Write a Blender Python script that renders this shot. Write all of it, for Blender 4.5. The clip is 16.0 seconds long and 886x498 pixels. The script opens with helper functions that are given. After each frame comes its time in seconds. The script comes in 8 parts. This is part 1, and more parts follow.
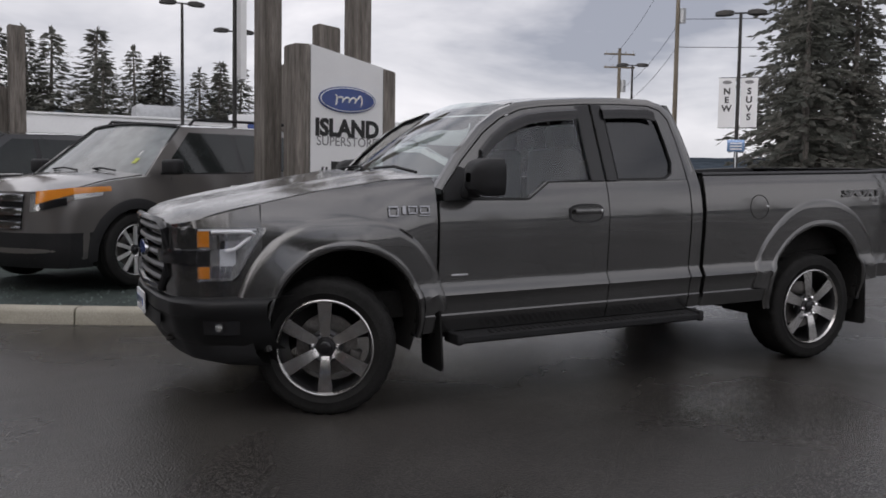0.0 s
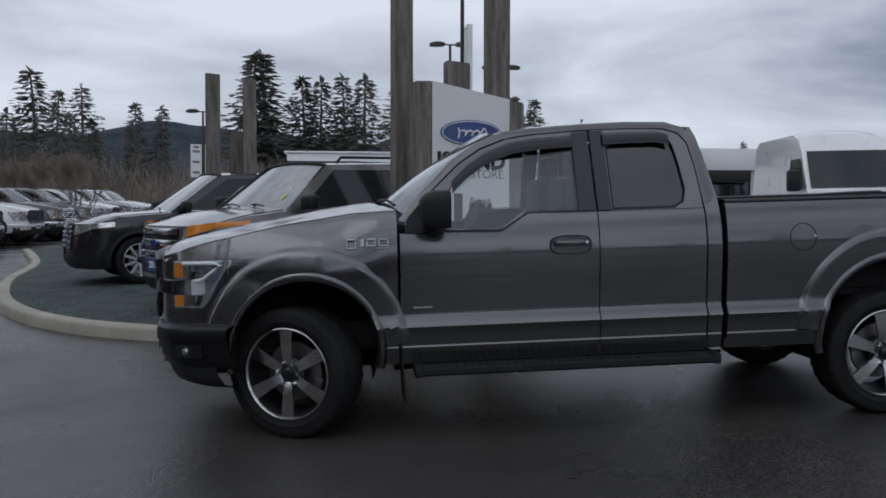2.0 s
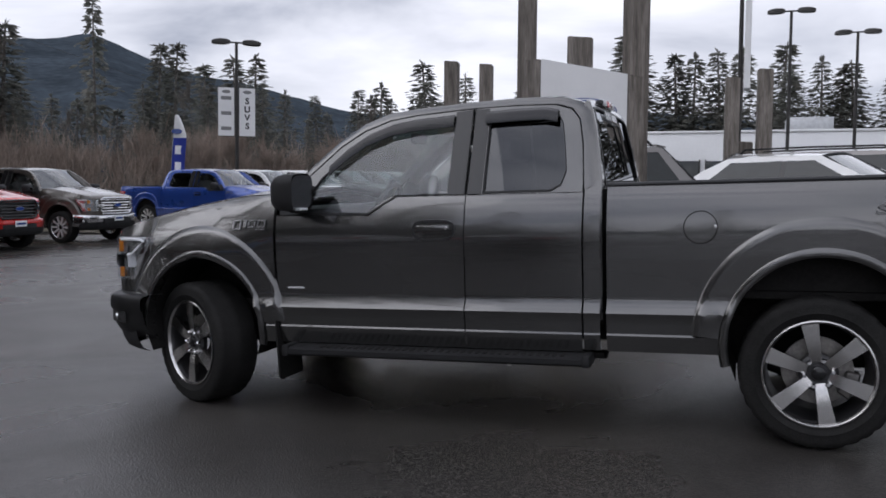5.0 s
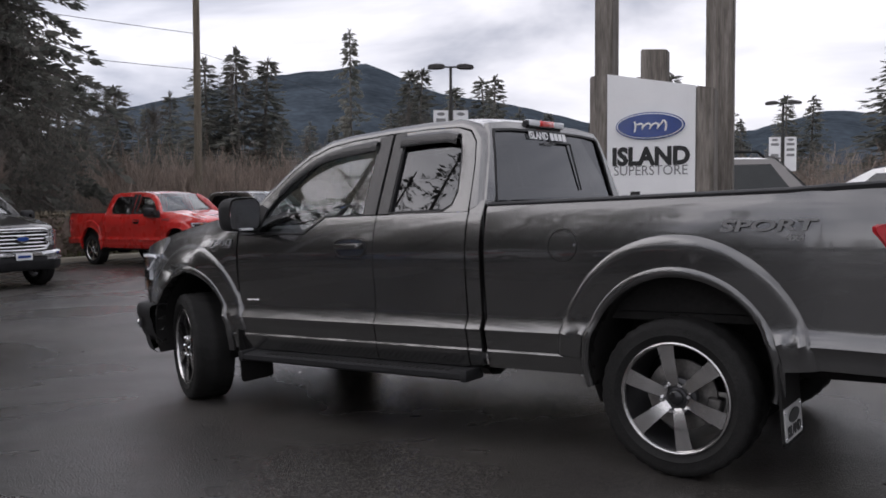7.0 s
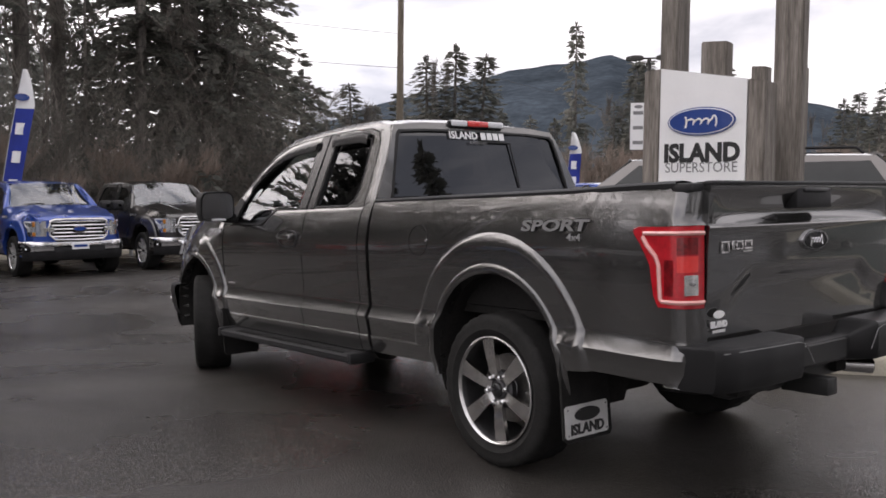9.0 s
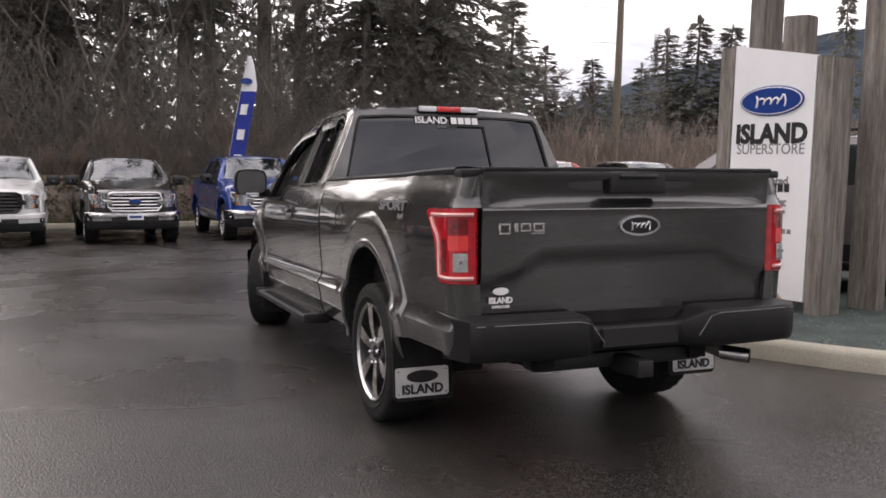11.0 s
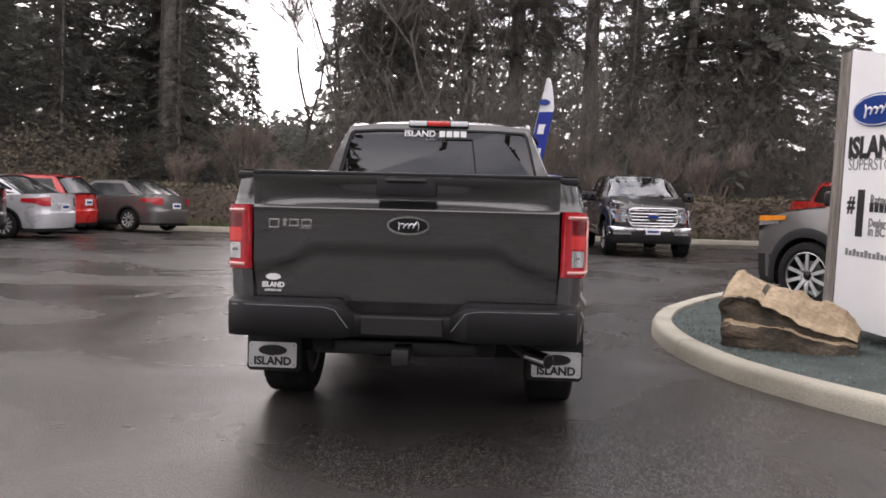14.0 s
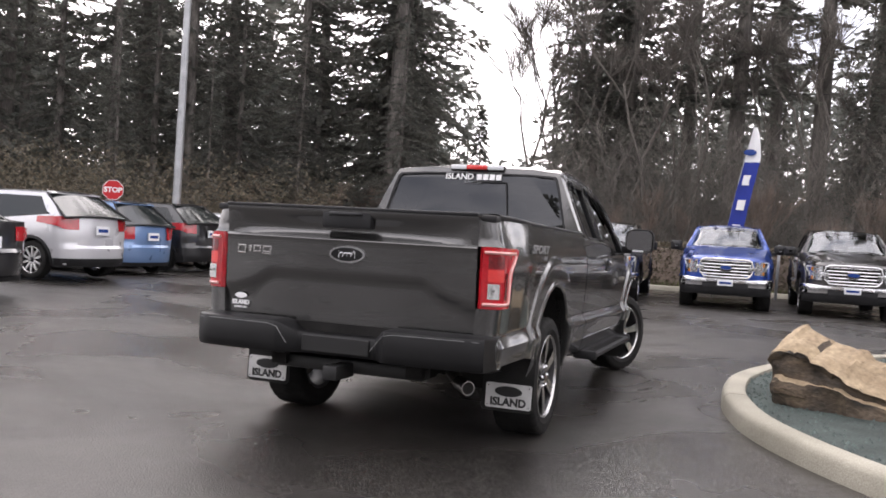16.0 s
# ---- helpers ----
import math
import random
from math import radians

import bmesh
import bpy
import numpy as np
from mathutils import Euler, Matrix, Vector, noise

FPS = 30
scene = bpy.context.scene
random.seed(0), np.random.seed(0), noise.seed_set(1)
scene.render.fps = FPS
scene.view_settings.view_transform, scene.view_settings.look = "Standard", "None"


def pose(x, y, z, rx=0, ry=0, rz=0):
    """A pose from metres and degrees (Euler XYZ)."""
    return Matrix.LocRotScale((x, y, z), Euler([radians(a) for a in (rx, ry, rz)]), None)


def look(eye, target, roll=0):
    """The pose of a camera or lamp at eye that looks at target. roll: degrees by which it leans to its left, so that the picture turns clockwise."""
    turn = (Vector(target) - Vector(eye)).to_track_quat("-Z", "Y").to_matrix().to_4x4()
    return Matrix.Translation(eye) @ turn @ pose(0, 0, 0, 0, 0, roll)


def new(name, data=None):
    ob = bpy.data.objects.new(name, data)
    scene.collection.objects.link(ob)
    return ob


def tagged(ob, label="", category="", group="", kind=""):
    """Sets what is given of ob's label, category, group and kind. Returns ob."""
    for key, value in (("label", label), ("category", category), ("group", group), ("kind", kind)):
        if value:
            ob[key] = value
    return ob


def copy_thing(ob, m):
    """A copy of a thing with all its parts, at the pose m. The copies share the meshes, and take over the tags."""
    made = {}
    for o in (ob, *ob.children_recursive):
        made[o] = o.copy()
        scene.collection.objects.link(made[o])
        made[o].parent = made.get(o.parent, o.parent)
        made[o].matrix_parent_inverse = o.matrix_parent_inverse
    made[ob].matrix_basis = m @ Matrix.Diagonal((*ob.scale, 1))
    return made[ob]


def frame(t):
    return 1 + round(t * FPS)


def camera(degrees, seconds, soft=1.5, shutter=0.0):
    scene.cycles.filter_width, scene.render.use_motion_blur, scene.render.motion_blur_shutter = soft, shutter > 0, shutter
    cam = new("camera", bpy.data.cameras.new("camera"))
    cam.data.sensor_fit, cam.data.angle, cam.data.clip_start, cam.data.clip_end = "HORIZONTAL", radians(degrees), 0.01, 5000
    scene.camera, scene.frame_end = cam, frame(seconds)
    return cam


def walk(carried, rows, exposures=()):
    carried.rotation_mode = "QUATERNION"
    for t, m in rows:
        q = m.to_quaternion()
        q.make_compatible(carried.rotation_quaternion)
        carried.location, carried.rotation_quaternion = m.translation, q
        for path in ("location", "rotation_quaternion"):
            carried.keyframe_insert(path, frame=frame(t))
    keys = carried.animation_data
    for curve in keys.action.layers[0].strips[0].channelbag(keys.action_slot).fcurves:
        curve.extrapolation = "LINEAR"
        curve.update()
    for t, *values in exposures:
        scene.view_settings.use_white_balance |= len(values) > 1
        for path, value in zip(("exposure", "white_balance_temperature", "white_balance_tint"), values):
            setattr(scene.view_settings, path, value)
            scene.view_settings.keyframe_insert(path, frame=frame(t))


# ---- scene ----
cam = camera(53.5, 16.0, soft=1.7)
PATH = [
    (0, (-1.51, -5.509, 1.208), (-0.643, -3.712, 1.074), 0.9),
    (0.5, (-1.072, -5.698, 1.207), (-0.359, -3.833, 1.093), 0.9),
    (1, (-0.615, -5.869, 1.22), (-0.064, -3.949, 1.121), 0.7),
    (1.5, (-0.138, -5.971, 1.232), (0.237, -4.007, 1.167), 0.5),
    (2, (0.36, -6.046, 1.247), (0.572, -4.059, 1.172), 0.1),
    (2.5, (0.876, -6.048, 1.244), (0.907, -4.051, 1.157), -0.3),
    (3, (1.355, -6.023, 1.248), (1.244, -4.027, 1.17), -0.1),
    (3.5, (1.854, -5.985, 1.269), (1.581, -4.006, 1.178), 0.8),
    (4, (2.337, -5.896, 1.272), (1.945, -3.938, 1.167), 1.1),
    (6.3, (4.553, -5.26, 1.302), (3.561, -3.527, 1.197), -0.1),
    (6.5, (4.746, -5.201, 1.308), (3.704, -3.497, 1.209), -0.0),
    (7, (5.202, -4.975, 1.305), (4.039, -3.35, 1.218), -0.2),
    (7.5, (5.64, -4.72, 1.309), (4.373, -3.174, 1.226), -0.7),
    (8, (6.101, -4.467, 1.326), (4.705, -3.037, 1.228), -0.2),
    (8.2, (6.259, -4.343, 1.321), (4.826, -2.952, 1.223), -0.1),
    (10.3, (7.823, -2.967, 1.37), (6.074, -2.007, 1.23), 1.2),
    (10.5, (7.955, -2.801, 1.376), (6.174, -1.903, 1.231), 1.0),
    (11, (8.275, -2.396, 1.399), (6.428, -1.649, 1.228), 1.5),
    (11.5, (8.533, -1.949, 1.398), (6.63, -1.361, 1.216), 2.5),
    (12, (8.764, -1.481, 1.428), (6.841, -0.961, 1.25), 2.6),
    (12.5, (8.962, -0.996, 1.442), (7.01, -0.591, 1.274), 2.1),
    (13, (9.048, -0.509, 1.428), (7.067, -0.281, 1.271), 2.2),
    (13.5, (9.193, -0.028, 1.445), (7.2, -0.001, 1.283), 2.5),
    (14, (9.251, 0.445, 1.42), (7.26, 0.325, 1.264), 2.5),
    (14.5, (9.314, 0.922, 1.435), (7.333, 0.673, 1.315), 2.9),
    (15, (9.335, 1.391, 1.424), (7.386, 0.952, 1.331), 3.2),
    (15.5, (9.319, 1.804, 1.435), (7.401, 1.244, 1.346), 3.7),
    (16, (9.274, 2.196, 1.433), (7.396, 1.511, 1.359), 4.0),
]
walk(cam, [(t, look(eye, target, roll)) for t, eye, target, roll in PATH],
     [(0.0, 0.15, 6550, 14), (1.0, 0.15, 6500, 14), (1.5, -0.05, 6200, 12), (2.0, -0.25, 5850, 10), (2.6, 0.0, 6000, 12), (4.2, 0.25, 6100, 14), (7.5, 0.52, 6500, 16), (10.3, 1.0, 6950, 18), (12.0, 0.98, 6950, 19), (13.5, 1.08, 6900, 19), (14.5, 1.48, 6850, 18), (16.0, 1.55, 6750, 17)])

# ---- light ----
world = bpy.data.worlds.new("overcast_sky")
scene.world = world
world.use_nodes = True
wn, wl = world.node_tree.nodes, world.node_tree.links
wn.clear()
w_out = wn.new("ShaderNodeOutputWorld")
w_bg = wn.new("ShaderNodeBackground")
w_sky = wn.new("ShaderNodeTexSky")
w_sky.sky_type = "NISHITA"
w_sky.sun_disc = False
w_sky.sun_elevation = radians(28)
w_sky.sun_rotation = radians(234)
w_co = wn.new("ShaderNodeTexCoord")
w_map = wn.new("ShaderNodeMapping")
w_map.inputs["Scale"].default_value = (1.0, 1.0, 3.2)
w_n1 = wn.new("ShaderNodeTexNoise")
w_n1.inputs["Scale"].default_value = 2.3
w_n1.inputs["Detail"].default_value = 6
w_n1.inputs["Roughness"].default_value = 0.52
w_n1.inputs["Distortion"].default_value = 0.35
w_ramp = wn.new("ShaderNodeValToRGB")
w_ramp.color_ramp.elements[0].position = 0.34
w_ramp.color_ramp.elements[0].color = (0.29, 0.31, 0.36, 1)
w_ramp.color_ramp.elements[1].position = 0.62
w_ramp.color_ramp.elements[1].color = (0.82, 0.82, 0.84, 1)
w_mid = w_ramp.color_ramp.elements.new(0.47)
w_mid.color = (0.58, 0.59, 0.62, 1)
w_scale = wn.new("ShaderNodeMix")
w_scale.data_type = "RGBA"
w_scale.blend_type = "MULTIPLY"
w_scale.inputs["Factor"].default_value = 1.0
w_scale.inputs[7].default_value = (0.08, 0.08, 0.08, 1)
w_mix = wn.new("ShaderNodeMix")
w_mix.data_type = "RGBA"
w_mix.inputs["Factor"].default_value = 0.94
wl.new(w_co.outputs["Generated"], w_map.inputs["Vector"])
wl.new(w_map.outputs["Vector"], w_n1.inputs["Vector"])
wl.new(w_n1.outputs["Fac"], w_ramp.inputs["Fac"])
wl.new(w_sky.outputs["Color"], w_scale.inputs[6])
wl.new(w_scale.outputs[2], w_mix.inputs[6])
wl.new(w_ramp.outputs["Color"], w_mix.inputs[7])
# the cloud is brightest round the hidden sun
w_dot = wn.new("ShaderNodeVectorMath")
w_dot.operation = "DOT_PRODUCT"
w_dot.inputs[1].default_value = Vector((-0.72, -0.52, 0.46)).normalized()
w_glow = wn.new("ShaderNodeMapRange")
w_glow.interpolation_type = "SMOOTHSTEP"
w_glow.inputs["From Min"].default_value, w_glow.inputs["From Max"].default_value = 0.0, 0.98
w_glow.inputs["To Min"].default_value, w_glow.inputs["To Max"].default_value = 0.92, 1.42
wl.new(w_co.outputs["Generated"], w_dot.inputs[0])
wl.new(w_dot.outputs["Value"], w_glow.inputs["Value"])
w_gain = wn.new("ShaderNodeMix")
w_gain.data_type = "RGBA"
w_gain.blend_type = "MULTIPLY"
w_gain.inputs["Factor"].default_value = 1.0
wl.new(w_mix.outputs[2], w_gain.inputs[6])
wl.new(w_glow.outputs["Result"], w_gain.inputs[7])
wl.new(w_gain.outputs[2], w_bg.inputs["Color"])
w_bg.inputs["Strength"].default_value = 1.22
wl.new(w_bg.outputs["Background"], w_out.inputs["Surface"])

sun = new("sun", bpy.data.lights.new("sun", "SUN"))
sun.data.energy = 0.6
sun.data.angle = radians(60)
sun.data.color = (1.0, 0.97, 0.92)
sun.matrix_world = look((-21.6, -15.6, 13.8), (0, 0, 0))


# ---- materials ----
def mat(name, color, rough=0.6, metal=0.0, vary=0.15, scale=6.0, fine=60.0, bump=0.0, coat=0.0, rough_vary=0.0, spec=0.5, stretch=None, second=None, local=True):
    """A surface with variation at two scales; second: a colour that blotches mix in."""
    m = bpy.data.materials.new(name)
    m.use_nodes = True
    n, l = m.node_tree.nodes, m.node_tree.links
    b = n["Principled BSDF"]
    b.inputs["Roughness"].default_value = rough
    b.inputs["Metallic"].default_value = metal
    b.inputs["Specular IOR Level"].default_value = spec
    b.inputs["Coat Weight"].default_value = coat
    b.inputs["Coat Roughness"].default_value = 0.03
    if vary == 0 and bump == 0 and second is None:
        b.inputs["Base Color"].default_value = (*color, 1)
        return m
    co = n.new("ShaderNodeTexCoord")
    src = co.outputs["Object"]
    if stretch:
        mp = n.new("ShaderNodeMapping")
        mp.inputs["Scale"].default_value = stretch
        l.new(src, mp.inputs["Vector"])
        src = mp.outputs["Vector"]
    big = n.new("ShaderNodeTexNoise")
    big.inputs["Scale"].default_value = scale
    big.inputs["Detail"].default_value = 4
    small = n.new("ShaderNodeTexNoise")
    small.inputs["Scale"].default_value = fine
    small.inputs["Detail"].default_value = 3
    l.new(src, big.inputs["Vector"])
    l.new(src, small.inputs["Vector"])
    ramp = n.new("ShaderNodeValToRGB")
    ramp.color_ramp.elements[0].position, ramp.color_ramp.elements[1].position = 0.3, 0.7
    lo, hi = [max(0, c * (1 - vary)) for c in color], [min(1, c * (1 + vary)) for c in color]
    ramp.color_ramp.elements[0].color = (*lo, 1)
    ramp.color_ramp.elements[1].color = (*(second or hi), 1)
    l.new(big.outputs["Fac"], ramp.inputs["Fac"])
    mix = n.new("ShaderNodeMix")
    mix.data_type, mix.blend_type = "RGBA", "OVERLAY"
    mix.inputs["Factor"].default_value = min(1.0, vary * 2)
    l.new(ramp.outputs["Color"], mix.inputs[6])
    l.new(small.outputs["Fac"], mix.inputs[7])
    l.new(mix.outputs[2], b.inputs["Base Color"])
    if rough_vary:
        mr = n.new("ShaderNodeMapRange")
        mr.inputs["From Min"].default_value, mr.inputs["From Max"].default_value = 0.3, 0.7
        mr.inputs["To Min"].default_value, mr.inputs["To Max"].default_value = max(0.02, rough - rough_vary), min(1, rough + rough_vary)
        l.new(big.outputs["Fac"], mr.inputs["Value"])
        l.new(mr.outputs["Result"], b.inputs["Roughness"])
    if bump:
        bp = n.new("ShaderNodeBump")
        bp.inputs["Strength"].default_value = min(1.0, bump)
        bp.inputs["Distance"].default_value = 0.01
        l.new(small.outputs["Fac"], bp.inputs["Height"])
        l.new(bp.outputs["Normal"], b.inputs["Normal"])
    return m


def random_tint(m, amount):
    """Lets each object, and each loose piece of a mesh, take a slightly different brightness."""
    n, l = m.node_tree.nodes, m.node_tree.links
    b = n["Principled BSDF"]
    src = b.inputs["Base Color"].links[0].from_socket
    info, geo = n.new("ShaderNodeObjectInfo"), n.new("ShaderNodeNewGeometry")
    add = n.new("ShaderNodeMath")
    l.new(info.outputs["Random"], add.inputs[0])
    l.new(geo.outputs["Random Per Island"], add.inputs[1])
    mr = n.new("ShaderNodeMapRange")
    mr.inputs["From Max"].default_value = 2.0
    mr.inputs["To Min"].default_value, mr.inputs["To Max"].default_value = 1 - amount, 1 + amount
    l.new(add.outputs[0], mr.inputs["Value"])
    hsv = n.new("ShaderNodeHueSaturation")
    l.new(src, hsv.inputs["Color"])
    l.new(mr.outputs["Result"], hsv.inputs["Value"])
    l.new(hsv.outputs["Color"], b.inputs["Base Color"])
    return m


def paint(name, color, metal=0.0, rough=0.35, coat_rough=0.03):
    m = mat(name, color, rough, metal, vary=0.05, scale=3, fine=900, coat=1.0, rough_vary=0.04)
    b = m.node_tree.nodes["Principled BSDF"]
    b.inputs["Coat Roughness"].default_value = coat_rough
    b.inputs["Coat IOR"].default_value = 1.6
    return m


def glass(name, tint, see=0.9, gloss_rough=0.01, ior=1.5, sheen=0.075):
    """A thin pane: tinted see-through with a mirror sheen that grows at grazing angles."""
    m = bpy.data.materials.new(name)
    m.use_nodes = True
    n, l = m.node_tree.nodes, m.node_tree.links
    n.remove(n["Principled BSDF"])
    tr, gl, fr, mx = n.new("ShaderNodeBsdfTransparent"), n.new("ShaderNodeBsdfGlossy"), n.new("ShaderNodeLayerWeight"), n.new("ShaderNodeMixShader")
    pw, ad = n.new("ShaderNodeMath"), n.new("ShaderNodeMath")
    pw.operation, ad.operation = "POWER", "MULTIPLY_ADD"
    pw.inputs[1].default_value = 4.5
    ad.inputs[1].default_value, ad.inputs[2].default_value = 0.9, sheen
    tr.inputs["Color"].default_value = (*[c * see for c in tint], 1)
    gl.inputs["Roughness"].default_value = gloss_rough
    gl.inputs["Color"].default_value = (0.95, 0.97, 1, 1)
    fr.inputs["Blend"].default_value = 0.5
    l.new(fr.outputs["Facing"], pw.inputs[0])
    l.new(pw.outputs[0], ad.inputs[0])
    l.new(ad.outputs[0], mx.inputs["Fac"])
    l.new(tr.outputs["BSDF"], mx.inputs[1])
    l.new(gl.outputs["BSDF"], mx.inputs[2])
    l.new(mx.outputs["Shader"], n["Material Output"].inputs["Surface"])
    return m


M = {}
M["grey_paint"] = paint("magnetic_grey_paint", (0.102, 0.101, 0.099), 0.82, 0.23)
M["beaded_paint"] = paint("rain_beaded_grey_paint", (0.102, 0.101, 0.099), 0.82, 0.26, 0.13)


def bead(m):
    """Rain drops standing on the paint."""
    n, l = m.node_tree.nodes, m.node_tree.links
    co, vo, rp, bp = n.new("ShaderNodeTexCoord"), n.new("ShaderNodeTexVoronoi"), n.new("ShaderNodeMapRange"), n.new("ShaderNodeBump")
    vo.inputs["Scale"].default_value = 90
    rp.inputs["From Min"].default_value, rp.inputs["From Max"].default_value = 0.42, 0.18
    bp.inputs["Strength"].default_value, bp.inputs["Distance"].default_value = 0.55, 0.002
    l.new(co.outputs["Object"], vo.inputs["Vector"])
    l.new(vo.outputs["Distance"], rp.inputs["Value"])
    l.new(rp.outputs["Result"], bp.inputs["Height"])
    l.new(bp.outputs["Normal"], n["Principled BSDF"].inputs["Coat Normal"])


bead(M["beaded_paint"])
M["black_plastic"] = mat("black_plastic", (0.017, 0.017, 0.018), 0.55, vary=0.2, fine=400, bump=0.15, spec=0.3)
M["gloss_black"] = mat("gloss_black", (0.012, 0.012, 0.013), 0.15, vary=0.1)
M["rubber"] = mat("tyre_rubber", (0.017, 0.0166, 0.016), 0.75, vary=0.3, scale=5, fine=120, bump=0.25, spec=0.2)
M["bumper_black"] = mat("satin_black_bumper", (0.008, 0.008, 0.0085), 0.40, vary=0.15, fine=300, bump=0.08, spec=0.3)
M["dark_chrome"] = mat("dark_chrome", (0.34, 0.34, 0.35), 0.2, 1.0, vary=0.05)
M["chrome"] = mat("chrome", (0.75, 0.75, 0.76), 0.10, 1.0, vary=0.05)
M["alloy"] = mat("machined_alloy", (0.55, 0.54, 0.53), 0.24, 1.0, vary=0.08, fine=300)
M["dark_alloy"] = mat("dark_alloy", (0.05, 0.05, 0.052), 0.4, 0.6, vary=0.15)
M["brake"] = mat("brake_steel", (0.22, 0.21, 0.20), 0.45, 0.9, vary=0.2)
M["under"] = mat("underbody", (0.017, 0.0162, 0.0155), 0.85, vary=0.3, scale=4, spec=0.2)
M["interior"] = mat("interior_trim", (0.035, 0.035, 0.037), 0.7, vary=0.2)
M["seat"] = mat("seat_cloth", (0.07, 0.07, 0.072), 0.9, vary=0.2, fine=300, bump=0.2)
M["glass"] = glass("clear_glass", (0.95, 0.985, 0.98), see=0.97)
M["screen_glass"] = glass("windscreen_glass", (0.55, 0.63, 0.61), see=0.97, sheen=0.16)
M["tint_glass"] = glass("tinted_glass", (0.035, 0.035, 0.038), ior=1.5)
# base colour lifted to stand in for mirrored sky and the cabin behind
M["far_screen"] = mat("sky_pale_windscreen", (0.125, 0.14, 0.138), 0.06, vary=0.3, scale=1.5, fine=6, spec=0.9, coat=0.6)
M["far_glass"] = mat("dark_window_glass", (0.016, 0.020, 0.020), 0.07, vary=0.1)
M["lamp_glass"] = glass("lamp_glass", (0.97, 0.98, 1.0))
M["lamp_chrome"] = mat("lamp_reflector", (0.80, 0.80, 0.79), 0.14, 0.82, vary=0.15, scale=22, fine=80)
M["amber"] = mat("amber_lens", (0.75, 0.26, 0.03), 0.12, vary=0.1, coat=1.0)
M["red_lens"] = mat("red_lens", (0.44, 0.012, 0.020), 0.12, vary=0.15, scale=20, coat=1.0)
M["red_light"] = mat("red_lens_light", (0.72, 0.045, 0.04), 0.15, vary=0.1, coat=1.0)
M["pink_lens"] = mat("pink_light_pipe", (0.72, 0.34, 0.31), 0.2, vary=0.1, coat=1.0)
M["red_dark"] = mat("deep_red_lens", (0.17, 0.006, 0.009), 0.12, vary=0.35, scale=40, coat=1.0)
M["white"] = mat("white_vinyl", (0.80, 0.80, 0.80), 0.45, vary=0.04)
M["plate_white"] = mat("plate_white", (0.75, 0.76, 0.78), 0.4, vary=0.05)
M["logo_blue"] = mat("oval_blue", (0.012, 0.045, 0.22), 0.25, vary=0.12, scale=2, coat=0.5)
M["letter_black"] = mat("letter_black", (0.012, 0.012, 0.012), 0.5, vary=0.1)
M["letter_grey"] = mat("letter_grey", (0.20, 0.20, 0.20), 0.5, vary=0.1)
M["panel_white"] = mat("sign_panel_white", (0.80, 0.80, 0.80), 0.40, vary=0.05, scale=1.5, fine=30)
M["timber"] = random_tint(mat("weathered_timber", (0.155, 0.135, 0.115), 0.85, vary=0.35, scale=3.0, fine=14, bump=0.5, stretch=(6, 6, 0.5), second=(0.24, 0.215, 0.19)), 0.12)
M["asphalt"] = None
M["plate_steel"] = mat("brushed_plate_steel", (0.62, 0.62, 0.61), 0.35, 0.35, vary=0.12, scale=8, fine=200)
M["kerb"] = mat("concrete_kerb", (0.35, 0.325, 0.26), 0.85, vary=0.2, scale=1.2, fine=90, bump=0.4, second=(0.45, 0.42, 0.345))
M["gravel_bed"] = mat("gravel_bed", (0.046, 0.062, 0.056), 0.9, vary=0.4, scale=3, fine=60, bump=0.8)
M["stone"] = random_tint(mat("crushed_stone", (0.11, 0.14, 0.13), 0.85, vary=0.3, scale=30, fine=200), 0.5)
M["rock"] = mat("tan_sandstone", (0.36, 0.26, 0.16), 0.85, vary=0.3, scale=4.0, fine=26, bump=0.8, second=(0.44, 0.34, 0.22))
M["rock_side"] = mat("dark_steep_sandstone", (0.085, 0.076, 0.068), 0.8, vary=0.45, scale=5.0, fine=24, bump=0.9, second=(0.17, 0.125, 0.085), stretch=(1, 1, 2))
M["galv"] = mat("galvanised_steel", (0.42, 0.43, 0.44), 0.45, 0.7, vary=0.15, scale=3)
M["dark_metal"] = mat("dark_painted_steel", (0.028, 0.026, 0.024), 0.5, 0.2, vary=0.2)
M["pole_wood"] = mat("utility_pole_wood", (0.17, 0.145, 0.11), 0.9, vary=0.3, scale=2, fine=12, bump=0.4, stretch=(6, 6, 0.4))
M["bark"] = mat("conifer_bark", (0.145, 0.132, 0.120), 0.95, vary=0.4, scale=2, fine=10, bump=0.6, stretch=(3, 3, 0.6))
M["pale_bark"] = mat("bare_branch_bark", (0.125, 0.112, 0.098), 0.9, vary=0.3, scale=2, fine=14, bump=0.3)
M["needles"] = random_tint(mat("fir_needles", (0.150, 0.164, 0.144), 0.8, vary=0.35, scale=0.7, fine=8, second=(0.168, 0.162, 0.142)), 0.4)


def let_through(m, share):
    """Leaves that pass part of the daylight falling on their far side."""
    n, l = m.node_tree.nodes, m.node_tree.links
    b, out = n["Principled BSDF"], n["Material Output"]
    tl, mx = n.new("ShaderNodeBsdfTranslucent"), n.new("ShaderNodeMixShader")
    if b.inputs["Base Color"].links:
        l.new(b.inputs["Base Color"].links[0].from_socket, tl.inputs["Color"])
    mx.inputs["Fac"].default_value = share
    l.new(b.outputs["BSDF"], mx.inputs[1])
    l.new(tl.outputs["BSDF"], mx.inputs[2])
    l.new(mx.outputs["Shader"], out.inputs["Surface"])


let_through(M["needles"], 0.6)

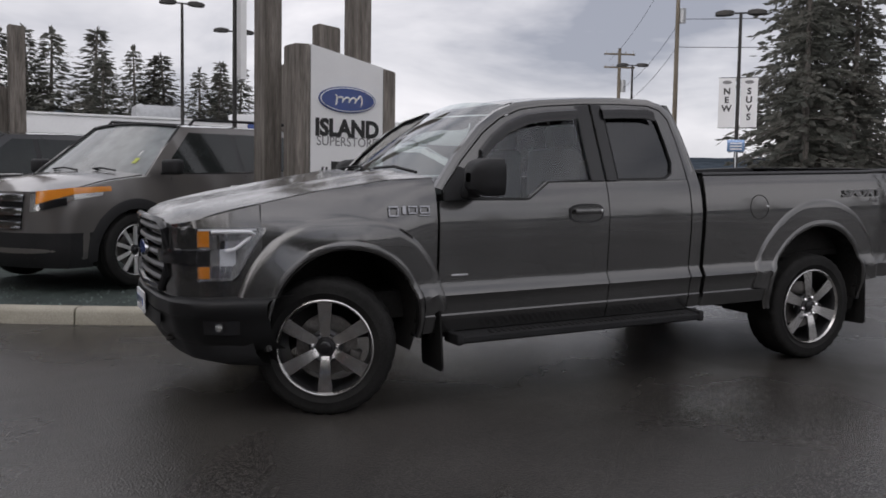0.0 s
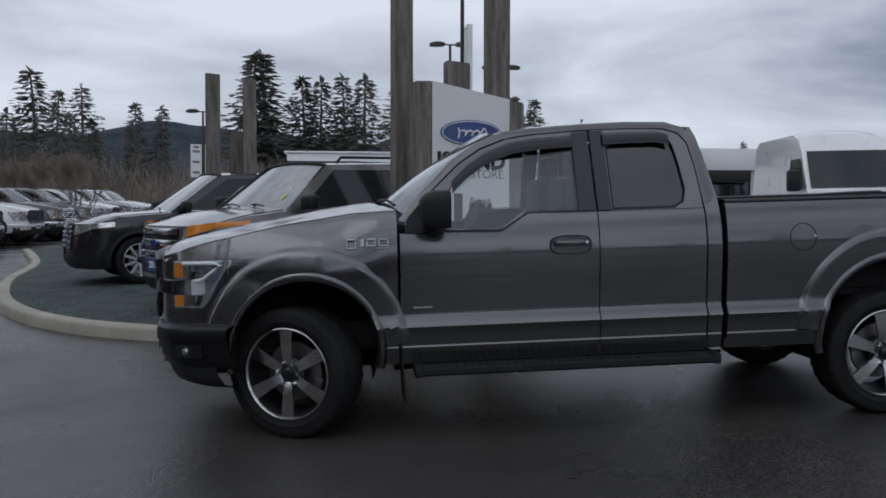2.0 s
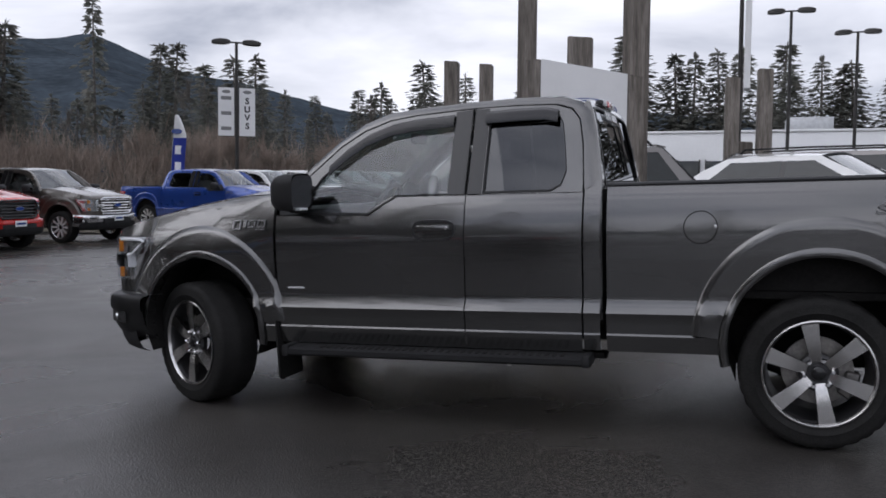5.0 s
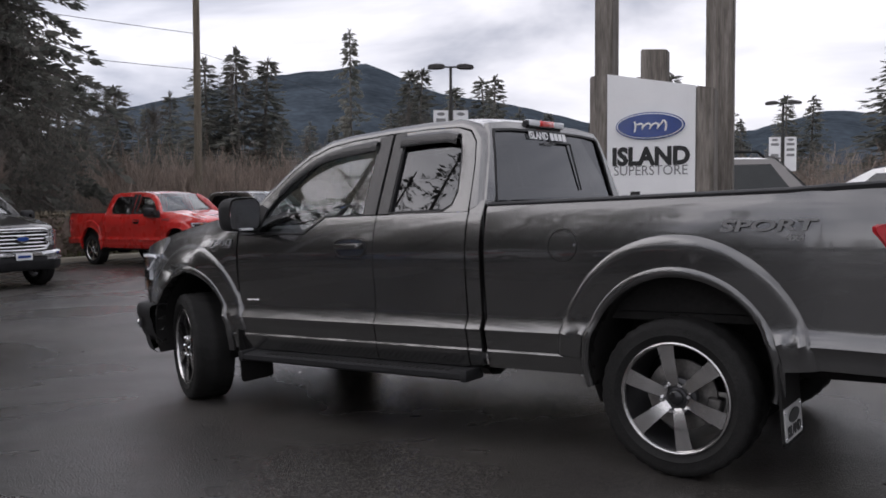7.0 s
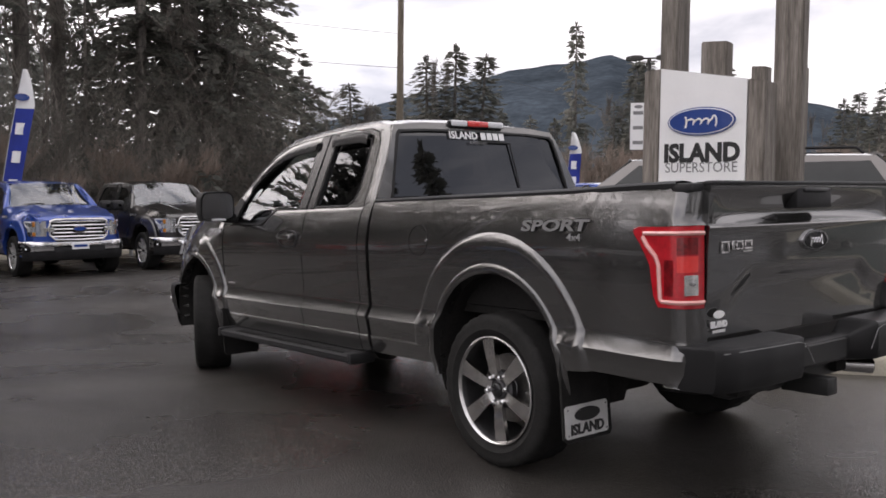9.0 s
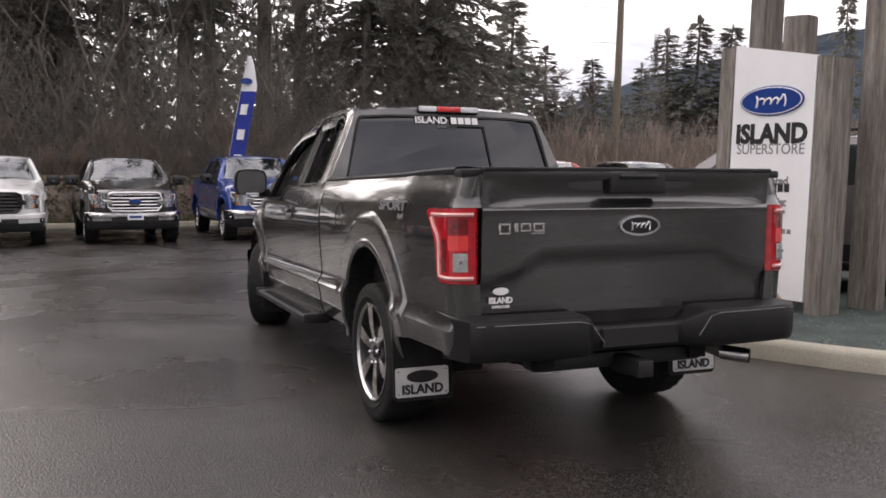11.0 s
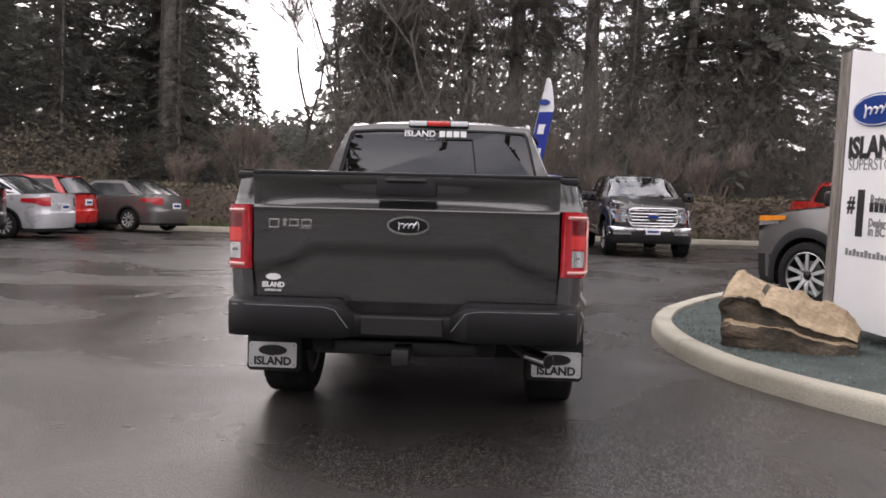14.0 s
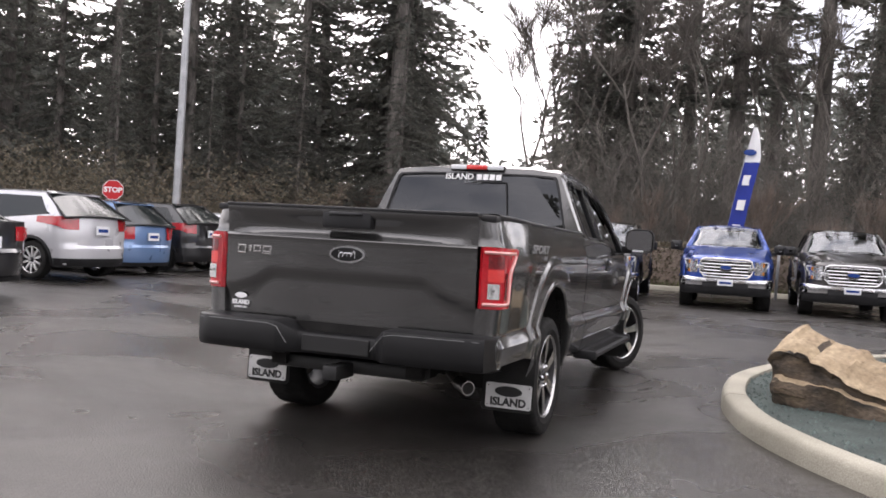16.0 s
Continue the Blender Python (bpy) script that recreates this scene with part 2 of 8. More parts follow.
M["twigs"] = random_tint(mat("bare_thicket", (0.215, 0.172, 0.142), 0.95, vary=0.35, scale=0.6, fine=9), 0.35)
M["grey_twigs"] = random_tint(mat("hazed_underwood_twigs", (0.185, 0.170, 0.150), 0.95, vary=0.35, scale=0.6, fine=9), 0.35)
# needle boughs paled to grey-green: the wood's haze is put into the colour
M["hazed_boughs"] = random_tint(mat("haze_grey_boughs", (0.215, 0.225, 0.205), 0.9, vary=0.3, scale=0.5, fine=6), 0.3)
let_through(M["hazed_boughs"], 0.5)
M["hedge"] = random_tint(mat("hedge_leaves", (0.14, 0.118, 0.082), 0.85, vary=0.35, scale=1.5, fine=20), 0.2)
M["grass"] = random_tint(mat("grass_blades", (0.10, 0.12, 0.045), 0.9, vary=0.3, scale=2, fine=20), 0.35)
# the blue-grey of distance haze is mixed into the hills' base colour
M["hill"] = mat("hazy_wooded_hill", (0.044, 0.055, 0.067), 1.0, vary=0.3, scale=0.010, fine=0.09, spec=0.0)


def asphalt():
    m = mat("wet_asphalt", (0.030, 0.0272, 0.0248), 0.42, vary=0.55, scale=0.5, fine=70, bump=0.35)
    n, l = m.node_tree.nodes, m.node_tree.links
    b = n["Principled BSDF"]
    co = n.new("ShaderNodeTexCoord")
    wet = n.new("ShaderNodeTexNoise")
    wet.inputs["Scale"].default_value = 0.45
    wet.inputs["Detail"].default_value = 5
    wet.inputs["Distortion"].default_value = 0.6
    l.new(co.outputs["Object"], wet.inputs["Vector"])
    mr = n.new("ShaderNodeMapRange")
    mr.inputs["From Min"].default_value, mr.inputs["From Max"].default_value = 0.35, 0.65
    mr.inputs["To Min"].default_value, mr.inputs["To Max"].default_value = 0.15, 0.44
    l.new(wet.outputs["Fac"], mr.inputs["Value"])
    l.new(mr.outputs["Result"], b.inputs["Roughness"])
    stones, chip, tone = n.new("ShaderNodeTexVoronoi"), n.new("ShaderNodeMapRange"), n.new("ShaderNodeMix")
    stones.inputs["Scale"].default_value = 130
    l.new(co.outputs["Object"], stones.inputs["Vector"])
    split = n.new("ShaderNodeSeparateColor")
    l.new(stones.outputs["Color"], split.inputs["Color"])
    chip.inputs["From Min"].default_value, chip.inputs["From Max"].default_value = 0.55, 1.0
    chip.inputs["To Min"].default_value, chip.inputs["To Max"].default_value = 0.0, 0.75
    l.new(split.outputs["Red"], chip.inputs["Value"])
    tone.data_type = "RGBA"
    base = b.inputs["Base Color"].links[0].from_socket
    l.new(chip.outputs["Result"], tone.inputs["Factor"])
    l.new(base, tone.inputs[6])
    tone.inputs[7].default_value = (0.10, 0.094, 0.086, 1)
    l.new(tone.outputs[2], b.inputs["Base Color"])
    speck = n.new("ShaderNodeTexVoronoi")
    speck.inputs["Scale"].default_value = 95
    l.new(co.outputs["Object"], speck.inputs["Vector"])
    bp = n.new("ShaderNodeBump")
    bp.inputs["Strength"].default_value = 0.40
    bp.inputs["Distance"].default_value = 0.006
    l.new(speck.outputs["Distance"], bp.inputs["Height"])
    l.new(bp.outputs["Normal"], b.inputs["Normal"])
    return m


M["asphalt"] = asphalt()


# ---- builders ----
def ground_z(x, y):
    """The lot falls gently; it levels out far away."""
    x, y = max(-60, min(60, x)), max(-60, min(60, y))
    u = max(0.0, min(1.0, (-5.0 - y) / 5.0)) * max(0.0, min(1.0, (x + 20.0) / 5.0))
    return -0.031 + 0.0185 * x + 0.020 * y + 0.12 * u


def on_ground(x, y, yaw=0.0, lift=0.0):
    """A pose that stands on the sloping lot; yaw in degrees."""
    up = Vector((ground_z(x - 0.8, y) - ground_z(x + 0.8, y), ground_z(x, y - 0.8) - ground_z(x, y + 0.8), 1.6)).normalized()
    tilt = Vector((0, 0, 1)).rotation_difference(up).to_matrix().to_4x4()
    return Matrix.Translation((x, y, ground_z(x, y) + lift)) @ tilt @ Matrix.Rotation(radians(yaw), 4, "Z")


def upright(x, y, yaw=0.0, lift=0.0):
    return Matrix.Translation((x, y, ground_z(x, y) + lift)) @ Matrix.Rotation(radians(yaw), 4, "Z")


def thing(name, label, category, group="", kind="", m=None):
    ob = tagged(new(name), label, category, group, kind)
    ob.empty_display_size = 0.2
    if m is not None:
        ob.matrix_world = m
    return ob


SHEAR = [0.0]
CREW = [False]
CREW_CAB = [(0.66, 0.66), (1.80, 1.79), (2.50, 2.96), (2.62, 3.10), (3.22, 3.27), (3.30, 3.30), (6.0, 6.0)]


def rake(co):
    """The pickup's stance: nose down a little, the box drawn in and down behind the rear wheels; a crew cab reaches further back."""
    if CREW[0] and co.x > 0.66:
        co.x = interp(co.x, CREW_CAB)
    f = max(0.0, min(1.0, (co.x - 4.28) / 0.44))
    f = f * f * (3 - 2 * f)
    co.y *= 1 - 0.046 * f
    co.z += SHEAR[0] * (co.x - 1.2) - 0.018 * f


def part(name, bm, material, parent=None, label="", smooth=True, angle=35):
    """Links a bmesh as one mesh object under a thing or a part."""
    if SHEAR[0]:
        for v in bm.verts:
            rake(v.co)
    me = bpy.data.meshes.new(name)
    bmesh.ops.recalc_face_normals(bm, faces=bm.faces)
    if smooth:
        for f in bm.faces:
            f.smooth = True
        lim = radians(angle)
        for e in bm.edges:
            if len(e.link_faces) == 2 and e.calc_face_angle(0) > lim:
                e.smooth = False
    bm.to_mesh(me)
    bm.free()
    me.materials.append(M[material] if isinstance(material, str) else material)
    ob = new(name, me)
    if parent is not None:
        ob.parent = parent
    if label:
        ob["label"] = label
    return ob


def box(bm, x0, x1, y0, y1, z0, z1, bevel=0.0, seg=2, m=None):
    g = bmesh.ops.create_cube(bm, size=1.0)["verts"]
    for v in g:
        v.co = Vector((x0 + (v.co.x + 0.5) * (x1 - x0), y0 + (v.co.y + 0.5) * (y1 - y0), z0 + (v.co.z + 0.5) * (z1 - z0)))
    if bevel:
        es = list({e for v in g for e in v.link_edges})
        r = bmesh.ops.bevel(bm, geom=es, offset=bevel, segments=seg, affect="EDGES", profile=0.5)
        g = list({v for f in r["faces"] for v in f.verts} | {v for v in g if v.is_valid})
    if m is not None:
        bmesh.ops.transform(bm, matrix=m, verts=[v for v in g if v.is_valid])
    return bm


def boxed(x0, x1, y0, y1, z0, z1, bevel=0.0, seg=2):
    return box(bmesh.new(), x0, x1, y0, y1, z0, z1, bevel, seg)


def grid(bm, rows, close=False):
    """Faces over rows of points."""
    vs = [[bm.verts.new(p) for p in r] for r in rows]
    for a, b in zip(vs, vs[1:]):
        n = len(a)
        for i in range(n if close else n - 1):
            q = [a[i], a[(i + 1) % n], b[(i + 1) % n], b[i]]
            try:
                bm.faces.new(q)
            except ValueError:
                pass
    return vs


def skin(bm, inward):
    """Turns the open rim of a sheet inwards, so that it has a thickness."""
    bmesh.ops.remove_doubles(bm, verts=bm.verts, dist=0.0006)
    es = [e for e in bm.edges if e.is_boundary]
    r = bmesh.ops.extrude_edge_only(bm, edges=es)
    vs = [v for v in r["geom"] if isinstance(v, bmesh.types.BMVert)]
    for v in vs:
        v.co += Vector(inward) if not callable(inward) else Vector(inward(v.co))
    return bm


def prism(bm, poly, to3d, a, b):
    """A polygon extruded between depths a and b; to3d(u, v, d) gives the place."""
    lo, hi = [bm.verts.new(to3d(u, v, a)) for u, v in poly], [bm.verts.new(to3d(u, v, b)) for u, v in poly]
    bm.faces.new(lo)
    bm.faces.new(hi[::-1])
    n = len(poly)
    for i in range(n):
        bm.faces.new((lo[i], hi[i], hi[(i + 1) % n], lo[(i + 1) % n]))
    return bm


def tube(bm, pts, r, n=8, caps=True):
    """A round bar along points; r: one radius or one for each point."""
    pts = [Vector(p) for p in pts]
    rr = r if isinstance(r, (list, tuple)) else [r] * len(pts)
    rings = []
    for i, p in enumerate(pts):
        d = (pts[min(i + 1, len(pts) - 1)] - pts[max(i - 1, 0)]).normalized()
        ref = Vector((0, 0, 1)) if abs(d.z) < 0.9 else Vector((1, 0, 0))
        u = d.cross(ref).normalized()
        w = d.cross(u)
        rings.append([bm.verts.new(p + rr[i] * (math.cos(2 * math.pi * k / n) * u + math.sin(2 * math.pi * k / n) * w)) for k in range(n)])
    for a, b in zip(rings, rings[1:]):
        for k in range(n):
            bm.faces.new((a[k], a[(k + 1) % n], b[(k + 1) % n], b[k]))
    if caps:
        bm.faces.new(rings[0])
        bm.faces.new(rings[-1][::-1])
    return bm


def lathe(bm, prof, n=32, m=None, a0=0.0, a1=2 * math.pi):
    """A profile of (radius, depth) turned about the y axis."""
    full = abs(a1 - a0 - 2 * math.pi) < 1e-6
    k = n if full else n + 1
    rows = []
    for r, d in prof:
        rows.append([Vector((r * math.cos(a0 + (a1 - a0) * i / n), d, r * math.sin(a0 + (a1 - a0) * i / n))) for i in range(k)])
    if m is not None:
        rows = [[m @ p for p in r] for r in rows]
    grid(bm, rows, close=full)
    return bm


def ring(bm, outer, inner, to3d, depth=0.02):
    """A frame between two loops of as many points, with a depth."""
    n = len(outer)
    o = [bm.verts.new(to3d(u, v, 0)) for u, v in outer]
    i = [bm.verts.new(to3d(u, v, 0)) for u, v in inner]
    o2 = [bm.verts.new(to3d(u, v, depth)) for u, v in outer]
    i2 = [bm.verts.new(to3d(u, v, depth)) for u, v in inner]
    for k in range(n):
        j = (k + 1) % n
        bm.faces.new((o[k], o[j], i[j], i[k]))
        bm.faces.new((i[k], i[j], i2[j], i2[k]))
        bm.faces.new((o[k], o2[k], o2[j], o[j]))
    return bm


def resample(loop, n, smooth=0):
    """n points spread evenly along a closed loop, after cutting its corners."""
    pts = [Vector((u, v)) for u, v in loop]
    for _ in range(smooth):
        nxt = []
        for a, b in zip(pts, pts[1:] + pts[:1]):
            nxt += [a.lerp(b, 0.2), a.lerp(b, 0.8)]
        pts = nxt
    seg = [(b - a).length for a, b in zip(pts, pts[1:] + pts[:1])]
    total, out, i, acc = sum(seg), [], 0, 0.0
    for k in range(n):
        t = total * k / n
        while acc + seg[i] < t:
            acc += seg[i]
            i += 1
        out.append(pts[i].lerp(pts[(i + 1) % len(pts)], (t - acc) / max(seg[i], 1e-9)))
    return out


def interp(x, table):
    if x <= table[0][0]:
        return table[0][1]
    for (a, u), (b, v) in zip(table, table[1:]):
        if x <= b:
            return u + (v - u) * (x - a) / (b - a)
    return table[-1][1]


def words(name, text, size, material, parent, m, bold=0.0, label="", squeeze=1.0, depth=0.002, align="CENTER"):
    """Raised lettering as a mesh, in the plane of m, facing its +z."""
    cu = bpy.data.curves.new(name, "FONT")
    cu.body, cu.size, cu.extrude, cu.offset, cu.align_x, cu.align_y = text, size, depth, bold, align, "CENTER"
    cu.resolution_u = 3
    tmp = bpy.data.objects.new(name, cu)
    scene.collection.objects.link(tmp)
    dg = bpy.context.evaluated_depsgraph_get()
    me = bpy.data.meshes.new_from_object(tmp.evaluated_get(dg))
    bpy.data.objects.remove(tmp)
    bpy.data.curves.remove(cu)
    me.transform(m @ Matrix.Diagonal((squeeze, 1, 1, 1)))
    if SHEAR[0]:
        for v in me.vertices:
            rake(v.co)
    me.name = name
    me.materials.clear()
    me.materials.append(M[material])
    ob = new(name, me)
    ob.parent = parent
    if label:
        ob["label"] = label
    return ob


def oval(bm, a, b, m, d0, d1, n=40):
    lo = [bm.verts.new(m @ Vector((a * math.cos(2 * math.pi * k / n), b * math.sin(2 * math.pi * k / n), d0))) for k in range(n)]
    hi = [bm.verts.new(m @ Vector((a * 0.985 * math.cos(2 * math.pi * k / n), b * 0.97 * math.sin(2 * math.pi * k / n), d1))) for k in range(n)]
    bm.faces.new(hi)
    bm.faces.new(lo[::-1])
    for k in range(n):
        bm.faces.new((lo[k], lo[(k + 1) % n], hi[(k + 1) % n], hi[k]))
    return bm


def script_stroke(bm, m, a, b, d):
    """The pale flowing mark on an oval badge, as one plain ribbon."""
    pts = []
    for k in range(61):
        t = k / 60
        amp = 0.50 if t < 0.18 else 0.24 + (0.22 if t > 0.86 else 0.0)
        pts.append(m @ Vector((a * (-0.58 + 1.16 * t + 0.07 * math.sin(9 * math.pi * t + 1)), b * (amp * math.cos(9 * math.pi * t + 0.4) - 0.04), d)))
    return tube(bm, pts, b * 0.085, 5)


def frame_from(origin, xdir, up=(0, 0, 1)):
    """A frame whose x runs along xdir, whose y is up, and whose z faces out."""
    x = Vector(xdir).normalized()
    z = x.cross(Vector(up)).normalized()
    y = z.cross(x)
    m = Matrix((x, y, z)).transposed().to_4x4()
    m.translation = origin
    return m


# ---- pickup truck ----
BODY_W = [(0.40, 0.925), (0.50, 0.955), (0.525, 0.962), (0.535, 0.957), (0.63, 0.973), (0.645, 0.983), (0.705, 0.949), (0.73, 0.950), (0.95, 0.965), (1.08, 0.967), (1.18, 0.949), (1.24, 0.932), (1.285, 0.912), (1.32, 0.880)]
BOX_W = BODY_W[:10] + [(1.18, 0.953), (1.27, 0.932), (1.33, 0.908)]
NOSE = [(0.0, -0.805), (0.3, -0.795), (0.5, -0.77), (0.64, -0.72), (0.74, -0.635), (0.79, -0.53), (0.82, -0.42), (0.836, -0.33)]
PROW = [(0.0, -0.835), (0.4, -0.82), (0.65, -0.775), (0.82, -0.675), (0.905, -0.55), (0.94, -0.43), (0.945, -0.33)]
ARCH_F, ARCH_B = 0.120, 3.70


def arch_of(c):
    """Radius and height of a wheel opening: the rear one is the larger."""
    return (0.425, 0.515) if c < 1 else (0.456, 0.492)

HOOD_SHUT = [(-0.76, 1.078), (-0.45, 1.158), (0.0, 1.250), (0.4, 1.306), (0.66, 1.318)]
HOOD_TOP = [(-0.83, 1.10), (-0.76, 1.15), (-0.5, 1.20), (-0.19, 1.25), (0.16, 1.31), (0.42, 1.35), (0.62, 1.365)]
ROOF_LINE = [(0.665, 1.265), (0.82, 1.445), (1.02, 1.63), (1.16, 1.72), (1.32, 1.78), (1.49, 1.80), (1.81, 1.82), (2.1, 1.83), (2.35, 1.825), (2.46, 1.79), (2.525, 1.73), (2.56, 1.60), (2.605, 1.345)]
DOOR_LINE = [(0.70, 1.255), (0.845, 1.415), (1.035, 1.592), (1.175, 1.682), (1.33, 1.738), (1.5, 1.762), (1.82, 1.783), (2.1, 1.788), (2.33, 1.782), (2.42, 1.755), (2.47, 1.69), (2.495, 1.55), (2.515, 1.30)]


def rail_z(x):
    """Top of the box side, which rises to the tailgate's height at the rear."""
    f = max(0.0, min(1.0, (x - 4.20) / 0.52))
    return 1.318 + 0.004 * (x - 2.64) + 0.028 * f * f * (3 - 2 * f)


def shoulder(x, z):
    """How far the front fender rounds in towards the hood."""
    f = max(0.0, min(1.0, (0.66 - x) / 0.5))
    return 0.50 * max(0.0, z - 0.98) ** 1.3 * f * f * (3 - 2 * f)


def half_width(x, z, table):
    d = max(0.0, 0.25 - x)
    k = 0.6 + 0.4 * max(0.0, min(1.0, (z - 0.62) / 0.3))
    return interp(z, table) - 0.27 * d ** 1.3 * k - shoulder(x, z)


def lean(z):
    return 0.914 - (z - 1.285) * 0.424


def side_sheet(cols, zb, zt, table, s, breaks):
    """A body side over columns x, from zb(x) to zt(x); its creases follow the breaks."""
    bm = bmesh.new()
    rows = []
    for x in cols:
        lo, hi = zb(x), zt(x)
        rows.append([Vector((x, s * half_width(x, z, table), z)) for z in [lo] + [min(max(b, lo), hi) for b in breaks] + [hi]])
    grid(bm, rows)
    bmesh.ops.dissolve_degenerate(bm, dist=0.0004, edges=bm.edges)
    return skin(bm, (0, -s * 0.035, 0))


def arch_cols(c, x0, x1, step=0.06):
    out, x = [], x0
    cols = set()
    k = int((x1 - x0) / step) + 1
    for i in range(k + 1):
        cols.add(round(x0 + (x1 - x0) * i / k, 4))
    for i in range(29):
        x = c + arch_of(c)[0] * math.cos(math.pi * i / 28)
        if x0 < x < x1:
            cols.add(round(x, 4))
    return sorted(cols)


def arch_bottom(c, sill_front, sill_back):
    def zb(x):
        d = x - c
        R, Z = arch_of(c)
        if abs(d) < R:
            return max(Z + math.sqrt(R ** 2 - d * d), sill_front if d < 0 else sill_back)
        return sill_front if d < 0 else sill_back
    return zb


BREAKS = [0.45, 0.50, 0.525, 0.535, 0.58, 0.63, 0.645, 0.705, 0.73, 0.84, 0.95, 1.02, 1.08, 1.13, 1.18, 1.21, 1.24, 1.265, 1.285]


def arch_flare(c, s, table):
    """The slim moulding round a wheel opening."""
    bm, rows = bmesh.new(), []
    R, Z = arch_of(c)
    for i in range(41):
        a = math.radians(-14 + 208 * i / 40)
        wide_ = 0.75 + 0.25 * max(0.0, math.sin(a))
        row = []
        for dr, dy in ((0.056, 0.000), (0.048, 0.012), (0.036, 0.022), (0.020, 0.027), (0.006, 0.026), (-0.006, 0.016), (-0.008, -0.05)):
            x, z = c + (R + dr * wide_) * math.cos(a), Z + (R + dr * wide_) * math.sin(a)
            w = half_width(x, max(0.42, min(1.05, z)), table)
            row.append(Vector((x, s * (max(w, 0.895) + dy), z)))
        rows.append(row)
    grid(bm, rows)
    return bm


def arch_bulge(c, s, table):
    """The broad raised brow of sheet metal over a wheel."""
    bm, rows = bmesh.new(), []
    R, Z = arch_of(c)
    for i in range(49):
        a = math.radians(4 + 172 * i / 48)
        row = []
        for j in range(10):
            u = j / 9
            r = R + 0.04 + 0.142 * u
            x, z = c + r * math.cos(a), Z + r * math.sin(a) * (0.985 + 0.045 * u)
            w = half_width(x, z, table)
            rise = 0.017 if u < 0.72 else 0.017 * math.cos((u - 0.72) / 0.28 * math.pi / 2)
            row.append(Vector((x, s * (max(w, 0.90 - 0.05 * u) + rise - 0.006 * (u > 0.98)), z)))
        rows.append(row)
    grid(bm, rows)
    return bm


def wheel_well(c, s):
    bm, rows = bmesh.new(), []
    R, Z = arch_of(c)
    for i in range(21):
        a = math.radians(-25 + 230 * i / 20)
        rows.append([Vector((c + (R - 0.005) * math.cos(a), s * y, Z + (R - 0.005) * math.sin(a))) for y in (0.93, 0.75, 0.46)])
    vs = grid(bm, rows)
    bm.faces.new([r[2] for r in vs])
    return bm


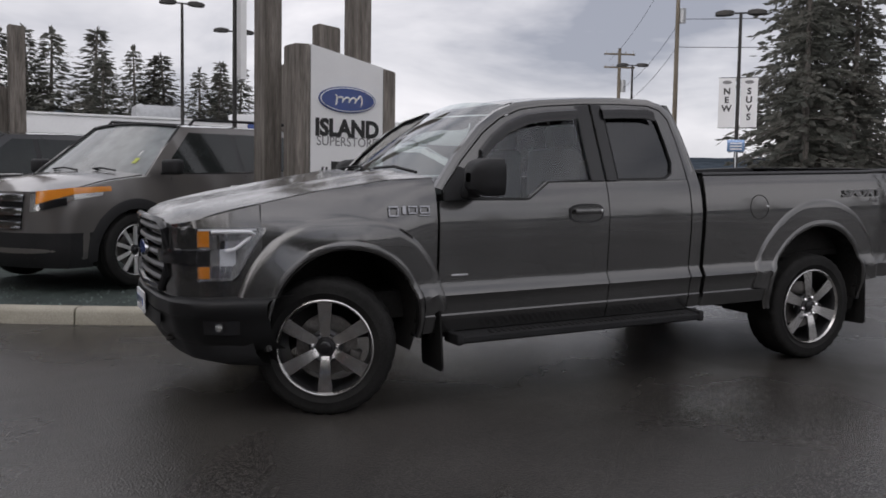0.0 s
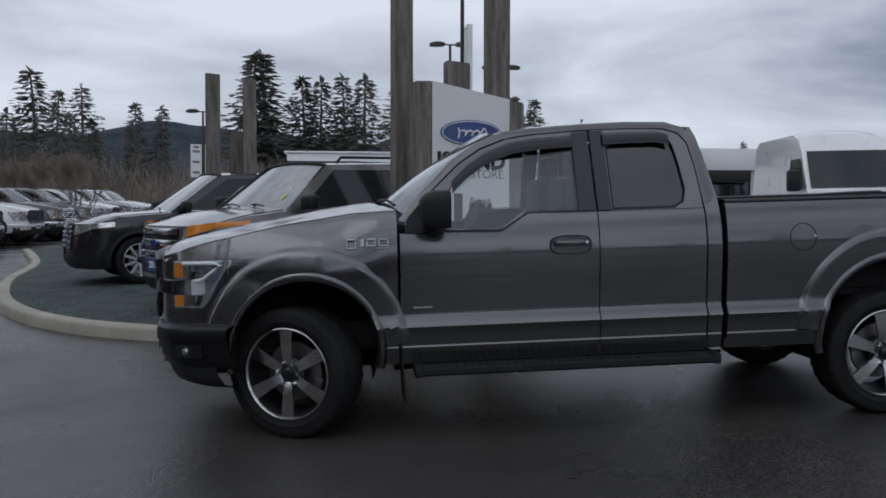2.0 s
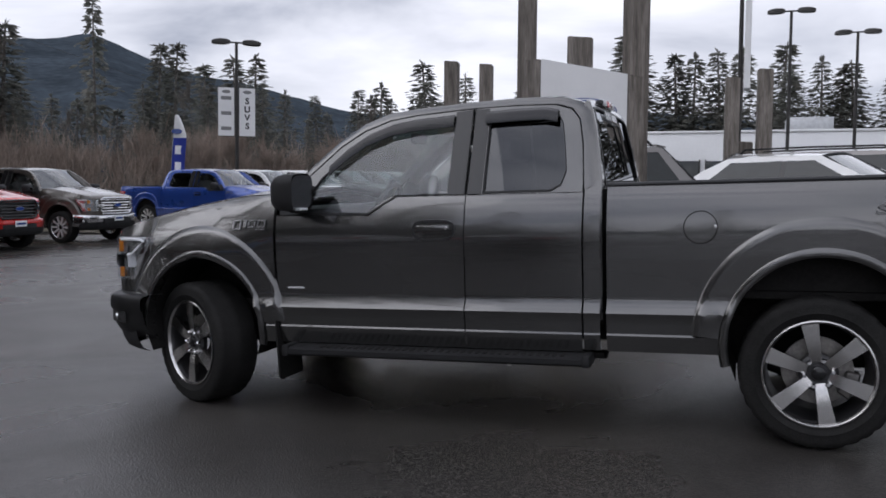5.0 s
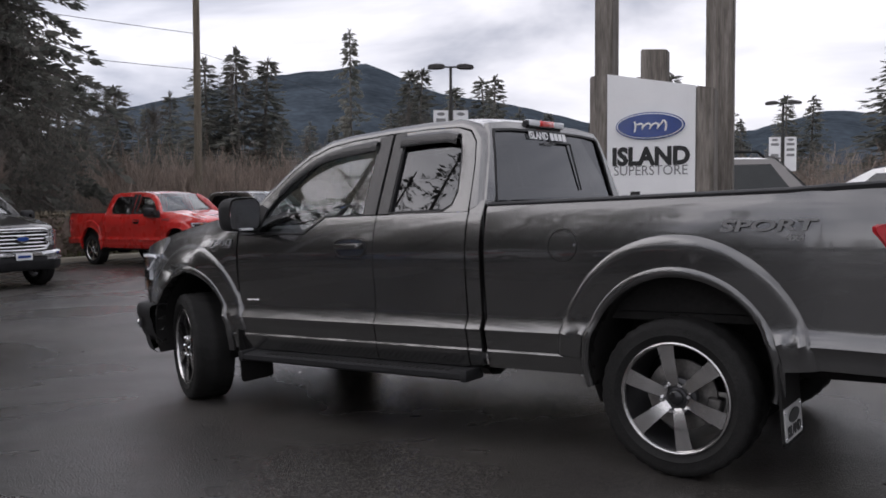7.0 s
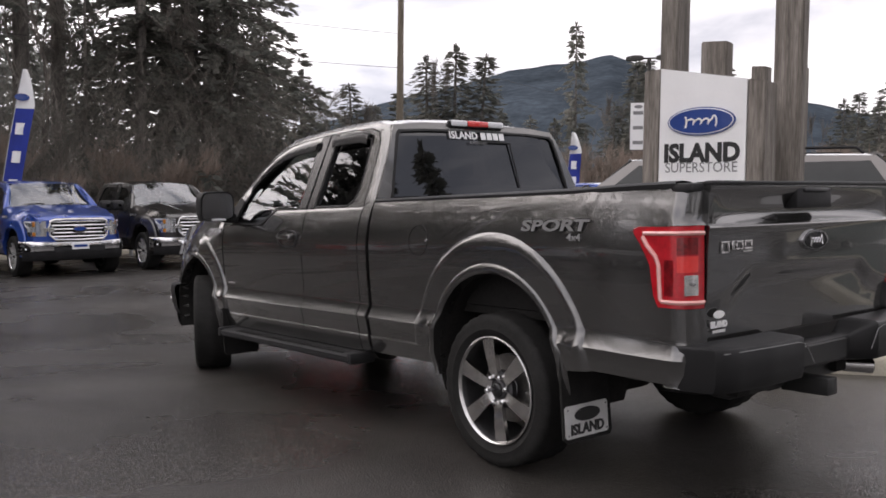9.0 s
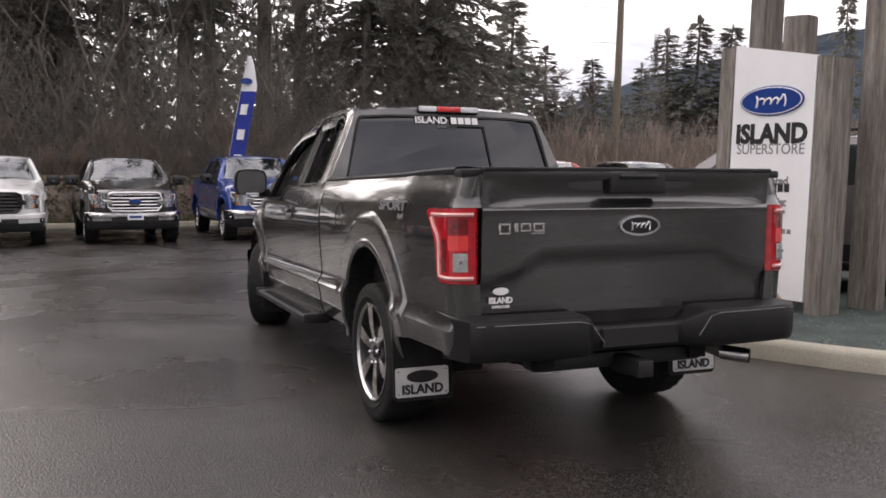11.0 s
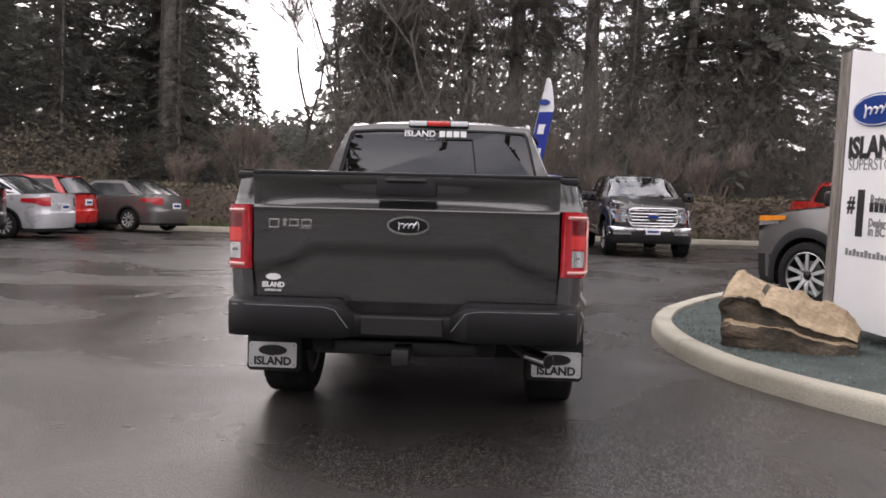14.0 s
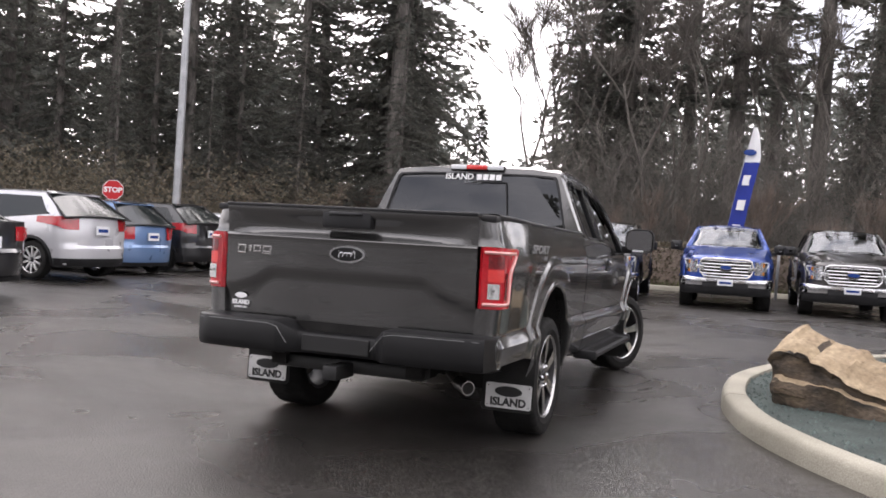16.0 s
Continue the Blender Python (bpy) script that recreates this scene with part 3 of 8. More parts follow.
def make_wheel(parent, style="six", seg=26):
    """A road wheel at the origin, its outer face towards -y."""
    rim = bmesh.new()
    lathe(rim, [(0.262, -0.112), (0.268, -0.124), (0.262, -0.128), (0.252, -0.118), (0.246, -0.085), (0.238, -0.02), (0.236, 0.11), (0.262, 0.118)], 48 if seg > 60 else 26)
    rim_ob = part("wheel", rim, "dark_alloy", parent)
    lip = bmesh.new()
    lathe(lip, [(0.2665, -0.1235), (0.271, -0.131), (0.264, -0.134), (0.254, -0.124), (0.2525, -0.116)], 48 if seg > 60 else 26)
    part("rim_lip", lip, "alloy", rim_ob, "bright machined rim edge")
    tyre = bmesh.new()
    prof = [(0.262, 0.11), (0.30, 0.134), (0.355, 0.140), (0.380, 0.133), (0.393, 0.122), (0.399, 0.104), (0.400, 0.080), (0.400, 0.072), (0.401, 0.034), (0.401, 0.026), (0.401, -0.026), (0.401, -0.034), (0.400, -0.072), (0.400, -0.080), (0.399, -0.104), (0.393, -0.122), (0.380, -0.133), (0.355, -0.140), (0.318, -0.138), (0.312, -0.141), (0.30, -0.136), (0.266, -0.118)]
    trows = []
    for k, (r0, d0) in enumerate(prof):
        r0 = 0.262 + (r0 - 0.262) * 0.885
        row = []
        for i in range(seg):
            cut = 0.0
            if 3 <= k <= 18:
                phase = (i + (1 if abs(d0) < 0.05 else 0)) % 3 if seg > 60 else 1
                if phase == 0 and k not in (3, 18):
                    cut = 0.007
                if k in (6, 8, 11, 13):
                    cut = max(cut, 0.007)
            a = 2 * math.pi * i / seg
            row.append(Vector(((r0 - cut) * math.cos(a), d0, (r0 - cut) * math.sin(a))))
        trows.append(row)
    grid(tyre, trows, close=True)
    part("tyre", tyre, "rubber", rim_ob, "black all-terrain tyre", angle=40)
    count = {"six": 6, "five": 10, "multi": 12}[style]
    spokes = bmesh.new()
    for k in range(count):
        a = 2 * math.pi * k / count + math.pi / 2
        wi, wo = {"six": (0.027, 0.041), "five": (0.020, 0.021), "multi": (0.010, 0.012)}[style]
        mm = Matrix.Rotation(-a, 4, "Y")
        pts = [(0.045, -0.090, wi), (0.085, -0.112, wi * 1.02), (0.170, -0.120, (wi + wo) / 2), (0.252, -0.122, wo)]
        top = [[mm @ Vector((r, y, -w)), mm @ Vector((r, y, w))] for r, y, w in pts]
        low = [[mm @ Vector((r, y + 0.030, -w * 0.8)), mm @ Vector((r, y + 0.030, w * 0.8))] for r, y, w in pts]
        grid(spokes, [[l[0], t[0], t[1], l[1]] for t, l in zip(top, low)])
    part("spokes", spokes, "alloy" if style == "six" else "plate_steel", rim_ob, "brushed bright spokes", angle=25)
    hub = bmesh.new()
    lathe(hub, [(0.098, -0.06), (0.094, -0.086), (0.080, -0.096), (0.046, -0.094), (0.040, -0.10), (0.0005, -0.10)], 32 if seg > 60 else 14)
    part("hub", hub, "dark_alloy", rim_ob)
    cap = bmesh.new()
    lathe(cap, [(0.036, -0.098), (0.034, -0.112), (0.026, -0.118), (0.0005, -0.119)], 24)
    part("centre_cap", cap, "gloss_black", rim_ob, "black hub cap")
    for k in range(6 if style == "six" else 5):
        a = 2 * math.pi * (k + 0.5) / (6 if style == "six" else 5) + math.pi / 2
        nut = bmesh.new()
        lathe(nut, [(0.0135, -0.085), (0.0135, -0.116), (0.009, -0.124), (0.0005, -0.124)], 6, Matrix.Translation((0.068 * math.cos(a), 0, 0.068 * math.sin(a))))
        part("lug_nut", nut, "chrome", rim_ob, smooth=False)
    disc = bmesh.new()
    lathe(disc, [(0.06, -0.02), (0.172, -0.02), (0.172, 0.0), (0.06, 0.0)], 40)
    part("brake_disc", disc, "brake", rim_ob)
    cal = bmesh.new()
    for a in (20, 33, 46):
        box(cal, 0.13, 0.20, -0.045, 0.03, -0.03, 0.03, 0.008, 1, Matrix.Rotation(radians(a), 4, "Y"))
    part("brake_caliper", cal, "brake", rim_ob)
    return rim_ob


def front_sheet(table, ya, yb, z_of, n=14, push=0.0, m=8):
    """A sheet that wraps the nose between the sideways distances ya and yb."""
    bm, rows = bmesh.new(), []
    for i in range(n + 1):
        y = ya + (yb - ya) * i / n
        x = interp(abs(y), table)
        z0, z1 = z_of(abs(y), x)
        rows.append([Vector((x - push, y, z0 + (z1 - z0) * j / m)) for j in range(m + 1)])
    grid(bm, rows)
    return bm


def nose_x(y):
    return interp(abs(y), NOSE)


def make_pickup(name, label, paint_key, crew=False, grille="dark", bumper="paint", steer=0.0, hero=False, m=None, group="", wheel_style="six"):
    T = thing(name, label, "pickup truck", group)
    P = paint_key
    SHEAR[0], CREW[0] = 0.012, crew
    lamp_y = 0.735 if hero else 0.565
    for s in (-1, 1):
        # sides
        fender = side_sheet(arch_cols(ARCH_F, -0.335, 0.655), arch_bottom(ARCH_F, 0.60, 0.425), lambda x: interp(x, HOOD_SHUT), BODY_W, s, BREAKS)
        fo_ = part("front_fender", fender, P, T)
        for z_lo, z_hi in ((lambda x: 0.60, lambda x: interp(x, [(-0.46, 0.783), (-0.42, 0.865), (-0.335, 1.02)])), (lambda x: 1.063, lambda x: interp(x, HOOD_SHUT))):
            tip_, rows = bmesh.new(), []
            for k in range(15):
                i = 1.5 + (len(NOSE) - 2.5) * k / 14
                j = min(int(i), len(NOSE) - 2)
                y = NOSE[j][0] + (NOSE[j + 1][0] - NOSE[j][0]) * (i - j)
                x = NOSE[j][1] + (NOSE[j + 1][1] - NOSE[j][1]) * (i - j)
                lo, hi = z_lo(x), max(z_lo(x) + 0.002, z_hi(x))
                rows.append([Vector((x + 0.004, s * (y + 0.004 + 0.05 * max(0, 0.80 - lo - (hi - lo) * q / 6) - (shoulder(x, lo + (hi - lo) * q / 6) if x > -0.6 else shoulder(x, lo + (hi - lo) * q / 6) * max(0, (x + 0.8) / 0.2))), lo + (hi - lo) * q / 6)) for q in range(7)])
            grid(tip_, rows)
            part("fender_tip", skin(tip_, (0.02, -s * 0.02, 0)), P, fo_)
        belt = [(1.25, 1.187), (1.40, 1.285), (2.6, 1.288)]
        cols = [0.672 + (1.849 - 0.672) * i / 24 for i in range(25)] + [1.25, 1.40]
        door = side_sheet(sorted(cols), lambda x: 0.428, lambda x: interp(x, belt), BODY_W, s, BREAKS)
        d1 = part("front_door", door, P, T)
        rear_cols = [1.856 + (2.508 - 1.856) * i / 12 for i in range(13)]
        d2 = part("rear_door", side_sheet(rear_cols, lambda x: 0.428, lambda x: 1.286, BODY_W, s, BREAKS), P, T)
        part("cab_corner", side_sheet([2.518, 2.545, 2.575, 2.605], lambda x: 0.44, lambda x: 1.345, BODY_W, s, BREAKS), P, T)
        zb = arch_bottom(ARCH_B, 0.435, 0.542)
        part("box_side", side_sheet(arch_cols(ARCH_B, 2.640, 4.72), zb, rail_z, BOX_W, s, BREAKS + [1.31]), P, T)
        for c, tb in ((ARCH_F, BODY_W), (ARCH_B, BOX_W)):
            part("arch_bulge", arch_bulge(c, s, tb), P, T)
            part("wheel_arch_moulding", arch_flare(c, s, tb), P, T, "satin grey arch moulding")
            part("wheel_well", wheel_well(c, s), "under", T)
        # cab sides and glass
        def side3(u, v, d, s=s):
            return Vector((u, s * (lean(v) - d), v))
        strip = bmesh.new()
        rows = []
        for (xa, za), (xb, zb2) in zip(ROOF_LINE, DOOR_LINE):
            rows.append([Vector((xa + (xb - xa) * k / 4, s * (lean(za + (zb2 - za) * k / 4) - 0.018 * (1 - k / 4) ** 2), za + (zb2 - za) * k / 4)) for k in range(5)])
        grid(strip, rows)
        part("cab_side_rail", skin(strip, (0, -s * 0.04, 0)), P, T)
        f_out = [(0.705, 1.19), (0.705, 1.25), (0.85, 1.408), (1.04, 1.584), (1.18, 1.674), (1.335, 1.730), (1.5, 1.754), (1.844, 1.776), (1.844, 1.289), (1.40, 1.289), (1.25, 1.191)]
        f_in = [(0.83, 1.205), (0.845, 1.26), (0.95, 1.41), (1.09, 1.545), (1.21, 1.625), (1.36, 1.68), (1.5, 1.70), (1.752, 1.715), (1.752, 1.298), (1.43, 1.294), (1.27, 1.197)]
        r_out = [(1.860, 1.289), (1.860, 1.777), (2.1, 1.781), (2.32, 1.775), (2.415, 1.745), (2.462, 1.685), (2.487, 1.55), (2.50, 1.40), (2.505, 1.289), (2.30, 1.289)]
        r_in = [(1.955, 1.304), (1.955, 1.715), (2.1, 1.722), (2.29, 1.722), (2.352, 1.706), (2.372, 1.665), (2.392, 1.55), (2.408, 1.41), (2.385, 1.337), (2.33, 1.306)]
        for dob, o, i, gm in ((d1, f_out, f_in, "glass"), (d2, r_out, r_in, "tint_glass")):
            fr = bmesh.new()
            ring(fr, o, i, side3, 0.03)
            part("window_frame", fr, P, dob)
            gl = bmesh.new()
            gv = [gl.verts.new(side3(u, v, 0.016)) for u, v in i]
            gl.faces.new(gv)
            g = part("side_window", gl, gm, dob, smooth=False)
            g.visible_shadow = False
            seal = bmesh.new()
            big = [(u + (u - sum(p[0] for p in i) / len(i)) * 0.030, v + (v - sum(p[1] for p in i) / len(i)) * 0.045) for u, v in i]
            ring(seal, big, i, lambda u, v, d, s=s: Vector((u, s * (lean(v) + 0.004 - d), v)), 0.02)
            part("window_seal", seal, "black_plastic", dob, "black rubber window seal")
        pil = bmesh.new()
        prism(pil, [(1.742, 1.292), (1.842, 1.292), (1.842, 1.775), (1.742, 1.765)], lambda u, v, d, s=s: Vector((u, s * (lean(v) + d), v)), 0.001, 0.006)
        prism(pil, [(1.862, 1.292), (1.94, 1.292), (1.94, 1.775), (1.862, 1.775)], lambda u, v, d, s=s: Vector((u, s * (lean(v) + d), v)), 0.001, 0.006)
        part("pillar_trim", pil, "gloss_black", T, "glossy black pillar trim")
        # rain visors over the side windows
        if hero:
            for line in ([(0.99, 1.475), (1.09, 1.567), (1.21, 1.645), (1.36, 1.70), (1.5, 1.72), (1.74, 1.737)], [(1.93, 1.745), (2.1, 1.752), (2.27, 1.752), (2.345, 1.735)]):
                vz, vrows = bmesh.new(), []
                for x, z in line:
                    vrows.append([Vector((x, s * (lean(z) + e), z - h)) for h, e in ((-0.012, 0.004), (0.0, 0.028), (0.030, 0.042), (0.058, 0.046), (0.060, 0.040), (0.03, 0.034))])
                grid(vz, vrows)
                part("rain_visor", vz, "gloss_black", d1 if line[0][0] < 1.5 else d2, "dark smoked rain visor")
        # handle
        hx, hz = 1.675, 1.094
        w0 = half_width(hx, hz, BODY_W)
        rec = bmesh.new()
        loop = resample([(hx - 0.115, hz - 0.048), (hx + 0.115, hz - 0.048), (hx + 0.115, hz + 0.048), (hx - 0.115, hz + 0.048)], 32, 2)
        prism(rec, [(p.x, p.y) for p in loop], lambda u, v, d, s=s: Vector((u, s * (w0 + d), v)), -0.02, 0.006)
        part("handle_cup", rec, P if hero else "gloss_black", d1)
        bar = bmesh.new()
        box(bar, hx - 0.10, hx + 0.105, min(s * (w0 + 0.008), s * (w0 + 0.04)), max(s * (w0 + 0.008), s * (w0 + 0.04)), hz - 0.006, hz + 0.030, 0.011, 2)
        part("door_handle", bar, P, d1, "body-coloured door handle")
        rim_bm = bmesh.new()
        loop2 = resample([(hx - 0.125, hz - 0.057), (hx + 0.125, hz - 0.057), (hx + 0.125, hz + 0.057), (hx - 0.125, hz + 0.057)], 32, 2)
        ring(rim_bm, [(p.x, p.y) for p in loop2], [(p.x, p.y) for p in loop], lambda u, v, d, s=s: Vector((u, s * (w0 + 0.008 - d), v)), 0.01)
        part("handle_bezel", rim_bm, "dark_alloy", d1)
        lock = bmesh.new()
        lathe(lock, [(0.010, 0), (0.009, -0.004), (0.0005, -0.005)], 14, Matrix.Translation((hx + 0.088, s * (w0 + 0.041), hz + 0.012)) @ (Matrix() if s < 0 else Matrix.Rotation(math.pi, 4, "Z")))
        part("lock_cylinder", lock, "chrome", d1)
        # mirror
        mir = bmesh.new()
        prof = resample([(-0.110, -0.100), (0.110, -0.105), (0.132, -0.07), (0.135, 0.06), (0.110, 0.105), (-0.085, 0.108), (-0.120, 0.07), (-0.125, -0.06)], 28, 1)
        rows = []
        for t, k in ((0.075, 1.0), (0.05, 1.03), (-0.01, 1.0), (-0.055, 0.86), (-0.085, 0.62), (-0.095, 0.25)):
            rows.append([Vector((0.865 + t, s * (1.115 + p.x * k), 1.325 + p.y * k)) for p in prof])
        grid(mir, rows, close=True)
        mo = part("side_mirror", mir, "black_plastic", T, "black door mirror shell")
        mg = bmesh.new()
        mg.faces.new([mg.verts.new((0.936 + 0.10 * p.y - 0.06 * p.x, s * (1.115 + p.x * 0.90), 1.325 + p.y * 0.90)) for p in prof])
        part("mirror_glass", mg, "dark_chrome", mo, "mirror glass", smooth=False)
        arm = bmesh.new()
        box(arm, 0.80, 0.90, min(s * 0.95, s * 1.05), max(s * 0.95, s * 1.05), 1.205, 1.275, 0.02)
        part("mirror_arm", arm, "black_plastic", mo)
        lampb = bmesh.new()
        box(lampb, 0.915, 0.944, min(s * 1.06, s * 1.16), max(s * 1.06, s * 1.16), 1.222, 1.236, 0.003, 1)
        part("mirror_lamp", lampb, "plate_white", mo)
        sail = bmesh.new()
        prism(sail, [(0.70, 1.192), (0.86, 1.192), (0.90, 1.36), (0.83, 1.385), (0.712, 1.262)], lambda u, v, d, s=s: Vector((u, s * (lean(v) + d), v)), -0.01, 0.010)
        part("mirror_sail", sail, "black_plastic", mo)
        # headlight
        lamp = thing_part(f_headlight(s, 0.0, 0.785, 1.062, lamp_y), "headlight", "lamp_chrome", T, "clear headlight with amber corner lamps")
        part("headlight_lens", f_headlight(s, 0.016, 0.78, 1.066, lamp_y), "lamp_glass", lamp).visible_shadow = False
        for z0, z1 in ((0.965, 1.050), (0.795, 0.858)):
            am = front_sheet(NOSE, s * 0.738, s * 0.766, lambda y, x, a=z0, b=z1: (a, b), 5, 0.010, 2)
            part("corner_lamp", am, "amber", lamp, "amber corner lamp")
        for k in range(9):
            ya_, yb_ = 0.770 + 0.0068 * k, 0.7755 + 0.0068 * k
            for z0, z1, tip_out in ((0.955, 0.998, 0.004), (1.002, 1.046, 0.014 if k % 2 else 0.002)):
                fc = bmesh.new()
                grid(fc, [[Vector((nose_x(y) - (0.013 if i == 0 else tip_out), s * (y + 0.004), z)) for i, z in enumerate((z0, z1))] for y in (ya_, yb_)])
                part("reflector_facet", fc, ("lamp_chrome" if k % 2 else "chrome") if k != 3 or z0 > 1 else "gloss_black", lamp, smooth=False)
        for k in range(4):
            fc = bmesh.new()
            y = 0.770 + 0.009 * k
            grid(fc, [[Vector((nose_x(v) - (0.013 if i == 0 else 0.003), s * (v + 0.004), z)) for i, z in enumerate((0.80, 0.862))] for v in (y, y + 0.008)])
            part("reflector_facet", fc, "chrome", lamp, smooth=False)
        brow = front_sheet(NOSE, s * 0.742, s * 0.834, lambda y, x: (1.050, 1.060), 10, 0.012, 1)
        part("light_bar", brow, "plate_white", lamp)
        brow = front_sheet(NOSE, s * 0.790, s * 0.812, lambda y, x: (interp(x, [(-0.53, 0.80), (-0.40, 0.92)]), interp(x, [(-0.53, 0.95), (-0.40, 0.97)])), 6, 0.010, 2)
        part("light_bar", brow, "plate_white", lamp)
        guide = bmesh.new()
        tube(guide, [(nose_x(y) - 0.021, s * (y + 0.018), z) for y, z in ((0.775, 1.046), (0.79, 1.047), (0.805, 1.047), (0.818, 1.047), (0.829, 1.044), (0.833, 1.032), (0.828, 1.008), (0.819, 0.972), (0.812, 0.952), (0.800, 0.945))], 0.010, 8)
        part("light_guide", guide, "plate_white", lamp, "white light guide")
        claw = bmesh.new()
        rows = []
        for i in range(9):
            y = 0.45 + (0.325 if hero else 0.15) * i / 8
            x = nose_x(y) - 0.034
            rows.append([Vector((x + e, s * y, z)) for e, z in ((0.03, 0.862), (0.004, 0.870), (0.0, 0.90), (0.004, 0.945), (0.03, 0.952))])
        grid(claw, rows)
        part("grille_claw", claw, "gloss_black" if grille == "dark" else "chrome", T)
        part("nose_panel", skin(front_sheet(NOSE, s * 0.50, s * (lamp_y + 0.003), lambda y, x: (0.70, 1.064), 6, 0.004, 4), (0.02, 0, 0)), P, T)
        # fog lamp and tow hook
        fog = bmesh.new()
        lathe(fog, [(0.021, 0.006), (0.019, -0.004), (0.0005, -0.007)], 18, Matrix.Translation((interp(0.885, PROW) + 0.008, s * 0.885, 0.548)) @ Matrix.Rotation(radians(-48 if s < 0 else -132), 4, "Z"))
        fgo = part("fog_lamp", fog, "lamp_chrome", T)
        fz = front_sheet(PROW, s * 0.835, s * 0.925, lambda y, x: (0.510, 0.585), 6, -0.014, 2)
        part("fog_bezel", fz, "gloss_black", fgo)
        hook = bmesh.new()
        tube(hook, [(-0.66, s * 0.42, 0.44), (-0.765, s * 0.42, 0.435), (-0.772, s * 0.46, 0.435), (-0.66, s * 0.46, 0.44)], 0.012, 6)
        part("tow_hook", hook, "dark_metal", T)
        # running board
        if hero:
            rb = bmesh.new()
            prism(rb, [(0.885, 0.385), (1.035, 0.365), (1.055, 0.378), (1.055, 0.405), (1.035, 0.414), (0.885, 0.425)], lambda u, v, d, s=s: Vector((d, s * u, v)), 0.775, 2.53)
            rbo = part("running_board", rb, "black_plastic", T, "black running board with grip treads")
            for k in range(34):
                tr = bmesh.new()
                x = 0.98 + 1.42 * k / 33
                box(tr, x, x + 0.022, min(s * 0.93, s * 1.03), max(s * 0.93, s * 1.03), 0.4125, 0.420, 0.0025, 1)
                part("tread_bar", tr, "rubber", rbo, smooth=False)
            for x0, x1 in ((0.74, 0.785), (2.52, 2.565)):
                part("board_end_cap", boxed(x0, x1, min(s * 0.88, s * 1.06), max(s * 0.88, s * 1.06), 0.36, 0.428, 0.012), "black_plastic", rbo)
            for x in (0.95, 1.65, 2.35):
                br = bmesh.new()
                tube(br, [(x, s * 0.55, 0.50), (x, s * 0.78, 0.40), (x, s * 0.95, 0.38)], 0.02, 6)
                part("board_bracket", br, "under", rbo)
        rocker = bmesh.new()
        grid(rocker, [[Vector((x, s * y, z)) for y, z in ((0.925, 0.425), (0.89, 0.385), (0.80, 0.37), (0.70, 0.40))] for x in (0.63, 1.2, 1.9, 2.62)])
        part("rocker", rocker, "under", T)
        # mud flaps
        for x, zt, zb3, w in ((0.66, 0.56, 0.20, 0.27), (4.165, 0.62, 0.190, 0.31)):
            if not hero:
                continue
            fl = bmesh.new()
            prism(fl, [(0.985, zt), (0.985, zb3 + 0.02), (0.965, zb3), (0.985 - w, zb3), (0.985 - w - 0.015, zb3 + 0.02), (0.985 - w, zt)], lambda u, v, d, s=s: Vector((d + (zt - v) * 0.06, s * u, v)), x, x + 0.012)
            fo = part("mud_flap", fl, "rubber", T, "black rubber mud flap")
            if x > 2:
                pl = bmesh.new()
                zc = zb3 + 0.092
                prism(pl, [(0.965, zc - 0.072), (0.70, zc - 0.072), (0.69, zc - 0.062), (0.69, zc + 0.066), (0.70, zc + 0.076), (0.965, zc + 0.076), (0.975, zc + 0.066), (0.975, zc - 0.062)], lambda u, v, d, s=s: Vector((d + (zt - v) * 0.06, s * u, v)), x + 0.012, x + 0.017)
                po = part("flap_plate", pl, "plate_steel", fo, "bright steel mud flap plate")
                fm = frame_from((x + 0.018 + 0.06 * (zt - zc), s * 0.832, zc), (0, 1, 0))
                ov = bmesh.new()
                oval(ov, 0.085, 0.032, fm @ Matrix.Translation((0, 0.03, 0)), 0.0, 0.003)
                part("oval_mark", ov, "letter_black", po, "black oval mark")
                words("lettering", "ISLAND", 0.066, "letter_black", po, fm @ Matrix.Translation((0, -0.036, 0.002)), 0.0025)
                for cy in (0.705, 0.96):
                    for cz in (zc - 0.055, zc + 0.06):
                        bo = bmesh.new()
                        lathe(bo, [(0.006, 0), (0.005, -0.004), (0.0005, -0.005)], 8, Matrix.Translation((x + 0.017 + 0.06 * (zt - cz), s * cy, cz)) @ Matrix.Rotation(math.pi / 2, 4, "Z"))
                        part("bolt", bo, "chrome", po)
        # tail light
        for z_lo, z_hi in ((0.53, 0.852), (1.188, 1.350)):
            cor, rows = bmesh.new(), []
            for x, y in ((4.72, 0.0), (4.76, -0.004), (4.785, -0.016), (4.800, -0.045), (4.806, -0.09), (4.808, -0.130)):
                rows.append([Vector((x - 0.012 * (z > 1.2), s * (interp(z, BOX_W) + y), z)) for z in [z_lo] + [b_ for b_ in BREAKS if z_lo < b_ < z_hi] + [z_hi]])
            grid(cor, rows)
            part("box_corner", skin(cor, (-0.03, 0, 0)), P, T)
        tl_path = [(4.50, 0.962), (4.62, 0.958), (4.70, 0.95), (4.755, 0.93), (4.79, 0.905), (4.805, 0.87), (4.81, 0.80)]
        def tl_sheet(z_of, push, sel):
            b, rws = bmesh.new(), []
            for x, y in sel:
                z0, z1 = z_of(x)
                rws.append([Vector((x + push * 0.6, s * (y + push), z0 + (z1 - z0) * j / 6)) for j in range(7)])
            grid(b, rws)
            return b
        def tl_z(x):
            return (interp(x, [(4.565, 1.150), (4.60, 1.10), (4.635, 1.03), (4.655, 0.90), (4.675, 0.858), (4.9, 0.852)]), interp(x, [(4.565, 1.170), (4.59, 1.182), (4.9, 1.188)]))
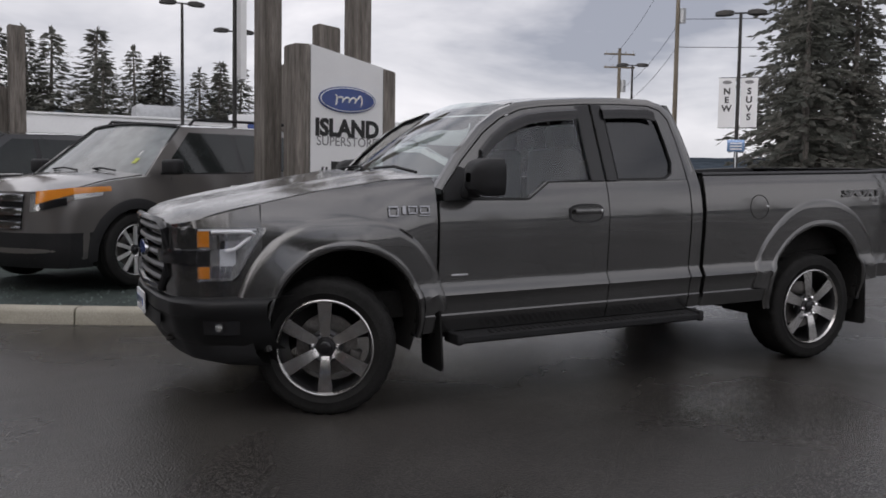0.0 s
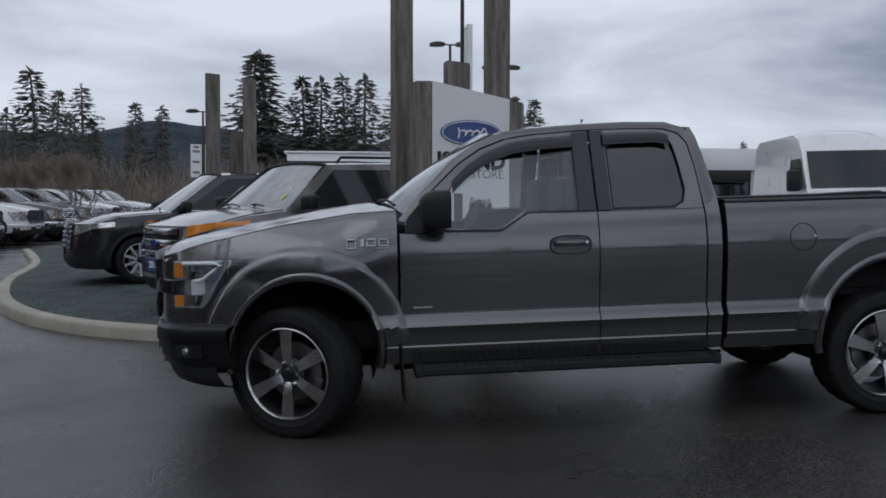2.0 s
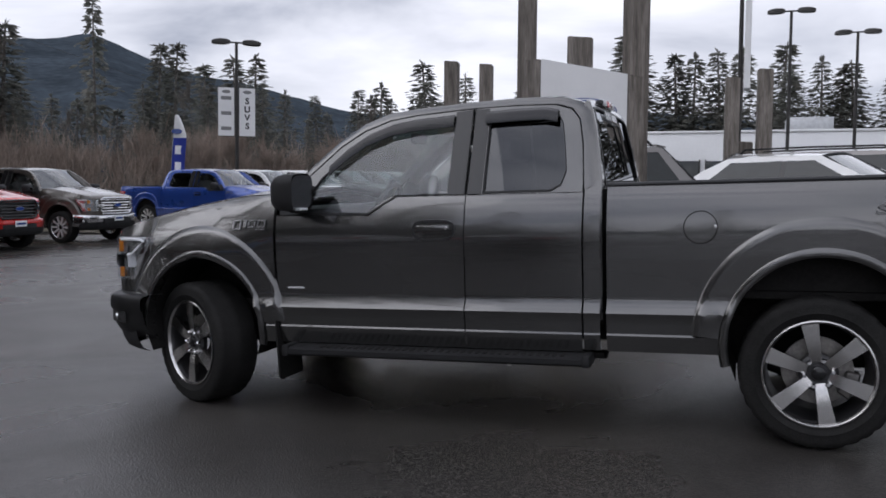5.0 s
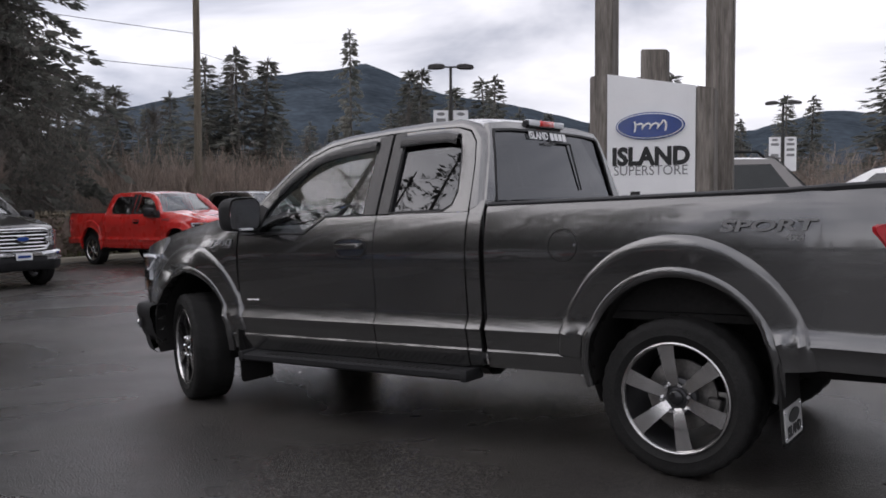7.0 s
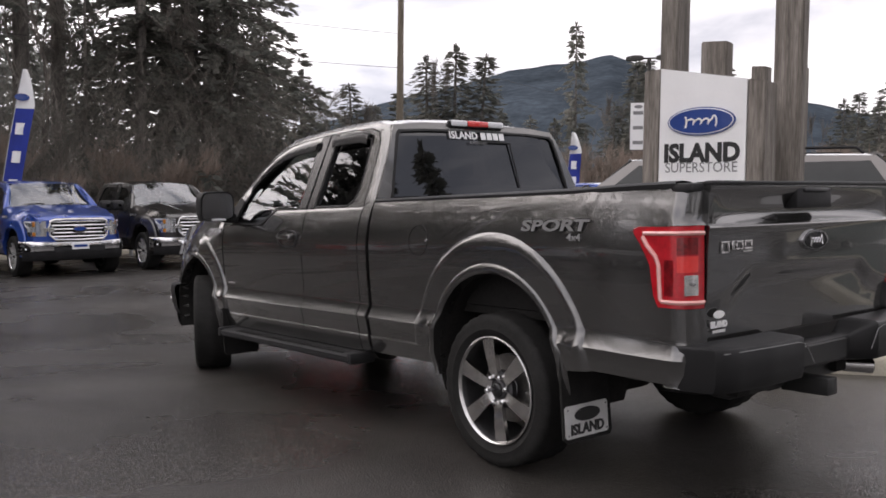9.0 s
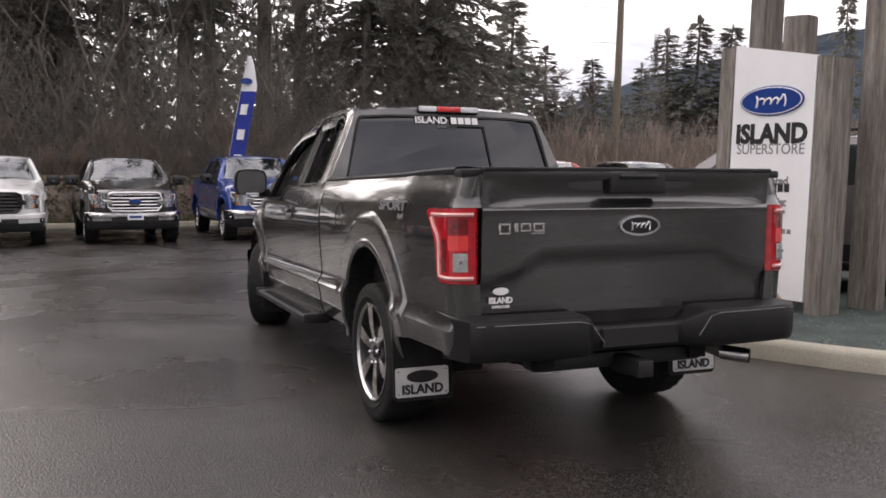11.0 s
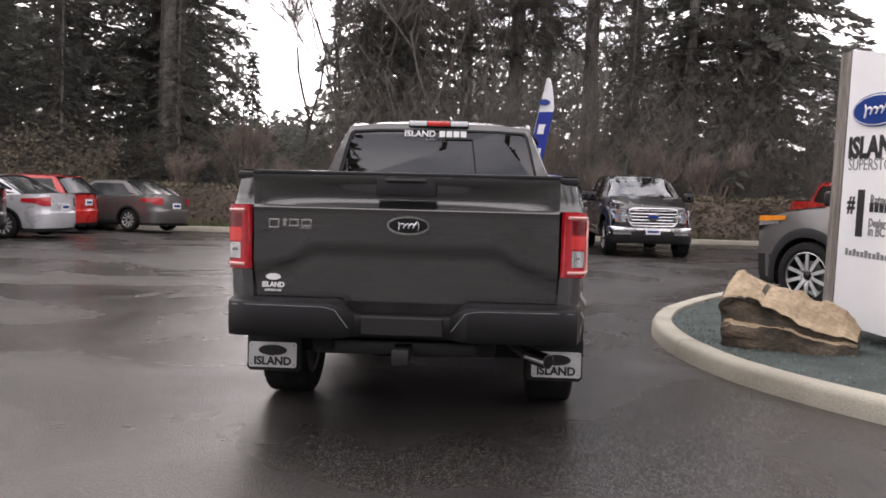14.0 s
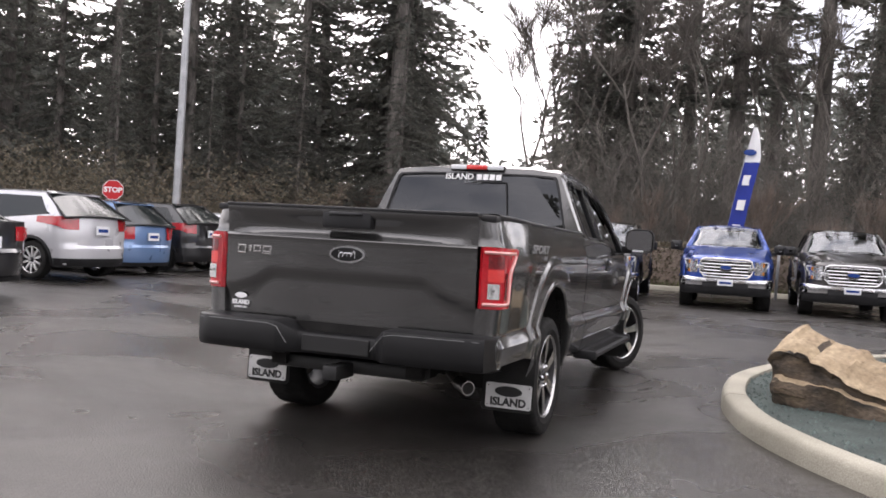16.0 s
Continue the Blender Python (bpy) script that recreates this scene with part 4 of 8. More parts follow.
        sel = [(x, y + 0.010) for x, y in [(4.565, 0.963), (4.59, 0.963), (4.615, 0.962), (4.635, 0.962), (4.655, 0.962), (4.675, 0.961), (4.72, 0.959), (4.76, 0.952), (4.785, 0.936), (4.800, 0.905), (4.808, 0.872), (4.812, 0.838)]]
        to = part("tail_light", skin(tl_sheet(tl_z, 0.005, sel), (-0.02, -s * 0.02, 0)), "red_lens", T, "red tail light with pale light pipe")
        pipe = bmesh.new()
        path = [(4.824, 0.868, 1.158), (4.815, 0.905, 1.158), (4.795, 0.945, 1.158), (4.765, 0.968, 1.158), (4.70, 0.976, 1.158), (4.615, 0.979, 1.156), (4.610, 0.980, 1.140), (4.632, 0.980, 1.105), (4.668, 0.979, 1.065), (4.682, 0.978, 1.03), (4.690, 0.978, 0.890), (4.70, 0.977, 0.882), (4.765, 0.968, 0.880), (4.795, 0.945, 0.880), (4.815, 0.905, 0.880), (4.824, 0.868, 0.880)]
        tube(pipe, [(x, s * y, z) for x, y, z in path], 0.0095, 6)
        part("light_pipe", pipe, "pink_lens", to, "pale pink light pipe")
        part("dark_lens", tl_sheet(lambda x: (1.072, 1.140), 0.009, [(x - 0.002, y - 0.002) for x, y in sel[7:-1]]), "red_dark", to, "deep red upper lens")
        part("reflector", tl_sheet(lambda x: (1.000, 1.066), 0.009, [(x - 0.002, y - 0.002) for x, y in sel[7:-1]]), "red_light", to, "bright red lower lens")
        part("side_marker", tl_sheet(lambda x: (0.905, 1.05), 0.008, [(4.702, 0.968), (4.722, 0.967), (4.742, 0.964)]), "red_dark", to)
        part("reverse_lamp", tl_sheet(lambda x: (0.908, 0.990), 0.010, [(x, y) for x, y in sel[8:-1]]), "lamp_chrome", to, "clear reverse lamp")
        blb = bmesh.new()
        bmesh.ops.create_uvsphere(blb, u_segments=10, v_segments=6, radius=0.009, matrix=Matrix.Translation((4.816, s * 0.928, 0.955)))
        part("bulb", blb, "letter_grey", to, "grey bulb behind the clear lens")
    # hood
    hood, rows = bmesh.new(), []
    for i in range(27):
        t = i / 26
        row = []
        for j in range(33):
            u = -1 + 2 * j / 32
            xf, xr = -0.805 + 0.10 * abs(u) ** 2.4, 0.50 + 0.155 * u * u
            x = xf + (xr - xf) * t
            edge = half_width(x, interp(x, HOOD_SHUT), BODY_W) - 0.004
            zs, zc = interp(x, HOOD_SHUT) + 0.006, interp(x, HOOD_TOP)
            z = zs + (zc - zs) * (1 - abs(u) ** 3.4) + 0.014 * max(0, 1 - ((abs(u) - 0.48) / 0.12) ** 2) * min(1, t * 3) * (1 - 0.3 * t)
            z -= 0.045 * max(0, 1 - t * 9) ** 2
            row.append(Vector((x, u * edge, z)))
        rows.append(row)
    grid(hood, rows)
    part("hood", skin(hood, (0, 0, -0.03)), "beaded_paint" if hero else P, T, "rain-beaded hood" if hero else "")
    cowl, rows = bmesh.new(), []
    for i in range(5):
        t = i / 4
        rows.append([Vector((0.49 + 0.155 * u * u + t * 0.13, u * 0.80, 1.352 - 0.10 * u * u - 0.02 * math.sin(t * 3.14))) for u in [k / 10 - 1 for k in range(21)]])
    grid(cowl, rows)
    part("cowl", cowl, "black_plastic", T)
    for y0 in (-0.1, 0.55):
        wp = bmesh.new()
        tube(wp, [(0.60, y0, 1.372), (0.62, y0 - 0.3, 1.385), (0.66, y0 - 0.55, 1.35)], 0.009, 6)
        part("wiper", wp, "black_plastic", T)
    # windscreen, roof, back of the cab
    ws, rows = bmesh.new(), []
    for i in range(9):
        t = i / 8
        rows.append([Vector(((0.60 + 0.125 * u * u) * (1 - t) + (1.27 + 0.055 * u * u) * t - 0.03 * math.sin(math.pi * t) * (1 - u * u), u * (0.80 * (1 - t) + 0.63 * t), (1.362 - 0.075 * u * u) * (1 - t) + (1.812 - 0.05 * u * u) * t)) for u in [k / 8 - 1 for k in range(17)]])
    grid(ws, rows)
    part("windscreen", ws, "screen_glass", T).visible_shadow = False
    for s in (-1, 1):
        pl, rows = bmesh.new(), []
        for i in range(9):
            t = i / 8
            a = Vector((0.725 * (1 - t) + 1.325 * t, s * (0.80 * (1 - t) + 0.63 * t), 1.287 * (1 - t) + 1.762 * t))
            x = 0.672 * (1 - t) + 1.32 * t
            z = interp(x, ROOF_LINE)
            b = Vector((x, s * (lean(z) - 0.018), z))
            rows.append([a + Vector((0, -s * 0.03, 0)), a, a.lerp(b, 0.5) + Vector((-0.012, s * 0.008, 0.008)), b])
        grid(pl, rows)
        part("windscreen_pillar", pl, P, T)
    roof, rows = bmesh.new(), []
    for i in range(21):
        t = i / 20
        row = []
        for j in range(21):
            u = -1 + 2 * j / 20
            xf = 1.27 + 0.055 * u * u
            xr = 2.515 - 0.06 * u * u
            x = xf + (xr - xf) * t
            ze = interp(x, ROOF_LINE)
            w = lean(ze) - 0.018
            crown = 0.034 * (1 - abs(u) ** 2.2) * min(1, 0.5 + 2 * t) * min(1, 0.35 + (1 - t) * 4)
            row.append(Vector((x, u * w, ze + crown - 0.012 * max(0, 1 - ((abs(u) - 0.80) / 0.05) ** 2))))
        rows.append(row)
    grid(roof, rows)
    part("roof", roof, P, T)
    back, rows = bmesh.new(), []
    B_OUT = [(-0.915, 0.60), (-0.92, 1.10), (-0.905, 1.285), (-0.875, 1.345), (-0.764, 1.60), (-0.708, 1.73), (-0.680, 1.79), (-0.45, 1.815), (0, 1.825), (0.45, 1.815), (0.680, 1.79), (0.708, 1.73), (0.764, 1.60), (0.875, 1.345), (0.905, 1.285), (0.92, 1.10), (0.915, 0.60)]
    B_IN = [(-0.75, 1.335), (-0.755, 1.345), (-0.757, 1.355), (-0.75, 1.38), (-0.69, 1.62), (-0.662, 1.72), (-0.64, 1.745), (-0.45, 1.758), (0, 1.765), (0.45, 1.758), (0.64, 1.745), (0.662, 1.72), (0.69, 1.62), (0.75, 1.38), (0.757, 1.355), (0.755, 1.345), (0.75, 1.335)]
    def rear_x(z):
        return interp(z, [(0.5, 2.612), (1.345, 2.608), (1.60, 2.566), (1.73, 2.535), (1.80, 2.505), (1.84, 2.46)])
    ring(back, B_OUT, B_IN, lambda u, v, d: Vector((rear_x(v) - d, u, v)), 0.03)
    part("cab_back", back, P, T)
    bg = bmesh.new()
    bg.faces.new([bg.verts.new((rear_x(v) - 0.012, u, v)) for u, v in B_IN])
    bgo = part("rear_window", bg, "tint_glass", T, smooth=False)
    bgo.visible_shadow = False
    seal = bmesh.new()
    ring(seal, [(u * 1.025, v + (0.014 if v > 1.5 else -0.014)) for u, v in B_IN], B_IN, lambda u, v, d: Vector((rear_x(v) + 0.003 - d, u, v)), 0.02)
    part("rear_window_seal", seal, "black_plastic", T)
    for a, b in (((-0.02, 1.70), (0.26, 1.70)), ((0.26, 1.70), (0.30, 1.40))):
        sl = bmesh.new()
        tube(sl, [(rear_x(a[1]) - 0.004, a[0], a[1]), (rear_x(b[1]) - 0.004, b[0], b[1])], 0.006, 6)
        part("sliding_pane_bar", sl, "black_plastic", bgo)
    cho = part("high_lamp_housing", boxed(2.470, 2.515, -0.23, 0.23, 1.797, 1.836, 0.008), "gloss_black", T)
    for s in (-1, 1):
        part("cargo_lamp", boxed(2.478, 2.520, min(s * 0.09, s * 0.225), max(s * 0.09, s * 0.225), 1.800, 1.838, 0.008), "plate_white", cho, "clear cargo lamp")
    part("high_stop_lamp", boxed(2.474, 2.524, -0.088, 0.088, 1.800, 1.838, 0.008), "red_light", cho, "red high stop lamp")
    # grille and bumper
    gb = front_sheet(NOSE, -0.56, 0.56, lambda y, x: (0.70, 1.09), 24, -0.035, 4)
    go = part("grille", gb, "gloss_black", T, "dark slatted grille" if grille == "dark" else "chrome slatted grille")
    gm = "dark_alloy" if grille == "dark" else "chrome"
    rim2 = bmesh.new()
    tube(rim2, [(nose_x(y) - 0.012, y, z) for y, z in ((-0.44, 0.72), (-0.51, 0.80), (-0.535, 0.92), (-0.51, 1.05), (-0.44, 1.088), (0, 1.095), (0.44, 1.088), (0.51, 1.05), (0.535, 0.92), (0.51, 0.80), (0.44, 0.72), (0, 0.71), (-0.44, 0.72))], 0.024, 8)
    part("grille_surround", rim2, "gloss_black" if grille == "dark" else "chrome", go)
    for k in range(5):
        z = 0.775 + 0.068 * k
        sb, rows = bmesh.new(), []
        for i in range(25):
            y = -0.49 + 0.98 * i / 24
            rows.append([Vector((nose_x(y) + e, y, z + h)) for e, h in ((0.02, -0.017), (-0.010, -0.015), (-0.016, -0.002), (-0.006, 0.014), (0.02, 0.016))])
        grid(sb, rows)
        part("grille_bar", sb, gm, go)
    em = frame_from((nose_x(0) - 0.022, 0, 0.915), (0, -1, 0))
    eb = bmesh.new()
    oval(eb, 0.125, 0.05, em, -0.01, 0.008)
    eo = part("oval_badge", eb, "chrome", go, "chrome-rimmed blue oval badge")
    eb2 = bmesh.new()
    oval(eb2, 0.112, 0.040, em, 0.006, 0.011)
    part("badge_field", eb2, "logo_blue", eo)
    bump, rows = bmesh.new(), []
    for i in range(49):
        y = -0.955 + 1.91 * i / 48
        ay = abs(y)
        a = min(1.0, ay / 0.955)
        ang = a * a
        if ay > 0.915:
            x = interp(ay, PROW)
        else:
            x = interp(ay, PROW)
        rows.append([Vector((x + e, y * (1 - e * 0.3 * a), z)) for e, z in ((0.11, 0.415), (0.055, 0.455), (0.030, 0.50), (0.020, 0.545), (0.012, 0.585), (0.0, 0.600), (0.0, 0.640), (0.004, 0.668), (0.020, 0.684), (0.06, 0.695), (0.16, 0.70))])
    grid(bump, rows)
    bo = part("front_bumper", bump, P if bumper == "paint" else bumper, T)
    insert = front_sheet(PROW, -0.46, 0.46, lambda y, x: (0.50, 0.585), 16, -0.004 if hero else 0.006, 2)
    part("bumper_grille", insert, "black_plastic", bo)
    lower = bmesh.new()
    grid(lower, [[Vector((interp(abs(y), PROW) + e - (0 if hero else 0.062), y * 0.985, z)) for e, z in ((0.06, 0.50), (0.07, 0.45), (0.085, 0.40), (0.12, 0.35), (0.18, 0.33))] for y in [-0.93 + 1.86 * i / 40 for i in range(41)]])
    part("lower_valance", lower, "black_plastic", bo)
    fpl = bmesh.new()
    box(fpl, -0.855, -0.843, -0.155, 0.155, 0.535, 0.66, 0.004, 1)
    fpo = part("front_plate", fpl, "plate_white", bo, "dealer plate")
    part("plate_bar", boxed(-0.859, -0.854, -0.12, 0.12, 0.575, 0.62), "logo_blue", fpo)
    # box, tailgate, rear bumper
    part("bed_floor", boxed(2.66, 4.76, -0.82, 0.82, 0.72, 0.76), "under", T)
    part("bed_front", boxed(2.65, 2.69, -0.88, 0.88, 0.72, 1.30), "under", T)
    for s in (-1, 1):
        part("bed_wall", boxed(2.70, 4.76, min(s * 0.80, s * 0.83), max(s * 0.80, s * 0.83), 0.765, 1.29), "under", T)
    for s in (-1, 1):
        part("corner_top", boxed(4.70, 4.794, min(s * 0.80, s * 0.916), max(s * 0.80, s * 0.916), 1.32, 1.358, 0.010), "black_plastic", T)
        rail, rows = bmesh.new(), []
        for i in range(13):
            x = 2.642 + (4.72 - 2.642) * i / 12
            zt = rail_z(x)
            rows.append([Vector((x, s * y, zt + h)) for y, h in ((0.914, -0.016), (0.918, 0.003), (0.905, 0.013), (0.86, 0.016), (0.80, 0.010), (0.795, -0.03))])
        grid(rail, rows)
        part("rail_cap", rail, "black_plastic", T, "black bed rail cap")
    def gate_x(y, z):
        line = interp(abs(y), [(0.50, 1.0), (0.62, 0.93), (0.80, 0.88)])
        k = max(0.0, min(1.0, (line - z) / 0.07))
        k = k * k * (3 - 2 * k)
        face = interp(z, [(0.70, 4.812), (1.10, 4.824), (1.165, 4.829), (1.176, 4.834), (1.182, 4.830), (1.190, 4.822), (1.315, 4.830), (1.335, 4.838), (1.352, 4.838), (1.362, 4.815)])
        v = max(0.0, min(1.0, (z - 1.182) / 0.135))
        scoop = 0.052 * math.sin(math.pi * v ** 0.75) * max(0.0, 1 - (abs(y) / 0.80) ** 3)
        return face - scoop - 0.026 * k - 0.012 * (y / 0.82) ** 2
    zs = [0.70, 0.73, 0.76, 0.80, 0.84, 0.88, 0.90, 0.92, 0.94, 0.96, 0.98, 1.0, 1.02, 1.06, 1.10, 1.14, 1.165, 1.175, 1.18, 1.185, 1.19, 1.20, 1.215, 1.23, 1.25, 1.27, 1.29, 1.30, 1.315, 1.325, 1.335, 1.345, 1.352, 1.362]
    gate = bmesh.new()
    grid(gate, [[Vector((gate_x(y, z), y, z)) for z in zs] for y in [-0.820 + 1.64 * i / (64 if hero else 16) for i in range(65 if hero else 17)]])
    tg = part("tailgate", skin(gate, (-0.05, 0, 0)), P, T, angle=28)
    part("gate_cap", boxed(4.790, 4.840, -0.822, 0.822, 1.347, 1.366, 0.007), "black_plastic", tg, "black plastic cap along the gate top")
    hdl = bmesh.new()
    box(hdl, 4.765, 4.838, -0.155, 0.165, 1.245, 1.347, 0.012)
    part("gate_handle_panel", hdl, "black_plastic", tg)
    part("gate_handle", boxed(4.800, 4.852, -0.105, 0.110, 1.318, 1.336, 0.006), "dark_alloy", tg)
    em = frame_from((4.826, 0.02, 1.098), (0, 1, 0))
    eb = bmesh.new()
    oval(eb, 0.118, 0.050, em, -0.01, 0.010)
    eo = part("oval_badge", eb, "chrome", tg, "chrome oval badge")
    eb2 = bmesh.new()
    oval(eb2, 0.104, 0.039, em, 0.008, 0.0125)
    part("badge_field", eb2, "gloss_black" if hero else "logo_blue", eo)
    eb3 = bmesh.new()
    script_stroke(eb3, em, 0.10, 0.045, 0.0125)
    part("badge_mark", eb3, "chrome", eo)
    # chrome name badges, as plain bars
    def badge(mx, parent, w, h, key):
        """A row of hollow plain blocks."""
        for a, b, h0, h1, e in ((0.0, 0.25, -0.5, 0.5, 0.17), (0.33, 0.42, -0.28, 0.5, 0.0), (0.47, 0.70, -0.28, 0.5, 0.17), (0.75, 1.0, -0.28, 0.5, 0.17), (0.72, 1.0, -0.5, -0.36, 0.0)):
            lb = bmesh.new()
            x0, x1, y0, y1, t = (a - 0.5) * w, (b - 0.5) * w, h0 * h, h1 * h, e * h
            if e:
                for q in ((x0, x1, y1 - t, y1), (x0, x1, y0, y0 + t), (x0, x0 + t, y0 + t, y1 - t), (x1 - t, x1, y0 + t, y1 - t)):
                    box(lb, q[0], q[1], q[2], q[3], 0, 0.006, 0.002, 1, mx)
            else:
                box(lb, x0, x1, y0, y1, 0, 0.006, 0.002, 1, mx)
            part("badge_bar", lb, key, parent, "plain chrome badge block")
    badge(frame_from((4.818, -0.62, 1.092), (0, 1, 0)), tg, 0.235, 0.050, "alloy")
    for s in (-1, 1):
        fw = half_width(0.485, 1.135, BODY_W)
        run, rise = half_width(0.60, 1.135, BODY_W) - half_width(0.37, 1.135, BODY_W), half_width(0.485, 1.165, BODY_W) - half_width(0.485, 1.105, BODY_W)
        badge(frame_from((0.485, s * (fw + 0.006), 1.135), (-s * 0.23, -run, 0), (0, s * rise, 0.06)), T, 0.245, 0.062, "dark_chrome")
        if hero:
            eco = boxed(0.745, 0.855, min(s * 0.956, s * 0.964), max(s * 0.956, s * 0.964), 0.752, 0.763, 0.002, 1)
            part("door_badge", eco, "chrome", T)
            mm = frame_from((4.13, s * 0.9665, 1.172), (1 if s < 0 else -1, 0, 0))
            words("side_lettering", "SPORT", 0.070, "letter_grey", T, mm @ Matrix(((1, 0.35, 0, 0), (0, 1, 0, 0), (0, 0, 1, 0), (0, 0, 0, 1))), 0.002, "grey outlined box-side lettering", 1.95)
            words("side_lettering", "4x4", 0.042, "letter_grey", T, mm @ Matrix.Translation((0.12, -0.052, 0)), 0.001, "", 1.3)
            if s < 0:
                fu = bmesh.new()
                w = half_width(3.115, 1.10, BOX_W)
                ring(fu, [(3.115 + 0.085 * math.cos(a), 1.095 + 0.085 * math.sin(a)) for a in [2 * math.pi * k / 36 for k in range(36)]], [(3.115 + 0.080 * math.cos(a), 1.095 + 0.080 * math.sin(a)) for a in [2 * math.pi * k / 36 for k in range(36)]], lambda u, v, d: Vector((u, -(half_width(u, v, BOX_W) + 0.002 - d), v)), 0.006)
                part("fuel_door", fu, "under", T, "round fuel door seam")
                fb = bmesh.new()
                lathe(fb, [(0.010, 0), (0.008, -0.008), (0.0005, -0.009)], 12, Matrix.Translation((3.188, -w, 1.098)))
                part("fuel_door_latch", fb, "chrome", T)
    rb, rows = bmesh.new(), []
    def rear_bump(y):
        a = abs(y)
        return interp(a, [(0.0, 4.98), (0.6, 4.975), (0.84, 4.955), (0.915, 4.925), (0.95, 4.87), (0.957, 4.72)])
    for i in range(61):
        y = -0.955 + 1.91 * i / 60
        a = abs(y)
        step = max(0.0, min(1.0, (a - 0.25) / 0.09))
        x = rear_bump(y)
        zt = 0.640 + 0.062 * step
        zlo = 0.525
        e0 = 0.10 * (1 - step)
        rows.append([Vector((x - e0 - e, y, z)) for e, z in ((0.10, zlo - 0.012), (0.016, zlo), (0.006, zlo + 0.012), (0.0, zlo + 0.05), (0.0, zt - 0.014), (0.006, zt - 0.003), (0.02, zt + 0.003), (0.16, zt + 0.010))])
    grid(rb, rows)
    rbo = part("rear_bumper", rb, "bumper_black" if hero else P, T, "black rear step bumper" if hero else "")
    for s in (-1, 1):
        trim = bmesh.new()
        tube(trim, [(rear_bump(y) + 0.003, s * y, z) for y, z in ((0.27, 0.585), (0.34, 0.672), (0.40, 0.685), (0.6, 0.687), (0.8, 0.687), (0.90, 0.683))], 0.0020, 6)
        part("bumper_edge_trim", trim, "letter_grey", rbo)
    lp = boxed(4.865, 4.888, -0.22, 0.22, 0.540, 0.632, 0.004, 1)
    part("plate_recess", lp, "letter_black", rbo)
    roll = bmesh.new()
    box(roll, 4.62, 4.80, -0.80, 0.80, 0.55, 0.70)
    part("rear_roll_pan", roll, "under", T)
    # underside
    ub = bmesh.new()
    for s in (-1, 1):
        box(ub, -0.55, 4.75, min(s * 0.40, s * 0.50), max(s * 0.40, s * 0.50), 0.43, 0.58)
    box(ub, -0.60, 2.60, -0.75, 0.75, 0.50, 0.66)
    box(ub, 0.5, 2.2, -0.22, 0.22, 0.36, 0.52, 0.04)
    box(ub, 2.75, 3.25, 0.05, 0.45, 0.38, 0.60, 0.05)
    part("chassis", ub, "under", T)
    hitch = bmesh.new()
    box(hitch, 4.70, 4.93, -0.045, 0.045, 0.395, 0.475, 0.008)
    box(hitch, 4.60, 4.72, -0.50, 0.50, 0.41, 0.49, 0.02)
    part("hitch_receiver", hitch, "letter_black", T)
    if hero:
        ex = bmesh.new()
        tube(ex, [(2.4, 0.3, 0.44), (3.2, 0.45, 0.46), (4.2, 0.52, 0.50), (4.55, 0.60, 0.46), (4.66, 0.705, 0.42), (4.73, 0.77, 0.415)], 0.036, 10)
        exo = part("exhaust_pipe", ex, "brake", T)
        tip = bmesh.new()
        tube(tip, [(4.64, 0.690, 0.422), (4.75, 0.790, 0.412)], 0.040, 14)
        exo_tip = part("exhaust_tip", tip, "alloy", exo, "dulled steel exhaust tip")
        # a dark solid plug gives the shade of a hollow pipe
        bore = bmesh.new()
        tube(bore, [(4.73, 0.772, 0.4138), (4.753, 0.793, 0.4117)], 0.034, 14)
        part("bore", bore, "under", exo_tip, "black plug painted for the shade in the pipe mouth")
        stk = frame_from((4.772, -0.715, 0.785), (0, 1, 0))
        ov = bmesh.new()
        oval(ov, 0.042, 0.017, stk @ Matrix.Translation((0, 0.03, 0.022)), 0.0, 0.002)
        part("dealer_decal", ov, "white", tg, "white dealer decal")
        words("decal_lettering", "ISLAND", 0.036, "white", tg, stk @ Matrix.Translation((0, -0.012, 0.022)), 0.0018)
        words("decal_lettering", "SUPERSTORE", 0.016, "white", tg, stk @ Matrix.Translation((0, -0.040, 0.022)), 0.0004)
        tilt = frame_from((rear_x(1.745) + 0.004, -0.022, 1.738), (0, 1, 0), (-0.25, 0, 1))
        words("window_lettering", "ISLAND", 0.068, "white", bgo, tilt @ Matrix.Translation((-0.118, 0, 0)), 0.0014, "white window lettering", 1.05, 0.001)
        nb = bmesh.new()
        for k in range(4):
            box(nb, 0.030 + 0.054 * k, 0.074 + 0.054 * k, -0.023, 0.025, 0, 0.001, 0, 1, tilt)
        part("window_lettering", nb, "white", bgo)
        words("window_lettering", "SUPERSTORE", 0.026, "letter_grey", bgo, tilt @ Matrix.Translation((0.0, -0.046, 0)), 0.0, "", 1.0, 0.001)
    # inside
    for s in (-1, 1):
        seat = part("seat", boxed(1.30, 1.78, s * 0.38 - 0.25, s * 0.38 + 0.25, 0.86, 1.02, 0.05), "seat", T)
        part("backrest", boxed(1.72, 1.88, s * 0.38 - 0.24, s * 0.38 + 0.24, 0.98, 1.50, 0.05), "seat", seat)
        part("headrest", boxed(1.80, 1.90, s * 0.38 - 0.13, s * 0.38 + 0.13, 1.50, 1.66, 0.04), "seat", seat)
    part("rear_bench", boxed(2.38, 2.52, -0.65, 0.65, 0.95, 1.42, 0.05), "seat", T)
    dash = bmesh.new()
    box(dash, 0.72, 1.02, -0.78, 0.78, 0.95, 1.24, 0.06)
    box(dash, 0.66, 1.85, -0.86, 0.86, 0.52, 0.60)
